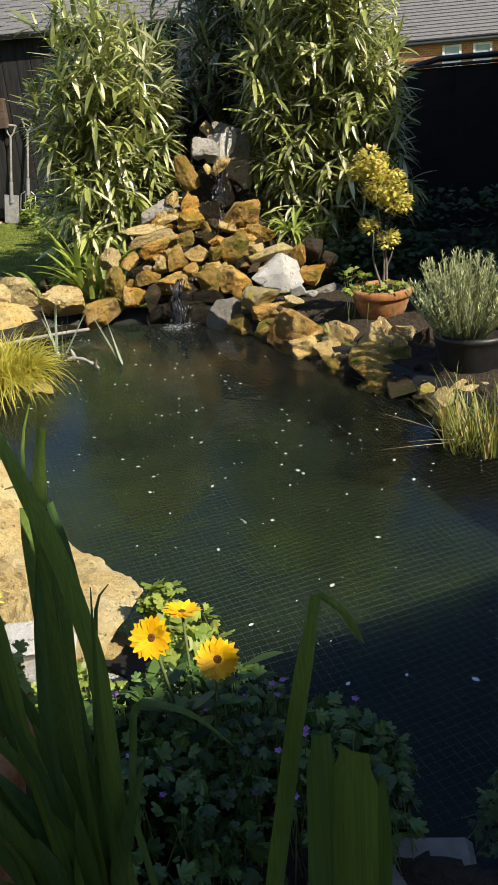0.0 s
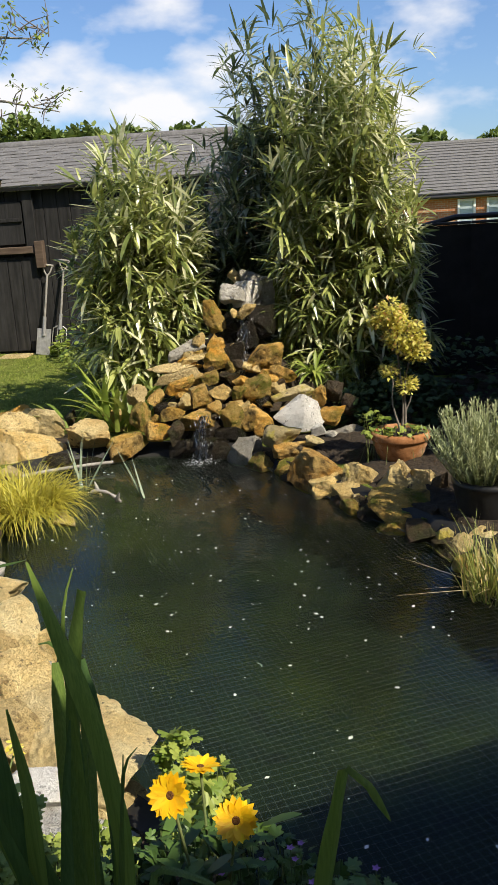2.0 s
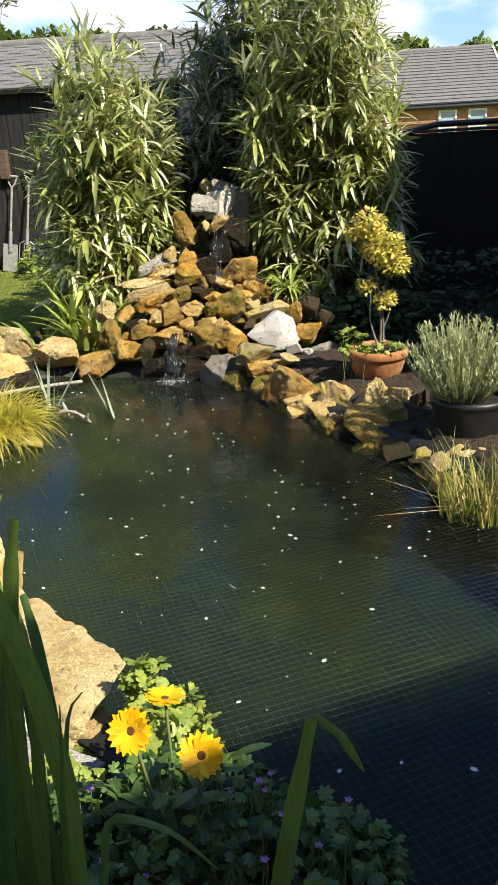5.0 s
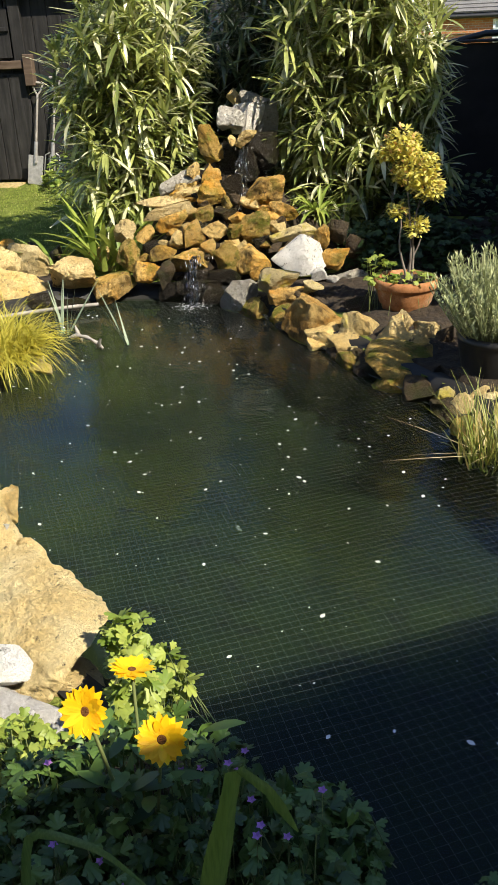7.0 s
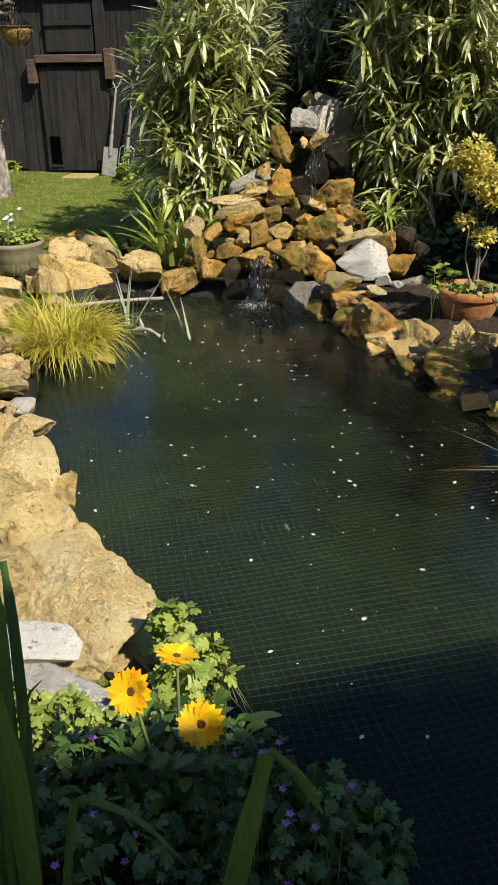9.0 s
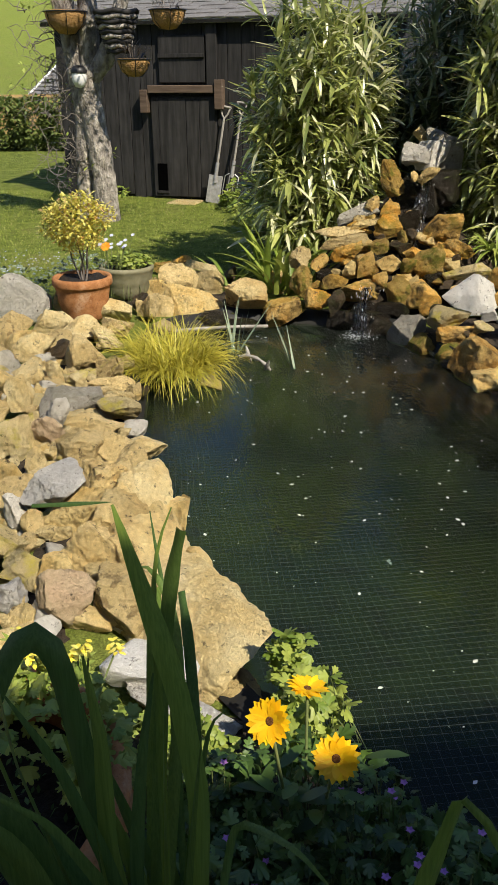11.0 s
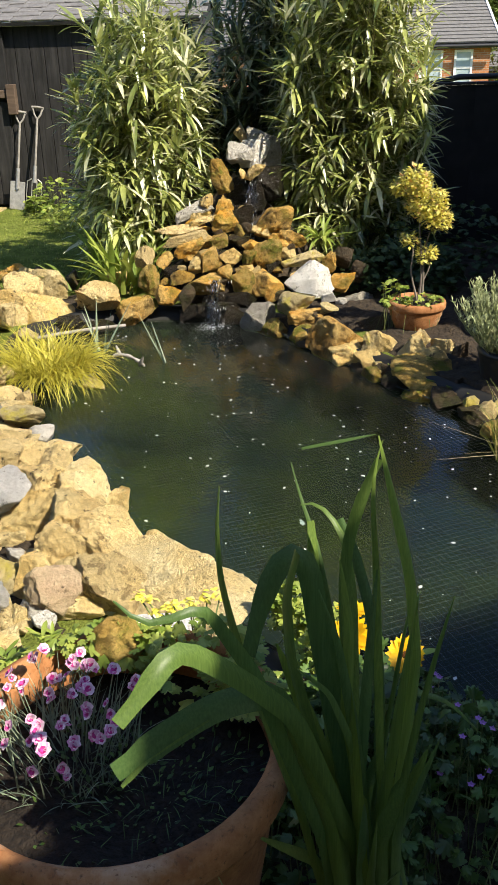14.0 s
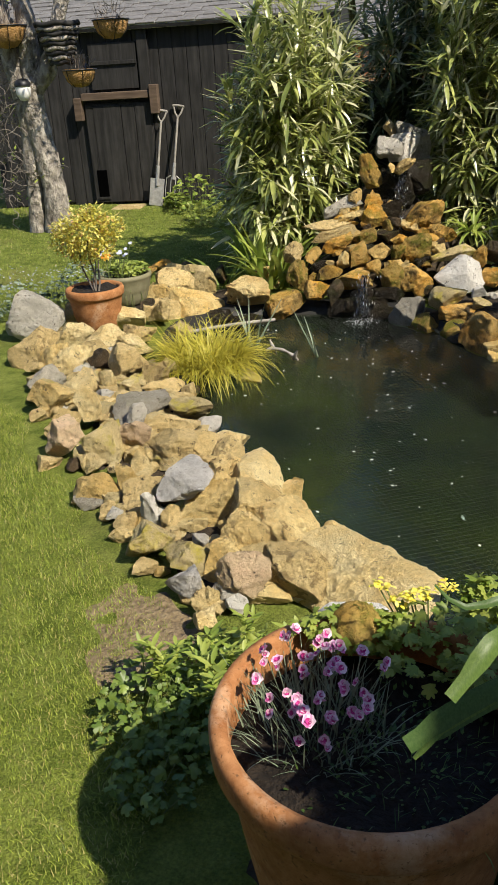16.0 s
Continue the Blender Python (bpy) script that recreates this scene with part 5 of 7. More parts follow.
blade_of(0.020, (0.050, 1.230, 0.220), (0.085, 1.222, 0.528), (0.098, 1.216, 0.800), (0.082, 1.214, 0.930), (0.056, 1.209, 1.035), (0.036, 1.205, 1.118), tip=0.15)
blade_of(0.010, (0.069, 1.178, 0.220), (0.061, 1.203, 0.567), (0.046, 1.250, 0.914), (0.040, 1.263, 0.996), (0.041, 1.277, 1.044), (0.052, 1.290, 1.074), tip=0.30)
blade_of(0.015, (0.022, 1.203, 0.220), (0.020, 1.260, 0.550), (0.013, 1.330, 0.840), (0.018, 1.339, 0.904), (0.034, 1.326, 0.980), (0.052, 1.311, 1.039), tip=0.08)
blade_of(0.014, (0.072, 1.218, 0.220), (0.069, 1.247, 0.474), (0.062, 1.300, 0.727), (0.048, 1.333, 0.806), (0.031, 1.367, 0.864), (0.011, 1.400, 0.902), tip=0.06)
blade_of(0.014, (0.020, 1.190, 0.220), (-0.050, 1.200, 0.550), (-0.132, 1.208, 0.840), (-0.149, 1.211, 0.931), (-0.151, 1.228, 0.990), (-0.147, 1.241, 1.038), tip=0.25)
blade_of(0.008, (0.035, 1.225, 0.220), (0.051, 1.234, 0.487), (0.080, 1.250, 0.753), (0.088, 1.257, 0.815), (0.096, 1.263, 0.862), (0.108, 1.270, 0.866), tip=0.20)
blade_of(0.021, (0.077, 1.192, 0.220), (0.030, 1.170, 0.501), (-0.058, 1.130, 0.781), (-0.109, 1.080, 0.874), (-0.154, 1.043, 0.940), (-0.181, 1.020, 0.972), (-0.187, 1.003, 0.971), (-0.211, 0.986, 0.939), (-0.232, 0.965, 0.924), tip=0.05)
blade_of(0.016, (0.025, 1.186, 0.220), (-0.020, 1.163, 0.536), (-0.104, 1.120, 0.853), (-0.143, 1.096, 0.942), (-0.155, 1.076, 0.985), (-0.185, 1.064, 0.976), (-0.216, 1.060, 0.964), (-0.246, 1.060, 1.000), tip=0.25)
blade_of(0.031, (0.060, 1.228, 0.220), (0.009, 1.201, 0.512), (-0.084, 1.150, 0.804), (-0.152, 1.130, 0.801), (-0.213, 1.107, 0.773), (-0.271, 1.080, 0.743), tip=0.05)
blade_of(0.010, (-0.162, 1.120, 0.790), (-0.229, 1.095, 0.758), (-0.262, 1.070, 0.732), tip=0.10)
blade_of(0.026, (0.061, 1.172, 0.220), (0.028, 1.190, 0.544), (-0.026, 1.215, 0.840), (-0.040, 1.214, 0.945), (-0.058, 1.210, 0.971), (-0.080, 1.202, 0.950), (-0.100, 1.192, 0.898), (-0.115, 1.180, 0.835), tip=0.10)
blade_of(0.017, (0.025, 1.213, 0.220), (0.006, 1.280, 0.500), (-0.024, 1.390, 0.800), (-0.030, 1.419, 0.888), tip=0.04)
blade_of(0.010, (0.077, 1.209, 0.220), (0.039, 1.300, 0.540), (-0.020, 1.430, 0.840), (-0.046, 1.462, 0.912), (-0.058, 1.477, 0.955), tip=0.30)
blade_of(0.013, (0.036, 1.174, 0.220), (0.032, 1.260, 0.550), (0.028, 1.340, 0.800), (0.017, 1.367, 0.887), (-0.008, 1.386, 0.924), (-0.031, 1.402, 0.932), (-0.046, 1.408, 0.920), tip=0.20)
blade_of(0.004, (-0.049, 1.218, 1.097), (-0.008, 1.212, 1.108), (0.034, 1.207, 1.119), tip=0.50)
blade_of(0.018, (0.044, 1.229, 0.220), (0.017, 1.209, 0.461), (-0.032, 1.170, 0.701), (-0.064, 1.163, 0.849), (-0.068, 1.157, 0.941), (-0.055, 1.150, 1.002), tip=0.10)
blade_of(0.016, (0.073, 1.183, 0.220), (0.050, 1.185, 0.476), (0.008, 1.190, 0.732), (0.009, 1.195, 0.870), (-0.004, 1.200, 0.959), tip=0.20)
blade_of(0.014, (0.022, 1.196, 0.220), (0.026, 1.198, 0.472), (0.033, 1.200, 0.723), (0.039, 1.220, 0.843), (0.046, 1.240, 0.920), tip=0.25)
blade_of(0.014, (0.068, 1.223, 0.220), (0.049, 1.204, 0.485), (0.013, 1.170, 0.749), (-0.008, 1.145, 0.880), (-0.033, 1.120, 0.972), tip=0.30)
blade_of(0.012, (0.051, 1.170, 0.220), (0.040, 1.170, 0.455), (0.019, 1.170, 0.690), (-0.018, 1.135, 0.816), (-0.057, 1.100, 0.880), tip=0.30)
blade_of(0.016, (0.030, 1.221, 0.220), (0.043, 1.210, 0.424), (0.067, 1.190, 0.629), (0.077, 1.180, 0.788), (0.086, 1.170, 0.929), tip=0.30)
blade_of(0.010, (0.078, 1.199, 0.220), (0.080, 1.196, 0.408), (0.085, 1.190, 0.596), (0.099, 1.180, 0.739), (0.113, 1.170, 0.850), (0.125, 1.160, 0.935), tip=0.40)
# shorter leaves that crowd the middle of the clump, and dry ones at its foot
for k in range(20):
    q = k / 19 - 0.5
    top = 0.50 + (0.30 if q < 0 else 0.18) * abs(math.sin(k * 1.9))
    bend = (0.30 if q < 0 else 0.14) * q + 0.03 * math.sin(k * 2.7)
    yy = 1.20 + 0.07 * math.sin(k * 1.3)
    blade_of(0.015 + 0.007 * abs(math.sin(k)), (0.045 + q * 0.07, yy, 0.20), (0.045 + q * 0.08, yy, 0.36), (0.04 + bend * 0.45, yy + 0.02, 0.36 + (top - 0.36) * 0.5), (0.04 + bend, yy + 0.05 * math.sin(k * 3.1), top), tip=0.22)
for k in range(7):
    q = k / 6 - 0.5
    P = bent((0.045 + q * 0.09, 1.15 + 0.02 * (k % 3), 0.23), (0.045 + q * 0.30, 1.12 + 0.03 * (k % 3), 0.27 + 0.05 * (k % 4)), 0.05, 9) - np.array(FOOT)
    part("dry_leaf", np_mesh("dry_leaf", *tube(P, [0.004, 0.006, 0.005, 0.0045, 0.004, 0.0035, 0.003, 0.002, 0.001], 4)), STRAW, iris, "withered straw-coloured leaf", smooth=True)
FOOT = (0.36, 1.12, 0.10)
iris = thing("iris_plant", "few broad iris leaves with cut tips in shade", "iris", FOOT)
blade_of(0.024, (0.20, 1.195, 0.10), (0.269, 1.195, 0.495), (0.304, 1.195, 0.718), (0.325, 1.195, 0.836), (0.337, 1.195, 0.896), tip=0.10)
blade_of(0.008, (0.340, 1.195, 0.895), (0.361, 1.195, 0.875), (0.382, 1.195, 0.834), tip=0.4)
blade_of(0.026, (0.315, 1.13, 0.10), (0.326, 1.130, 0.572), (0.335, 1.130, 0.778), tip=0.05)
blade_of(0.044, (0.345, 1.12, 0.10), (0.362, 1.120, 0.585), (0.366, 1.120, 0.769), tip=0.05)
blade_of(0.026, (0.375, 1.14, 0.10), (0.390, 1.140, 0.559), (0.394, 1.140, 0.716), tip=0.15)
blade_of(0.009, (0.16, 1.20, 0.10), (0.08, 1.29, 0.50), (0.10, 1.315, 0.669), (0.17, 1.32, 0.64), (0.22, 1.32, 0.58))


# ---- leafy bedding and flowers ----
def lobed(size, lobes=5):
    """A flat lobed leaf about the origin, its stalk end at the origin."""
    pts = [(0, 0)]
    for k in range(lobes * 4 + 1):
        a = -2.2 + 4.4 * k / (lobes * 4)
        rad = 0.55 + 0.45 * abs(math.cos(k / 4 * math.pi))
        pts.append((math.sin(a) * rad * 0.6, 0.45 + math.cos(a) * rad * 0.6))
    return np.array([(x * size, y * size, 0.10 * size * math.cos(6 * x)) for x, y in pts])


def lobed_bed(centres, sizes, tilt=0.6, lobes=5):
    """Lobed leaves as triangle fans at the given places."""
    Vs, Fs, n = [], [], 0
    base = lobed(1.0, lobes)
    k = len(base)
    fan = np.array([(0, q, q + 1) for q in range(1, k - 1)])
    for c, s in zip(centres, sizes):
        m = Euler((rng.normal(-0.15, tilt * 0.6), rng.normal(0, tilt * 0.6), rng.uniform(0, 6.283))).to_matrix()
        Vs.append((base * s) @ np.array(m).T + c)
        Fs.append(fan + n)
        n += k
    return np.concatenate(Vs), np.concatenate(Fs)


def bedding(name, label, boxes, count, size, material, tilt=0.6, lobes=5, stalks=True):
    plant = thing(name, label, "plant", (0, 0, 0))
    C = []
    for k in range(count):
        x, y, z, rx, ry, rz = boxes[k % len(boxes)]
        d = rand_sphere(1)[0] * (0.55 + 0.45 * rng.uniform(0, 1) ** 0.5)
        C.append((x + d[0] * rx, y + d[1] * ry, max(0.09, z + d[2] * rz)))
    C = np.array(C)
    for k in range(len(boxes)):
        own = C[k::len(boxes)]
        tagged(part("foliage", np_mesh("foliage", *lobed_bed(own, rng.uniform(*size, len(own)), tilt, lobes)), material, plant), kind="stuff")
    if stalks:
        S = C[::3]
        foot = S * np.array([1, 1, 0]) + np.column_stack([rng.normal(0, 0.03, (len(S), 2)), np.full(len(S), 0.08)])
        tagged(part("stalk_mass", np_mesh("stalk_mass", *joined(*[tube(bent(a, b, 0.0, 4), 0.0012, 4) for a, b in zip(foot, S)])), STEM, plant), kind="stuff")
    return plant


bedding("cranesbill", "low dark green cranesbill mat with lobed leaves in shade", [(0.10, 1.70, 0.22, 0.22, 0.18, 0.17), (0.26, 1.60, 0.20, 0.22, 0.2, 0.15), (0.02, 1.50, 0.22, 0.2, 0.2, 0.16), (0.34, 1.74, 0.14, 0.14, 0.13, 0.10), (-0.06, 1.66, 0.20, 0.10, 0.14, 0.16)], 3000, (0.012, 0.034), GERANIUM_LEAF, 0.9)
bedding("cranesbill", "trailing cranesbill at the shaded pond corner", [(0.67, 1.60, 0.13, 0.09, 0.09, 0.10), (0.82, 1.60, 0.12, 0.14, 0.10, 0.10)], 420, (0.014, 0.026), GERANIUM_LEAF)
bedding("columbine", "fresh green scalloped columbine leaves behind the marigolds", [(0.02, 2.06, 0.19, 0.08, 0.09, 0.09), (-0.05, 2.17, 0.20, 0.05, 0.06, 0.08), (0.03, 1.92, 0.26, 0.06, 0.06, 0.1)], 300, (0.016, 0.040), LIGHT_LEAF, 0.9)
bedding("celandine", "light green leafy groundcover between the stones and pot", [(-0.66, 2.02, 0.10, 0.22, 0.10, 0.06), (-0.16, 1.82, 0.22, 0.09, 0.08, 0.07), (-0.36, 1.90, 0.10, 0.22, 0.13, 0.06), (-0.60, 1.92, 0.11, 0.20, 0.12, 0.07)], 1150, (0.012, 0.029), LIGHT_LEAF, 0.8, 3)
bedding("groundcover", "mixed green leaves spilling beside the terracotta pot", [(-0.86, 1.80, 0.11, 0.15, 0.18, 0.07), (-0.74, 1.92, 0.11, 0.18, 0.13, 0.06), (-0.80, 1.62, 0.10, 0.12, 0.14, 0.05), (-0.78, 1.76, 0.12, 0.14, 0.14, 0.07)], 560, (0.014, 0.034), MID_LEAF, 0.7, 3)


def daisy(at, toward, radius, petals, mat_petal, eye, parent):
    """A daisy flower: rays round a disc."""
    q = Vector(toward).normalized().to_track_quat("Z", "Y").to_matrix()
    flower = new("flower")
    flower.parent = parent
    flower.matrix_basis = Matrix.Translation(at) @ q.to_4x4()
    for row in range(2):
        a = np.arange(petals) / petals * 2 * np.pi + row * math.pi / petals
        base = np.column_stack([np.cos(a) * eye * 0.6, np.sin(a) * eye * 0.6, np.full(petals, 0.002 - 0.002 * row)])
        V, F = blades(base, a, rng.uniform(1.22, 1.45, petals) - 0.15 * row, rng.uniform(0.05, 0.35, petals), radius * rng.uniform(0.88, 1.02, petals) * (1 - 0.12 * row), radius * 0.37, n=5, cols=3, fold=0.15, shape="oval")
        part("corolla", np_mesh("corolla", V, F), mat_petal, flower, smooth=True)
    V, F = lathe([(eye, 0.0), (eye, eye * 0.35), (eye * 0.7, eye * 0.55), (eye * 0.35, eye * 0.42), (0.0005, eye * 0.35)], 16)
    part("disc", np_mesh("disc", V, F), FLOWER_EYE, flower, "dark brown centre", smooth=True)
    return flower


marigold = thing("pot_marigold", "yellow marigold plant with three open daisy flowers", "flower", (0.10, 1.68, 0.1))
for (x, y, z), toward in (((0.074, 1.785, 0.465), (0.10, 0.20, 1.0)), ((0.054, 1.620, 0.532), (-0.25, -0.9, 0.65)), ((0.157, 1.628, 0.479), (0.12, -0.95, 0.6))):
    at = Vector((x - 0.10, y - 1.68, z - 0.1))
    daisy(at, toward, 0.035, 19, PETAL_YELLOW, 0.0070, marigold)
    part("stem", np_mesh("stem", *tube(bent((0, 0, 0), at, 0.0, 8), 0.003, 6)), STEM, marigold, smooth=True)
pairs = []
for k in range(46):
    pairs.append(blades([(rng.normal(0, 0.05), rng.normal(0, 0.05), rng.uniform(0.05, 0.3))], rng.uniform(0, 6.3), rng.uniform(0.6, 1.3), 0.4, rng.uniform(0.05, 0.09), 0.024, n=4, shape="oval"))
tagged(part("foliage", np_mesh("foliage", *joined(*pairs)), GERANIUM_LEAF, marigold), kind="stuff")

# pointed seedling rosettes crowding behind the pot
def rosette(at, leaves, size):
    a = np.arange(leaves) * 2.4 + rng.uniform(0, 6)
    z = np.linspace(0.0, size * 1.2, leaves)
    base = np.column_stack([np.zeros((leaves, 2)), z]) + np.asarray(at)
    return blades(base, a, rng.uniform(0.6, 1.25, leaves), rng.uniform(0.1, 0.7, leaves), size * rng.uniform(0.7, 1.2, leaves), size * 0.30, n=4, cols=3, fold=0.3, shape="oval")


asters = thing("aster_seedlings", "bright green pointed aster shoots beside the pot", "plant", (-0.62, 1.86, 0.08))
pairs = []
for k in range(46):
    x, y = rng.normal(0, 0.13), rng.normal(0, 0.10)
    pairs.append(rosette((x, y, 0.04 + rng.uniform(0, 0.07)), 11, rng.uniform(0.03, 0.05)))
    pairs.append(tube([(x, y, 0.0), (x, y, 0.05), (x, y, 0.10)], 0.0018, 4))
tagged(part("foliage", np_mesh("foliage", *joined(*pairs)), LIGHT_LEAF, asters), kind="stuff")

# cranesbill flowers
for k in range(24):
    x, y = rng.uniform(-0.05, 0.42), rng.uniform(1.45, 1.80)
    if inside(grown(POND, 0.05), x, y):
        continue
    f = thing("cranesbill_flower", "tiny purple five-petalled flower above dark leaves", "flower", (x, y, 0.12), group="cranesbill flowers")
    h = rng.uniform(0.16, 0.26)
    a = np.arange(5) * 1.2566
    V, F = blades(np.column_stack([np.zeros((5, 2)), np.full(5, h)]), a, 1.2, 0.2, 0.008, 0.006, n=2, shape="oval")
    part("corolla", np_mesh("corolla", V, F), PETAL_PURPLE, f)
    part("stem", np_mesh("stem", *tube([(0.01, 0, 0), (0, 0, h * 0.6), (0, 0, h)], 0.0008, 4)), STEM, f)

# pinks in the large pot
pinks = thing("garden_pinks", "clump of pink and white frilled flowers in a pot", "flower", (-0.41, 1.34, 0.51))
n = 300
a = rng.uniform(0, 6.283, n)
rad = 0.12 * np.sqrt(rng.uniform(0, 1, n))
V, F = blades(np.column_stack([rad * np.cos(a) - 0.01, rad * np.sin(a) * 0.9, np.zeros(n)]), a + rng.normal(0, 0.9, n), rng.uniform(0.05, 0.8, n), rng.uniform(0, 0.9, n), rng.uniform(0.05, 0.115, n), 0.0034, n=4, shape="taper")
tagged(part("foliage", np_mesh("foliage", V, F), PINK_LEAF, pinks), kind="stuff")
for k in range(24):
    a, u = k * 2.4, math.sqrt((k + 0.5) / 24)
    head = Vector((math.cos(a) * u * 0.115, math.sin(a) * u * 0.10, rng.uniform(0.075, 0.13) + 0.03 * math.sin(a) * u))
    part("stem", np_mesh("stem", *tube(bent((head.x * 0.6, head.y * 0.6, 0), head, 0.0, 5), 0.0011, 4)), PINK_LEAF, pinks)
    for m in range(1 + k % 4):
        tip = head + Vector((rng.normal(0, 0.011), rng.normal(0, 0.011), rng.normal(0.004, 0.008))) * (m > 0)
        if m:
            part("stem", np_mesh("stem", *tube(bent(head - Vector((0, 0, 0.022)), tip, 0.0, 4), 0.0008, 4)), PINK_LEAF, pinks)
        f = new("flower")
        f.parent = pinks
        f.matrix_basis = Matrix.Translation(tip) @ Vector((rng.normal(0, 0.5), rng.normal(-0.6, 0.4), 0.7)).to_track_quat("Z", "Y").to_matrix().to_4x4()
        R = rng.uniform(0.0075, 0.0125)
        for ring, (count, reach, rise, mat) in enumerate(((9, 1.0, 1.25, PETAL_PINK), (7, 0.62, 0.85, PETAL_DEEP))):
            b = np.arange(count) / count * 6.283 + rng.normal(0, 0.12, count)
            V, F = blades(np.zeros((count, 3)), b, rise + rng.normal(0, 0.12, count), rng.uniform(-0.2, 0.5, count), R * reach * rng.uniform(0.82, 1.08, count), R * reach * 1.05, n=3, cols=3, fold=0.3, shape="oval")
            part("corolla", np_mesh("corolla", V, F), mat, f, "crimson inner petals" if ring else "")
bed_weeds = joined(cloud_leaves((-0.28, 1.28, 0.522), 0.18, 360, 0.010, 0.6, squash=(1.1, 1.0, 0.10), shell=0.1, lean=(0.2, 1.4)), cloud_leaves((-0.24, 1.24, 0.525), 0.16, 150, 0.030, 0.05, squash=(1.1, 0.9, 0.08), shell=0.1, lean=(0.3, 1.6), droop=1.2))
weeds = part("pot_weeds", np_mesh("pot_weeds", *bed_weeds), GERANIUM_LEAF)
tagged(weeds, "tiny weeds and dry grass wisps on the pot soil", "weeds", kind="stuff")

bedding("columbine_seedlings", "fresh green lobed leaves filling the back of the pot", [(-0.22, 1.46, 0.61, 0.11, 0.08, 0.06), (-0.13, 1.42, 0.58, 0.05, 0.06, 0.03), (-0.36, 1.50, 0.60, 0.12, 0.04, 0.04)], 380, (0.014, 0.028), LIGHT_LEAF, 0.6, 5, False)
V, F = lathe([(0.001, 0.07), (0.018, 0.068), (0.032, 0.055), (0.040, 0.030), (0.036, 0.008), (0.020, 0.0), (0.001, 0.0)], 32)
for v in V:
    v[:2] *= 1 + 0.08 * math.cos(8 * math.atan2(v[1], v[0]))
gourd = part("garden_ornament", np_mesh("garden_ornament", V * np.array([1.15, 1.0, 1.1]), F), TONES["mossy"], smooth=True)
gourd.matrix_basis = pose(-0.352, 1.50, 0.575)
tagged(gourd, "small ribbed olive-brown ornament at the back of the pot", "ornament")

# cowslips in the pot
prim = thing("cowslip", "pale yellow cowslip heads over crinkled leaves", "flower", (-0.22, 1.53, 0.54))
for k in range(9):
    tip = Vector((rng.normal(0, 0.05), rng.normal(0, 0.025), rng.uniform(0.09, 0.15)))
    part("stem", np_mesh("stem", *tube(bent((tip.x * 0.3, 0, 0), tip, 0, 5), 0.0016, 5)), STEM, prim)
    a = rng.uniform(0, 6.283, 16)
    V, F = blades(np.array(tip) + rng.normal(0, 0.005, (16, 3)), a, rng.uniform(1.0, 2.2, 16), 0.6, 0.012, 0.007, n=3, shape="oval")
    tagged(part("corolla", np_mesh("corolla", V, F), PETAL_LEMON, prim), kind="stuff")

# pansies and small plants in the olive pot, forget-me-nots by the grey stone
bedding("bedding_plants", "small green bedding plants in the olive pot", [(-2.03, 5.62, 0.32, 0.14, 0.14, 0.05)], 260, (0.02, 0.035), LIGHT_LEAF, 0.6, 3)
pansy = thing("pansy", "orange pansy among small pale blue flowers", "flower", (-2.12, 5.50, 0.28))
blooms = [(0.0, -0.03, 0.15, 0.034)] + [(rng.uniform(-0.06, 0.16), rng.uniform(-0.04, 0.10), rng.uniform(0.13, 0.21), 0.014) for _ in range(16)]
for k, (bx, by, bz, R) in enumerate(blooms):
    V, F = blades(np.zeros((7, 3)), np.arange(7) * 0.8976, 1.25, 0.3, R, R * 0.95, n=3, shape="oval")
    bloom = part("corolla", np_mesh("corolla", V, F), PETAL_BLUE if k else PETAL_ORANGE, pansy, "" if k else "orange petals")
    bloom.matrix_basis = pose(bx, by, bz, 50 if not k else 30)
    part("stem", np_mesh("stem", *tube(bent((bx * 0.6, by * 0.6, 0.0), (bx, by, bz), 0.0, 4), 0.0016, 5)), STEM, pansy)
bedding("forget_me_nots", "grey-green mound dotted with pale blue flowers", [(-2.75, 5.35, 0.20, 0.32, 0.2, 0.12), (-2.35, 5.55, 0.24, 0.2, 0.2, 0.14)], 520, (0.02, 0.035), PINK_LEAF, 0.6, 3)
C = np.column_stack([rng.uniform(-3.0, -2.25, 170), rng.uniform(5.15, 5.6, 170), rng.uniform(0.27, 0.36, 170)])
V, F = blades(C, rng.uniform(0, 6.3, 170), 1.3, 0.2, 0.014, 0.012, n=2, shape="oval")
tagged(part("blossom", np_mesh("blossom", V, F), PETAL_BLUE, bpy.data.objects["forget_me_nots"], "tiny pale blue flowers"), kind="stuff")

# planting under the bamboo and at the foot of the shed
rock(-4.40, 9.98, 0.10, 0.27, 0.12, 0.10, 2, "pale", flat=0.5, seed=401)
flag = part("flagstone", boxed(-3.46, 9.66, 0.05, -3.12, 9.98, 0.075, bevel=0.01), TONES["cream"])
tagged(flag, "pale flat flagstone in the grass before the shed", "flagstone")
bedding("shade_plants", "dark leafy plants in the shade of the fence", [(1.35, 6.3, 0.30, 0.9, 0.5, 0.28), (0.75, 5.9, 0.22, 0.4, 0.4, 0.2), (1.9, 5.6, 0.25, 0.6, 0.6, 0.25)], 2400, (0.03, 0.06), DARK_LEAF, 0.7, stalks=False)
bedding("border_plants", "green leafy border plants at the foot of the shed", [(-2.38, 9.4, 0.24, 0.30, 0.3, 0.24), (-2.70, 9.75, 0.12, 0.15, 0.1, 0.10), (-4.3, 10.0, 0.12, 0.25, 0.15, 0.1), (-2.0, 8.6, 0.2, 0.35, 0.4, 0.18)], 700, (0.03, 0.06), LIGHT_LEAF, 0.7)
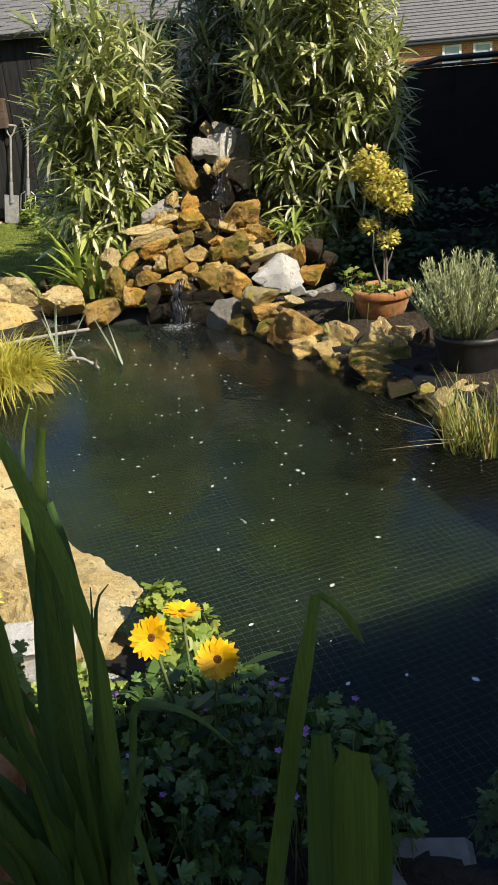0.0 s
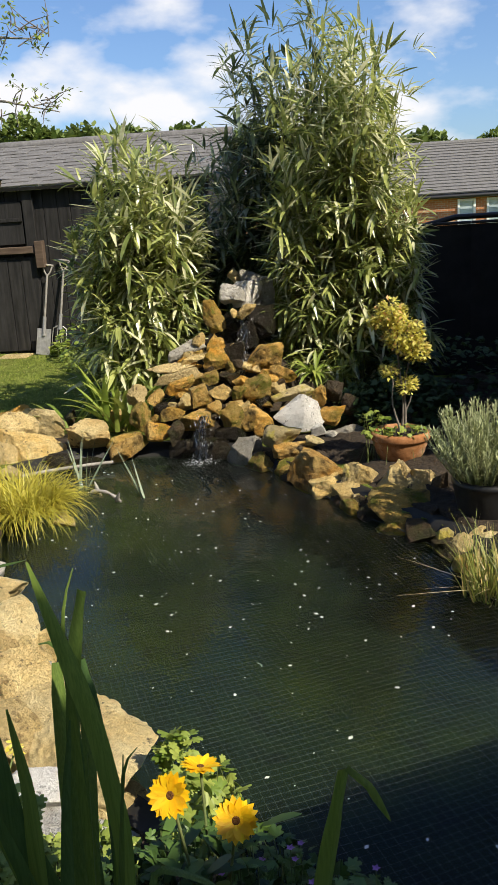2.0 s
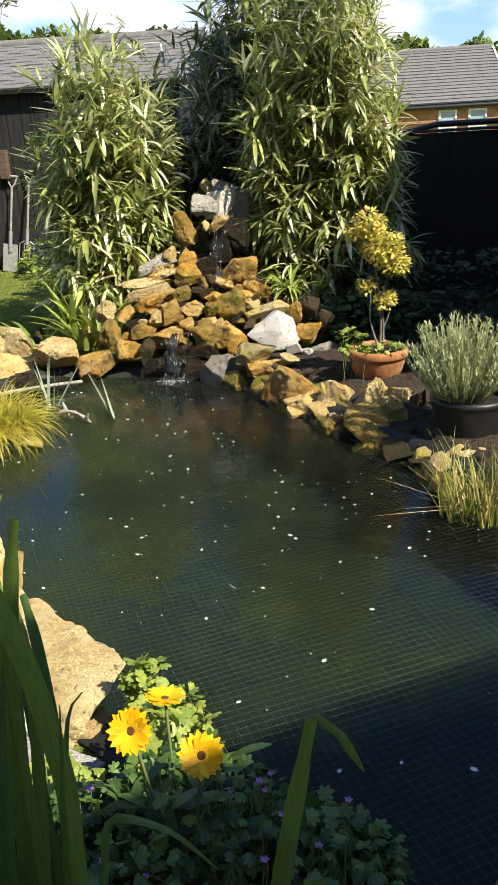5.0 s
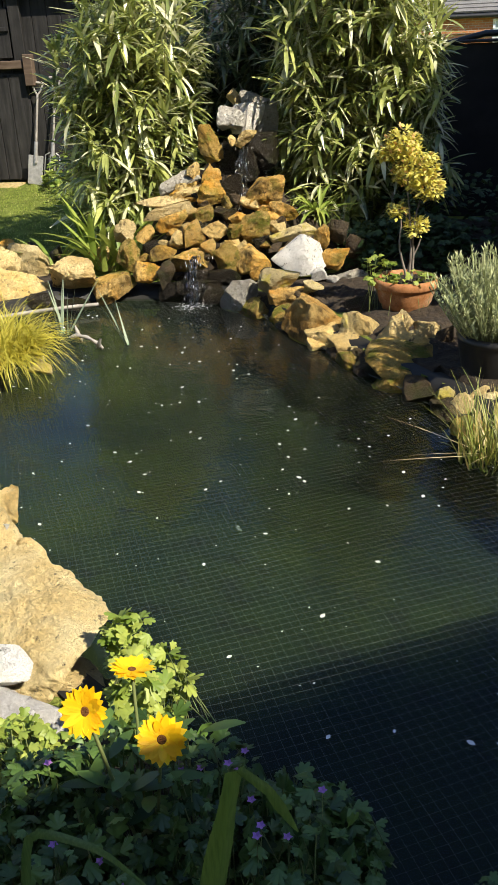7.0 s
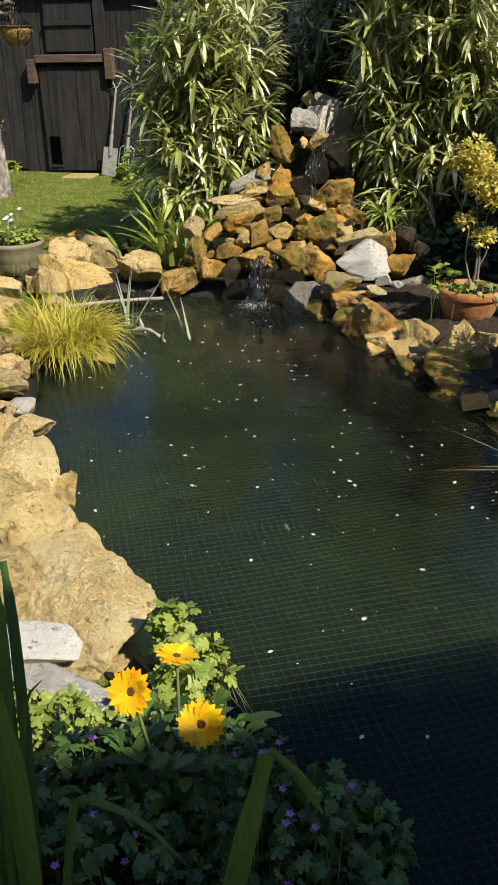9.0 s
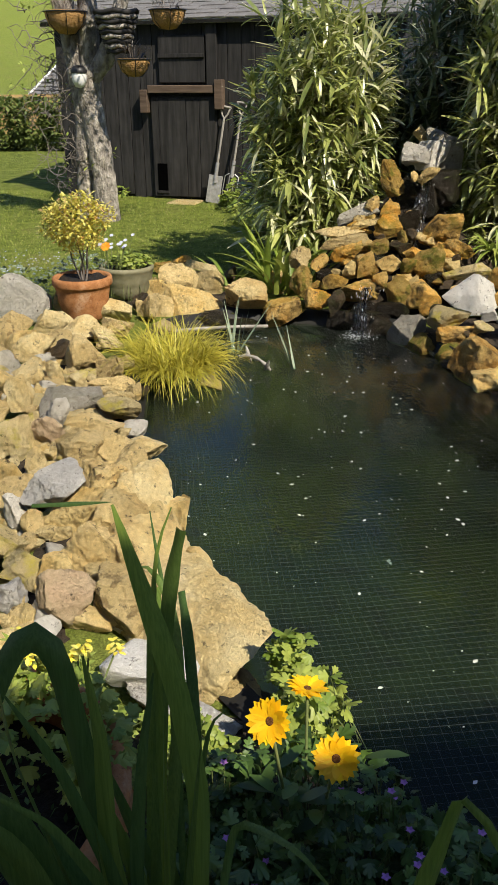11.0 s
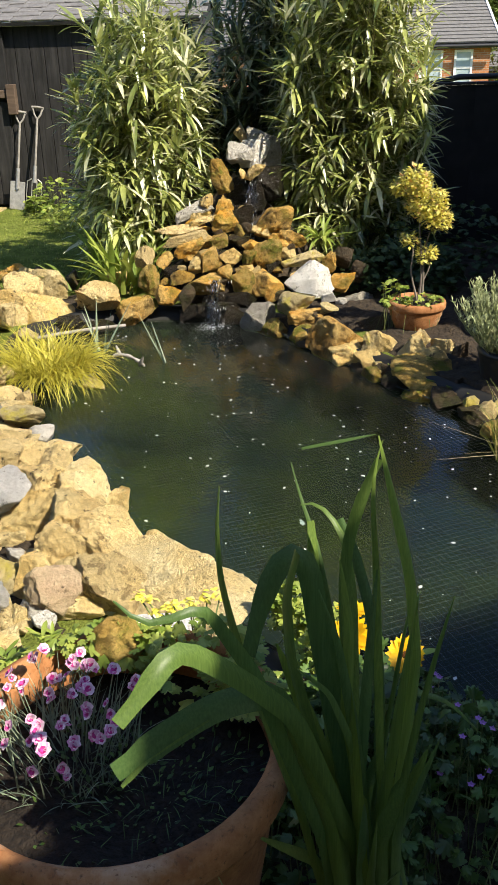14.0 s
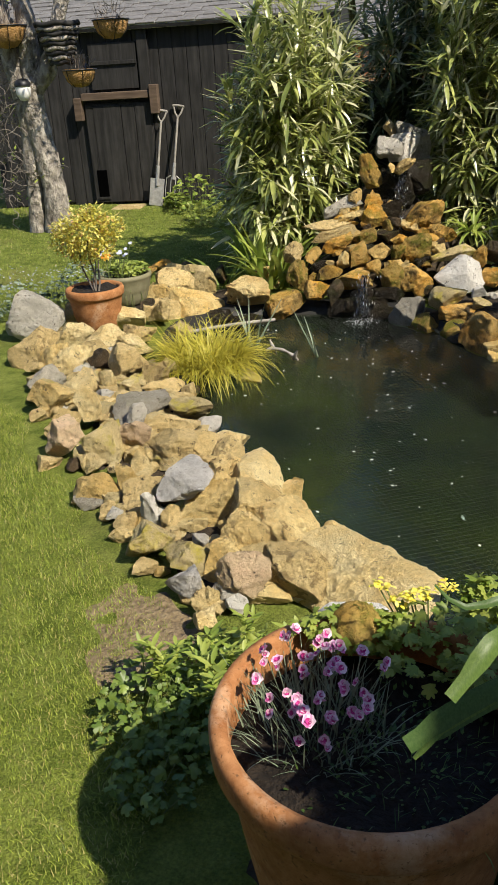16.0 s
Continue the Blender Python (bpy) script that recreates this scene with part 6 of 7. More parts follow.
bedding("pot_herb", "small bright green leaves at the foot of the topiary", [(0.56, 4.96, 0.32, 0.08, 0.06, 0.08), (0.72, 4.95, 0.27, 0.12, 0.1, 0.03)], 90, (0.02, 0.04), LIGHT_LEAF, 0.7)

# old stick and pipe at the far edge of the water
part_ob = part("edging_batten", np_mesh("edging_batten", *tube(bent((-1.62, 5.05, 0.03), (-1.02, 5.33, 0.04), 0.01, 6), 0.011, 6)), GREY_WOOD)
tagged(part_ob, "thin pale weathered batten lying at the water's edge", "batten")
drift = joined(tube(bent((-0.98, 4.70, 0.05), (-0.80, 4.62, 0.02), 0.03, 7), [0.012, 0.016, 0.009, 0.012, 0.007, 0.014, 0.006], 6), tube(bent((-0.93, 4.69, 0.03), (-0.97, 4.74, 0.10), 0.0, 4), [0.008, 0.012, 0.010, 0.004], 6), tube(bent((-0.83, 4.63, 0.02), (-0.80, 4.60, 0.08), 0.0, 4), [0.008, 0.012, 0.009, 0.004], 6))
tagged(part("driftwood", np_mesh("driftwood", *drift), GREY_WOOD, smooth=True), "small bleached knobbly driftwood in the shallow water", "driftwood")
slab = part("paving_slab", boxed(0.40, 1.10, 0.06, 0.575, 1.59, 0.12, bevel=0.012), CONCRETE)
tagged(slab, "dark grey paving slab at the shaded front edge", "paving slab", kind="structure")

# ---- shed with tools ----
shed = thing("garden_shed", "black tarred timber shed with a tiled roof", "shed", (-2.85, 10.06, 0.04), 0)
# local x runs along the front, y into the shed
W0, W1, EAVE, DEEP, RIDGE = -2.05, 1.9, 1.88, 4.0, 2.44
x = W0
k = 0
while x < W1 - 0.01:
    w = 0.135 + 0.03 * ((k * 37 % 10) / 10)
    part("plank", boxed(x + 0.003, 0.0, 0.02 + 0.02 * (k % 3), min(x + w, W1) - 0.003, 0.022 + 0.004 * (k % 2), EAVE, bevel=0.003), TARRED, shed)
    x += w
    k += 1
part("side_wall", boxed(W0, 0.03, 0, W0 + 0.04, DEEP, EAVE), TARRED, shed)
part("side_wall", boxed(W1 - 0.04, 0.03, 0, W1, DEEP, EAVE), TARRED, shed)
part("back_wall", boxed(W0, DEEP - 0.04, 0, W1, DEEP, EAVE), TARRED, shed)
part("backing", boxed(W0 + 0.05, 0.03, 0.0, W1 - 0.05, 0.05, EAVE - 0.01), FENCE_BLACK, shed)
door = part("door", boxed(-0.895, -0.035, 0.05, -0.115, -0.005, 1.13, bevel=0.004), TARRED, shed, "low black boarded door")
for q, (b0, b1) in enumerate(((-0.885, -0.80), (-0.795, -0.475), (-0.468, -0.315), (-0.308, -0.125))):
    part("board", boxed(b0, -0.050 - 0.003 * (q % 2), 0.06, b1, -0.036, 1.12 - 0.012 * (q % 3), bevel=0.003), TARRED, door)
# no real opening: a black panel paints the shaded inside of the hole
part("cat_flap", boxed(-0.835, -0.058, 0.12, -0.715, -0.054, 0.42, bevel=0.002), HOLE_SHADE, door, "black panel as the shade inside the cat hole")
part("flap_frame", boxed(-0.850, -0.064, 0.09, -0.700, -0.055, 0.12, bevel=0.003), TARRED, door)
part("door_bar", boxed(-0.900, -0.10, 1.165, -0.120, -0.03, 1.245, bevel=0.006), BEAM, shed, "brown wooden bar across the door")
part("bracket", boxed(-0.995, -0.11, 0.96, -0.905, -0.02, 1.20, bevel=0.006), BEAM, shed)
part("bracket", boxed(-0.110, -0.12, 1.00, -0.015, -0.02, 1.30, bevel=0.006), BEAM, shed)
part("upper_hatch", boxed(-0.775, -0.04, 1.27, -0.235, -0.005, 1.74, bevel=0.004), TARRED, shed)
part("batten", boxed(-0.775, -0.062, 1.52, -0.235, -0.042, 1.56, bevel=0.003), TARRED, shed)
part("post", boxed(-0.215, -0.055, 1.23, -0.095, -0.004, 1.86, bevel=0.004), TARRED, shed)
for gx0 in (W0, W1 - 0.04):
    bm = bmesh.new()
    f = [bm.verts.new(p) for p in ((gx0, 0.03, EAVE), (gx0, DEEP, EAVE), (gx0, DEEP / 2, RIDGE - 0.06))]
    face = bm.faces.new(f)
    ext = bmesh.ops.extrude_face_region(bm, geom=[face])
    bmesh.ops.translate(bm, vec=(0.04, 0, 0), verts=[v for v in ext["geom"] if isinstance(v, bmesh.types.BMVert)])
    part("gable", bm, TARRED, shed)
half, rise = DEEP / 2 + 0.12, RIDGE - EAVE + 0.06
pitch = math.atan2(rise, half)
part("fascia", boxed(W0 - 0.1, -0.10, EAVE - 0.03, W1 + 0.1, -0.075, EAVE + 0.03), WHITE_PAINT, shed, "thin pale gutter edge")
for side in (0, 1):
    deck = part("roof_deck", boxed(W0 - 0.1, 0, -0.03, W1 + 0.1, math.hypot(half, rise), 0.0), TARRED, shed)
    deck.matrix_basis = pose(0, -0.12, EAVE, math.degrees(pitch)) if side == 0 else pose(W0 + W1, DEEP + 0.12, EAVE, math.degrees(pitch), 0, 180)
tile_me = None
rows, cols = 13, 19
slope_len = math.hypot(half, rise)
for rw in range(rows):
    for cl in range(cols):
        if tile_me is None:
            bm = bmesh.new()
            box(bm, 0, 0, 0.0, (W1 - W0 + 0.2) / cols - 0.006, slope_len / rows + 0.05, 0.014, bevel=0.004)
            t = part("tile", bm, TILE, shed)
            tile_me = t.data
        else:
            t = part("tile", tile_me, TILE, shed)
        u = rw * slope_len / rows
        jit = ((rw * 31 + cl * 17) % 7 - 3) * 0.0012
        t.matrix_basis = pose(0, -0.12, EAVE, math.degrees(pitch)) @ pose(W0 - 0.1 + (cl + 0.5 * (rw % 2)) * (W1 - W0 + 0.2) / cols - 0.05 * (rw % 2), u, 0.016 + jit, -3.2)
part("ridge", np_mesh("ridge", *tube([(W0 - 0.1, DEEP / 2, RIDGE + 0.07), ((W0 + W1) / 2, DEEP / 2, RIDGE + 0.075), (W1 + 0.1, DEEP / 2, RIDGE + 0.07)], 0.07, 8)), TILE, shed, smooth=True)


def tool(name, label, at, turn, fork):
    t = thing(name, label, "garden tool", at, turn)
    sub = lambda n, sh, m, lab="", sm=False: setattr(part(n, sh, m, t, lab, sm), "matrix_basis", pose(0, 0, 0.0, -7, 8))
    sub("shaft", np_mesh("shaft", *tube([(0, 0, 0.28), (0, 0, 0.6), (0, 0, 0.92)], 0.013, 8)), GREY_WOOD, "", True)
    sub("handle", np_mesh("handle", *joined(tube([(0, 0, 0.90), (-0.035, 0, 0.95), (-0.055, 0, 1.02)], 0.011, 6), tube([(0, 0, 0.90), (0.035, 0, 0.95), (0.055, 0, 1.02)], 0.011, 6), tube([(-0.065, 0, 1.02), (0, 0, 1.024), (0.065, 0, 1.02)], 0.013, 6))), GREY_WOOD, "D-shaped grip", True)
    if fork:
        for k in range(4):
            sub("tine", np_mesh("tine", *tube([((k - 1.5) * 0.02, 0, 0.28), ((k - 1.5) * 0.052, 0, 0.25), ((k - 1.5) * 0.055, -0.005, 0.12), ((k - 1.5) * 0.055, 0, 0.0)], [0.008, 0.007, 0.006, 0.003], 5)), STEEL, "", True)
        sub("socket", np_mesh("socket", *tube([(0, 0, 0.24), (0, 0, 0.3), (0, 0, 0.42)], 0.02, 8)), STEEL, "", True)
    else:
        bm = boxed(-0.082, -0.004, 0.02, 0.082, 0.004, 0.30, bevel=0.003)
        for v in bm.verts:
            v.co.y += 0.9 * v.co.x ** 2
            if v.co.z < 0.05:
                v.co.z -= 0.02
        sub("blade", bm, STEEL, "bare worn steel blade")
        sub("socket", np_mesh("socket", *tube([(0, 0, 0.22), (0, 0, 0.32), (0, 0, 0.44)], 0.021, 8)), STEEL, "", True)
    return t


tool("garden_spade", "old steel garden spade leaning on the black shed", (-2.99, 9.88, 0.06), 0, False)
tool("garden_fork", "steel digging fork leaning beside the spade", (-2.80, 9.90, 0.10), 0, True)

# ---- tree with baskets ----
tree = thing("garden_tree", "old grey tree trunk forking into two gnarled limbs", "tree", (-3.73, 8.55, 0.03))


def limb(name, points, radii, sides=12, parent=tree, rough=0.02, mat=BARK):
    P = np.array(points, float)
    t = np.linspace(0, 1, len(P))
    s = np.linspace(0, 1, len(P) * 5)
    Q = np.column_stack([np.interp(s, t, P[:, c]) for c in range(3)])
    for c in range(3):
        Q[1:-1, c] = (Q[:-2, c] + Q[1:-1, c] * 2 + Q[2:, c]) / 4
    V, F = tube(Q, np.interp(s, t, radii), sides)
    for v in V:
        v += np.array(noise.noise_vector(Vector(v) * 9)) * rough
    return part(name, np_mesh(name, V, F), mat, parent, smooth=True)


limb("trunk", [(0.08, 0, 0), (0.09, 0, 0.35), (0.05, 0, 0.8), (-0.02, 0, 1.15), (0.03, 0, 1.5), (0.05, 0, 2.0), (-0.1, 0, 2.6)], [0.150, 0.118, 0.112, 0.116, 0.10, 0.085, 0.07])
limb("trunk", [(-0.13, 0, 0), (-0.12, 0, 0.5), (-0.08, 0, 1.0), (-0.12, 0, 1.4), (-0.2, 0, 2.0), (-0.35, 0, 2.7)], [0.10, 0.080, 0.085, 0.09, 0.10, 0.085])
limb("bough", [(0.02, 0, 1.35), (0.18, 0, 1.5), (0.28, 0.05, 1.75), (0.45, 0.1, 2.3), (0.7, 0.2, 2.9)], [0.10, 0.09, 0.07, 0.06, 0.04])
limb("bough", [(-0.35, 0, 2.6), (-0.1, -0.3, 2.9), (0.7, -0.6, 3.05), (1.35, -0.75, 2.98), (1.8, -0.78, 2.92)], [0.07, 0.05, 0.03, 0.012, 0.004], rough=0.006)
limb("bough", [(-0.1, 0, 2.4), (0.3, -0.2, 2.65), (0.9, -0.5, 2.6), (1.4, -0.7, 2.48), (1.88, -0.75, 2.36)], [0.06, 0.035, 0.02, 0.010, 0.004], rough=0.006)
tw, tl = [], []
for k in range(70):
    p = np.array([0.9 + 0.95 * rng.uniform(0, 1), -0.7 + rng.normal(0, 0.06), (3.0, 2.45)[k % 2] + rng.normal(0, 0.04)])
    q = p + rng.normal(0, 0.11, 3) * np.array([1.2, 0.8, 1.1])
    tw.append(tube([p, (p + q) / 2 + rng.normal(0, 0.02, 3), q], [0.006, 0.005, 0.002], 5))
    tl.append(cloud_leaves(q, 0.045, 7, 0.05, 0.45))
for k in range(170):
    # old climber stems that wander and hang beside the trunk
    p = np.array([rng.uniform(-0.55, -0.05), rng.uniform(-0.22, 0.22), rng.uniform(0.4, 2.1)])
    d = rng.normal(0, 1, 3) * np.array([1.0, 0.6, 0.8])
    walk_points = [p]
    for _ in range(9):
        d = d * 0.75 + rng.normal(0, 0.7, 3) * np.array([1.0, 0.5, 1.0]) + np.array([-0.05 - 0.3 * (walk_points[-1][0] > 0), 0, -0.08])
        walk_points.append(walk_points[-1] + d / (np.linalg.norm(d) + 0.1) * 0.055)
    tw.append(tube(np.array(walk_points), np.linspace(0.0055, 0.0018, 10), 4))
    if k % 4 == 0:
        tl.append(cloud_leaves(walk_points[-1], 0.05, 5, 0.05, 0.5))
tagged(part("vine_tangle", np_mesh("vine_tangle", *joined(*tw)), TWIG, tree, "tangle of bare grey vine stems"), kind="stuff")
tagged(part("foliage", np_mesh("foliage", *joined(*tl)), LIGHT_LEAF, tree), kind="stuff")


def basket(at, w, label="half-round wire basket with a brown coir liner"):
    b = thing("hanging_basket", label, "hanging basket", at, group="baskets on the tree")
    V, F = lathe([(0.001, -1.0), (0.42, -0.93), (0.78, -0.66), (0.97, -0.22), (1.0, 0.04), (0.92, 0.06), (0.7, -0.12), (0.001, -0.15)], 20)
    for v in V:
        v += np.array(noise.noise_vector(Vector(v) * 6)) * 0.05
    part("liner", np_mesh("liner", V * w / 2, F), COIR, b, smooth=True)
    V, F = tube([(w / 2 * math.cos(q) * 1.03, w / 2 * math.sin(q) * 1.03, 0) for q in np.linspace(0, 6.283, 25)], 0.006, 5)
    part("rim", np_mesh("rim", V, F), BLACK_PLASTIC, b)
    for q in range(6):
        c, s = math.cos(q * 1.047), math.sin(q * 1.047)
        part("wire", np_mesh("wire", *tube([(c * w * 0.515, s * w * 0.515, 0), (c * w * 0.45, s * w * 0.45, -w * 0.27), (c * w * 0.23, s * w * 0.23, -w * 0.49)], 0.004, 4)), BLACK_PLASTIC, b)
    part("hook", np_mesh("hook", *tube([(0, w * 0.5, 0), (0, w * 0.7, 0.05), (0, w * 0.9, 0.02)], 0.008, 5)), BLACK_PLASTIC, b)
    dead = cloud_leaves((0, 0, 0.05), w * 0.45, 60, 0.09, 0.08, squash=(1, 1, 0.5), shell=0.1, lean=(0.0, 1.0))
    tagged(part("dried_growth", np_mesh("dried_growth", *dead), TWIG, b), kind="stuff")
    return b


basket((-2.80, 8.33, 1.92), 0.32)
basket((-3.15, 8.33, 1.53), 0.30)
basket((-3.80, 8.33, 1.93), 0.38)
wick = thing("wicker_planter", "dark woven wicker planter on the tree", "planter", (-3.33, 8.40, 1.60))
for k in range(9):
    V, F = tube([((0.10 + 0.012 * k) * math.cos(q), (0.08 + 0.01 * k) * math.sin(q), k * 0.04 + 0.008 * math.sin(q * 5 + k)) for q in np.linspace(0, 6.283, 25)], 0.021, 6)
    part("withy", np_mesh("withy", V, F), BARK if k % 2 else TARRED, wick, smooth=True)
lamp = thing("wall_lantern", "small white glass lantern fixed to the tree trunk", "lantern", (-3.74, 8.38, 1.29))
part("globe", np_mesh("globe", *lathe([(0.001, 0), (0.04, 0.01), (0.065, 0.06), (0.07, 0.11), (0.06, 0.14)], 16)), WHITE_PAINT, lamp, smooth=True)
part("cap", np_mesh("cap", *lathe([(0.075, 0.13), (0.078, 0.15), (0.05, 0.19), (0.001, 0.20)], 16)), BLACK_PLASTIC, lamp, smooth=True)

# ---- black fence, houses, hedges and distance ----
fence = thing("black_fence", "low solid black panel fence behind the planting", "fence", (0, 7.62, 0.03), kind="structure")
for k in range(5):
    part("panel", boxed(-1.5 + k * 1.5, 0, 0, -1.5 + k * 1.5 + 1.4995, 0.04, 1.26), FENCE_BLACK, fence)
    part("post", boxed(-1.54 + k * 1.5, 0.042, 0, -1.46 + k * 1.5, 0.10, 1.255), FENCE_BLACK, fence)
    part("cap", boxed(-1.5 + k * 1.5, -0.02, 1.262, -1.5 + k * 1.5 + 1.494, 0.06, 1.285, bevel=0.006), BLACK_PLASTIC, fence)
for x0, x1 in ((0.45, 0.98), (1.12, 2.4)):
    part("hoop", np_mesh("hoop", *tube([(x0 + (x1 - x0) * u, 0.06, 1.265 + 0.055 * min(1, 5 * u, 5 * (1 - u))) for u in np.linspace(0, 1, 16)], 0.022, 8)), BLACK_PLASTIC, fence, smooth=True)
part("rail", np_mesh("rail", *tube([(0.3, -0.03, 0.98), (0.6, -0.04, 0.99), (0.95, -0.03, 0.985)], 0.008, 5)), GREY_WOOD, fence)


def house(name, label, at, turn, length, deep, eave, ridge, wall, windows):
    h = thing(name, label, "house", at, turn)
    part("wall", boxed(0, 0, -1.0, length, 0.25, eave), wall, h)
    part("wall", boxed(0, deep - 0.25, -1.0, length, deep, eave), wall, h)
    for x in (0, length - 0.25):
        bm = bmesh.new()
        f = bm.faces.new([bm.verts.new(p) for p in ((x, 0.26, -1), (x, deep - 0.26, -1), (x, deep - 0.26, eave), (x, deep / 2, ridge - 0.1), (x, 0.26, eave))])
        ext = bmesh.ops.extrude_face_region(bm, geom=[f])
        bmesh.ops.translate(bm, vec=(0.25, 0, 0), verts=[v for v in ext["geom"] if isinstance(v, bmesh.types.BMVert)])
        part("gable_wall", bm, wall, h)
    a = math.atan2(ridge - eave, deep / 2)
    L = math.hypot(deep / 2, ridge - eave) + 0.35
    for side in (0, 1):
        n = max(6, int(L / 0.27))
        y0 = -0.3 * math.cos(a)
        lay = pose(0, y0, eave - 0.3 * math.sin(a), math.degrees(a)) if side == 0 else pose(length, deep - y0, eave - 0.3 * math.sin(a), math.degrees(a), 0, 180)
        roof = part("roof", boxed(-0.3, 0, -0.08, length + 0.3, L, -0.002), TILE, h, "grey tiled roof")
        roof.matrix_basis = lay
        course = None
        for k in range(n):
            if course is None:
                bm = boxed(-0.3, 0, 0.0, length + 0.3, L / n + 0.02, 0.05)
                for v in bm.verts:
                    v.co.z += 0.035 if v.co.y < 0.5 * L / n else 0.0
                row = part("tile_course", bm, TILE, roof)
                course = row.data
            else:
                row = part("tile_course", course, TILE, roof)
            row.matrix_basis = Matrix.Translation((0, k * L / n, 0))
        if side == 0:
            for x in (-0.34, length + 0.26):
                barge = part("bargeboard", boxed(x, 0, -0.1, x + 0.08, L, 0.10), WHITE_PAINT, h, "white bargeboard")
                barge.matrix_basis = lay
    part("gutter", np_mesh("gutter", *tube([(-0.3, -0.36, eave - 0.2), (length / 2, -0.36, eave - 0.2), (length + 0.3, -0.36, eave - 0.2)], 0.07, 8)), BLACK_PLASTIC, h, smooth=True)
    part("ridge", np_mesh("ridge", *tube([(-0.3, deep / 2, ridge + 0.05), (length / 2, deep / 2, ridge + 0.05), (length + 0.3, deep / 2, ridge + 0.05)], 0.11, 8)), TILE, h, smooth=True)
    for x, z0, w, z1 in windows:
        win = part("window", boxed(x, -0.03, z0, x + w, 0.02, z1), GLASS, h)
        for q in (x - 0.03, x + w - 0.05):
            part("frame", boxed(q, -0.06, z0 - 0.03, q + 0.08, -0.032, z1 + 0.03), WHITE_PAINT, win)
        for q in (z0 - 0.03, (z0 + z1) / 2, z1 - 0.05):
            part("frame", boxed(x + 0.052, -0.055, q, x + w - 0.052, -0.034, q + 0.08), WHITE_PAINT, win)
        part("sill", boxed(x - 0.08, -0.12, z0 - 0.12, x + w + 0.08, -0.031, z0 - 0.035), WHITE_PAINT, win)
    return h


house("brick_house", "red-brick bungalow with a grey tiled roof and sash windows", (-7.0, 33.5, -0.5), 0, 14.5, 8.0, 2.52, 4.42, BRICK,
      [(12.20, 1.0, 0.60, 2.18), (13.26, 1.0, 0.60, 2.18)])
house("brick_house", "distant low house with a grey tiled roof", (8.2, 40.0, -0.8), 0, 12.0, 8.0, 1.9, 3.4, BRICK, [(2, 0.6, 1.2, 1.7)])
house("brick_house", "distant low house beyond the hedge with a tiled roof", (-17.5, 31.3, -1.05), -4, 8.5, 6.0, 1.75, 3.2, BRICK, [(6.0, 0.5, 1.2, 1.5)])


def leaf_bank(name, label, category, boxes, count, size, material, kind="stuff"):
    pairs = []
    per = count // len(boxes)
    for x, y, z, rx, ry, rz in boxes:
        d = rand_sphere(per) * (0.6 + 0.4 * rng.uniform(0, 1, (per, 1)) ** 0.5)
        p = np.array([x, y, z]) + d * np.array([rx, ry, rz])
        L = size * rng.uniform(0.6, 1.4, per)
        pairs.append(blades(p, rng.uniform(0, 6.283, per), rng.uniform(0.2, 2.2, per), 0.4, L, L * 0.7, n=2, shape="oval"))
    ob = part(name, np_mesh(name, *joined(*pairs)), material)
    return tagged(ob, label, category, kind=kind)


leaf_bank("garden_hedge", "clipped yellow-green garden hedge beyond the lawn", "hedge", [(-8.3 - 0.7 * k, 16.3 + 0.02 * k, 0.45, 0.55, 0.45, 0.55) for k in range(9)], 20000, 0.08, HEDGE_LEAF)
leaf_bank("garden_hedge", "rounded hedge behind the neighbouring house", "hedge", [(9.5 + 1.5 * k, 37 + 0.4 * k, 1.5, 1.3, 1.0, 1.6) for k in range(9)], 6000, 0.22, HEDGE_LEAF)
woods = []
for k in range(60):
    t = -0.75 + k * 0.024
    y = 150 + 8 * math.sin(k * 1.7)
    x = t * y
    woods.append((x, y, float(ground_z(np.array(x), np.array(y))) + 2.0, 4.2, 3.5, 3.0 + 1.4 * math.sin(k * 2.3)))
leaf_bank("far_woods", "line of green trees along the hill crest", "woods", woods, 60000, 1.1, WOOD_LEAF)
far_fence = thing("far_fence", "pale new wooden fence beyond the hedge", "fence", (-17.5, 24.0, -0.55), 10)
for k in range(16):
    part("board", boxed(k * 0.3, 0, 0, k * 0.3 + 0.28, 0.03, 1.25), PALE_FENCE, far_fence)
part("rail", boxed(0, -0.05, 1.26, 4.8, 0.05, 1.34), PALE_FENCE, far_fence)

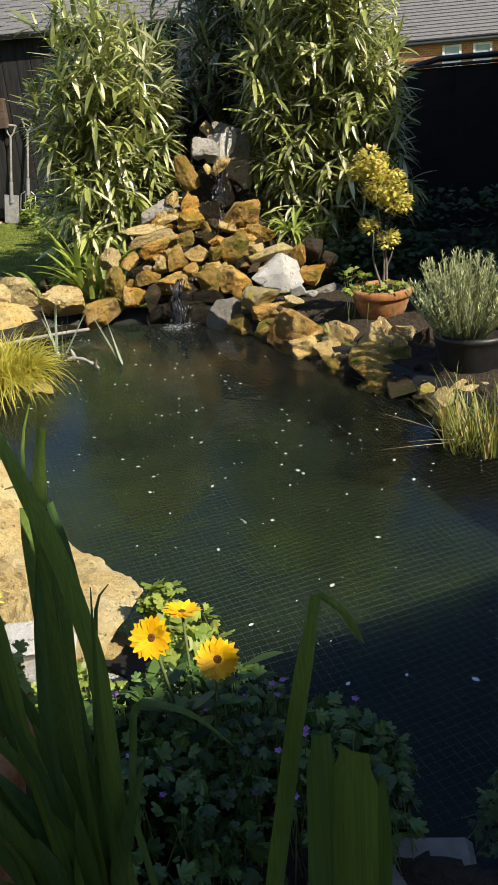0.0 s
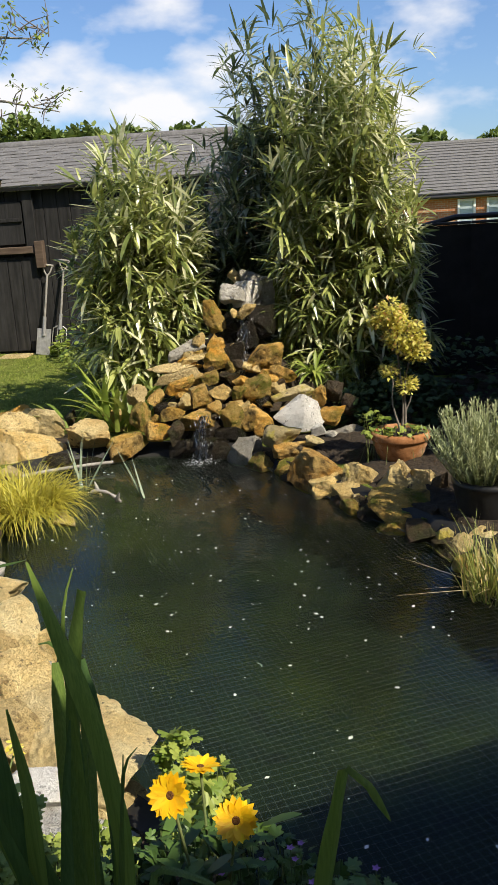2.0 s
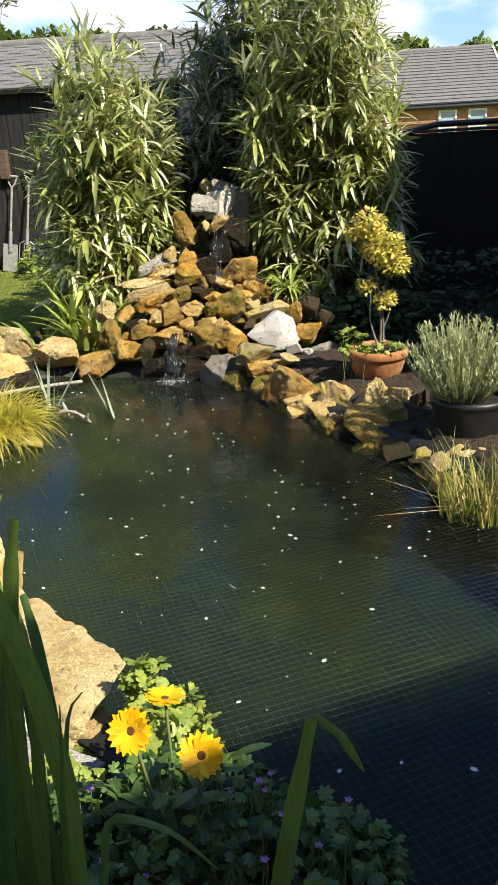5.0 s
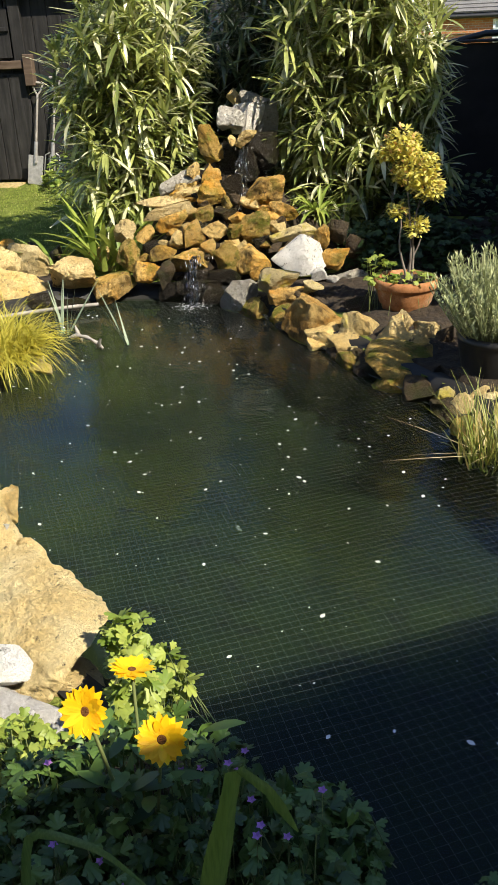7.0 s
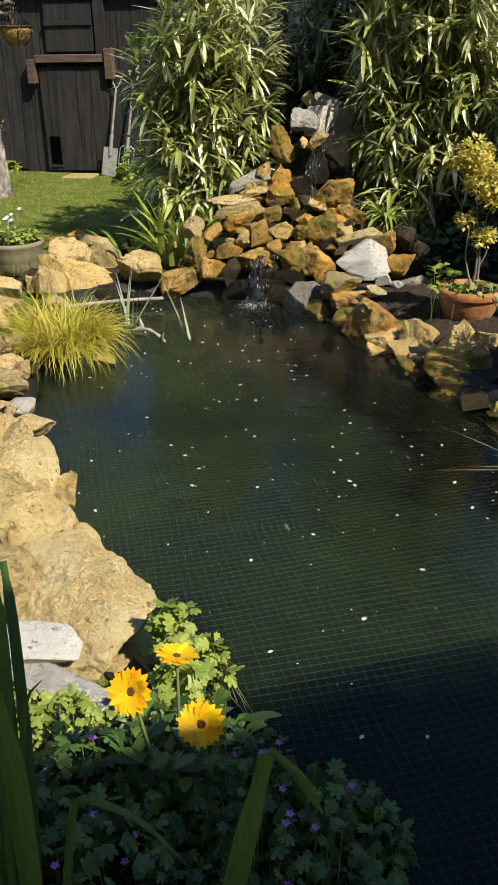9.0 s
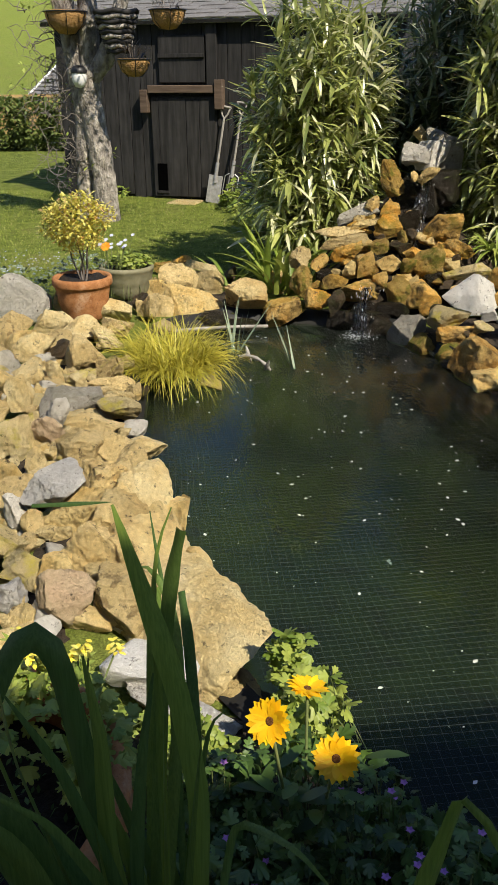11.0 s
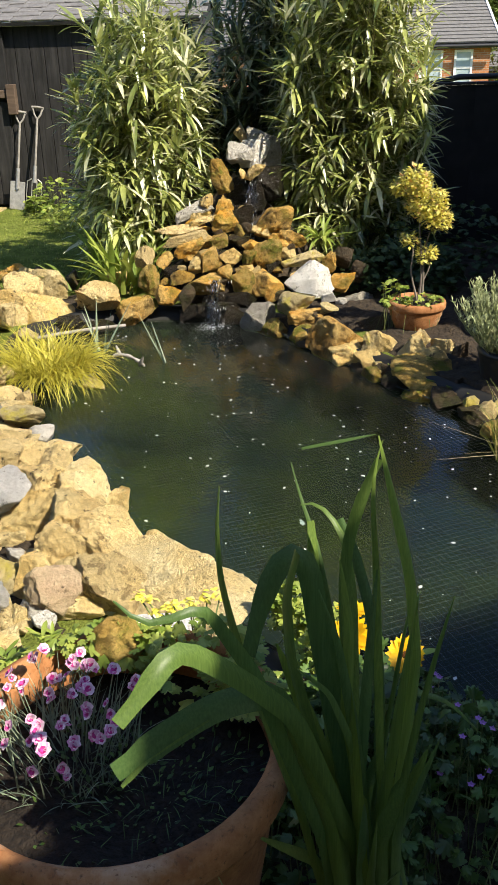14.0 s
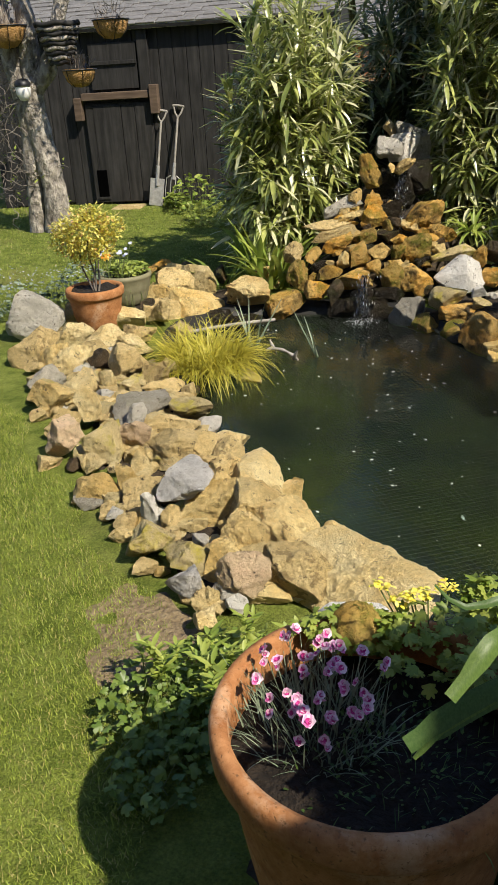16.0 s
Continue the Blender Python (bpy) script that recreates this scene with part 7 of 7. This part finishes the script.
# plain unseen walls and roofs, added to close the place behind: their edge shades the front of the pond
shade_caster = thing("shade_caster_wall", "unseen plain wall and roof added to shade the pond front", "wall", (1.070, 0.011, 0), 26.6, kind="structure")
part("wall", boxed(0.6, -1.9, 0, 12.0, -1.6, 2.59), RENDER_WALL, shade_caster)
# invented roof pieces, each reach set to place the shadow line
for x0, x1, reach in ((0.0, 0.13, -0.10), (0.13, 0.60, 0.21), (0.60, 1.12, 0.035), (1.12, 12.0, 0.14)):
    part("porch_roof", boxed(x0 + 0.001, -3.2, 2.6, x1 - 0.001, reach, 2.68), BEAM, shade_caster)
part("upper_wall", boxed(1.2, -2.3, 2.684, 12.0, -2.0, 5.0), RENDER_WALL, shade_caster)
# wall and ceiling added out of view to cut the sky's fill
rear_blocker = part("south_wall", boxed(-7.0, -1.4, 0, 1.0, -1.1, 7.0), RENDER_WALL)
tagged(rear_blocker, "unseen plain wall added behind to block sky light", "wall", kind="structure")
porch = part("porch_ceiling", boxed(-5.0, -1.09, 2.6, 1.0, -0.40, 2.68), BEAM)
tagged(porch, "unseen plain ceiling added to block sky light", "porch", kind="structure")
# invented panels out of view, heights set by the shade on the right bank
side_shade_panels = thing("side_shade_panels", "unseen black panels added to shade the right bank", "fence", (2.45, 0, 0.03), kind="structure")
for k in range(10):
    y0, y1 = 2.6 + 0.5 * k, 3.1 + 0.5 * k
    lo, hi = (float(np.interp(y, (2.6, 3.4, 3.95, 4.45, 7.6), (1.2, 1.6, 2.55, 3.15, 3.25))) for y in (y0, y1))
    bm = boxed(0, y0, 0, 0.05, y1 - 0.002, 1.0)
    for v in bm.verts:
        if v.co.z > 0.5:
            v.co.z = lo if v.co.y < (y0 + y1) / 2 else hi
    part("panel", bm, FENCE_BLACK, side_shade_panels)

# ---- grass ----
def lawn_patch(name, count, x0, x1, y0, y1, height, width, n=2, extra=None):
    x, y = rng.uniform(x0, x1, count), rng.uniform(y0, y1, count)
    edge = -0.72 - 0.72 * (y - 1.85)
    ok = np.where(y < 4.85, x < edge + 0.06 * np.sin(y * 9), (y > 6.25) | (x < -3.0))
    ok &= ~((y < 2.1) & (x > -0.8)) & (np.hypot(x + 3.73, y - 8.55) > 0.25)
    x, y = x[ok], y[ok]
    m = len(x)
    V, F = blades(np.column_stack([x, y, ground_z(x, y) - 0.003]), rng.uniform(0, 6.283, m), rng.uniform(0.05, 0.9, m), rng.uniform(0.0, 1.0, m), height * rng.uniform(0.5, 1.3, m), width, n=n, shape="taper")
    ob = part(name, np_mesh(name, V, F), GRASS)
    return tagged(ob, "short mown green lawn grass", "grass", kind="stuff")


lawn_patch("lawn_grass", 270000, -3.0, -0.62, 0.9, 5.0, 0.020, 0.0028)
lawn_patch("lawn_grass", 70000, -7.5, -0.9, 4.8, 10.3, 0.026, 0.005)
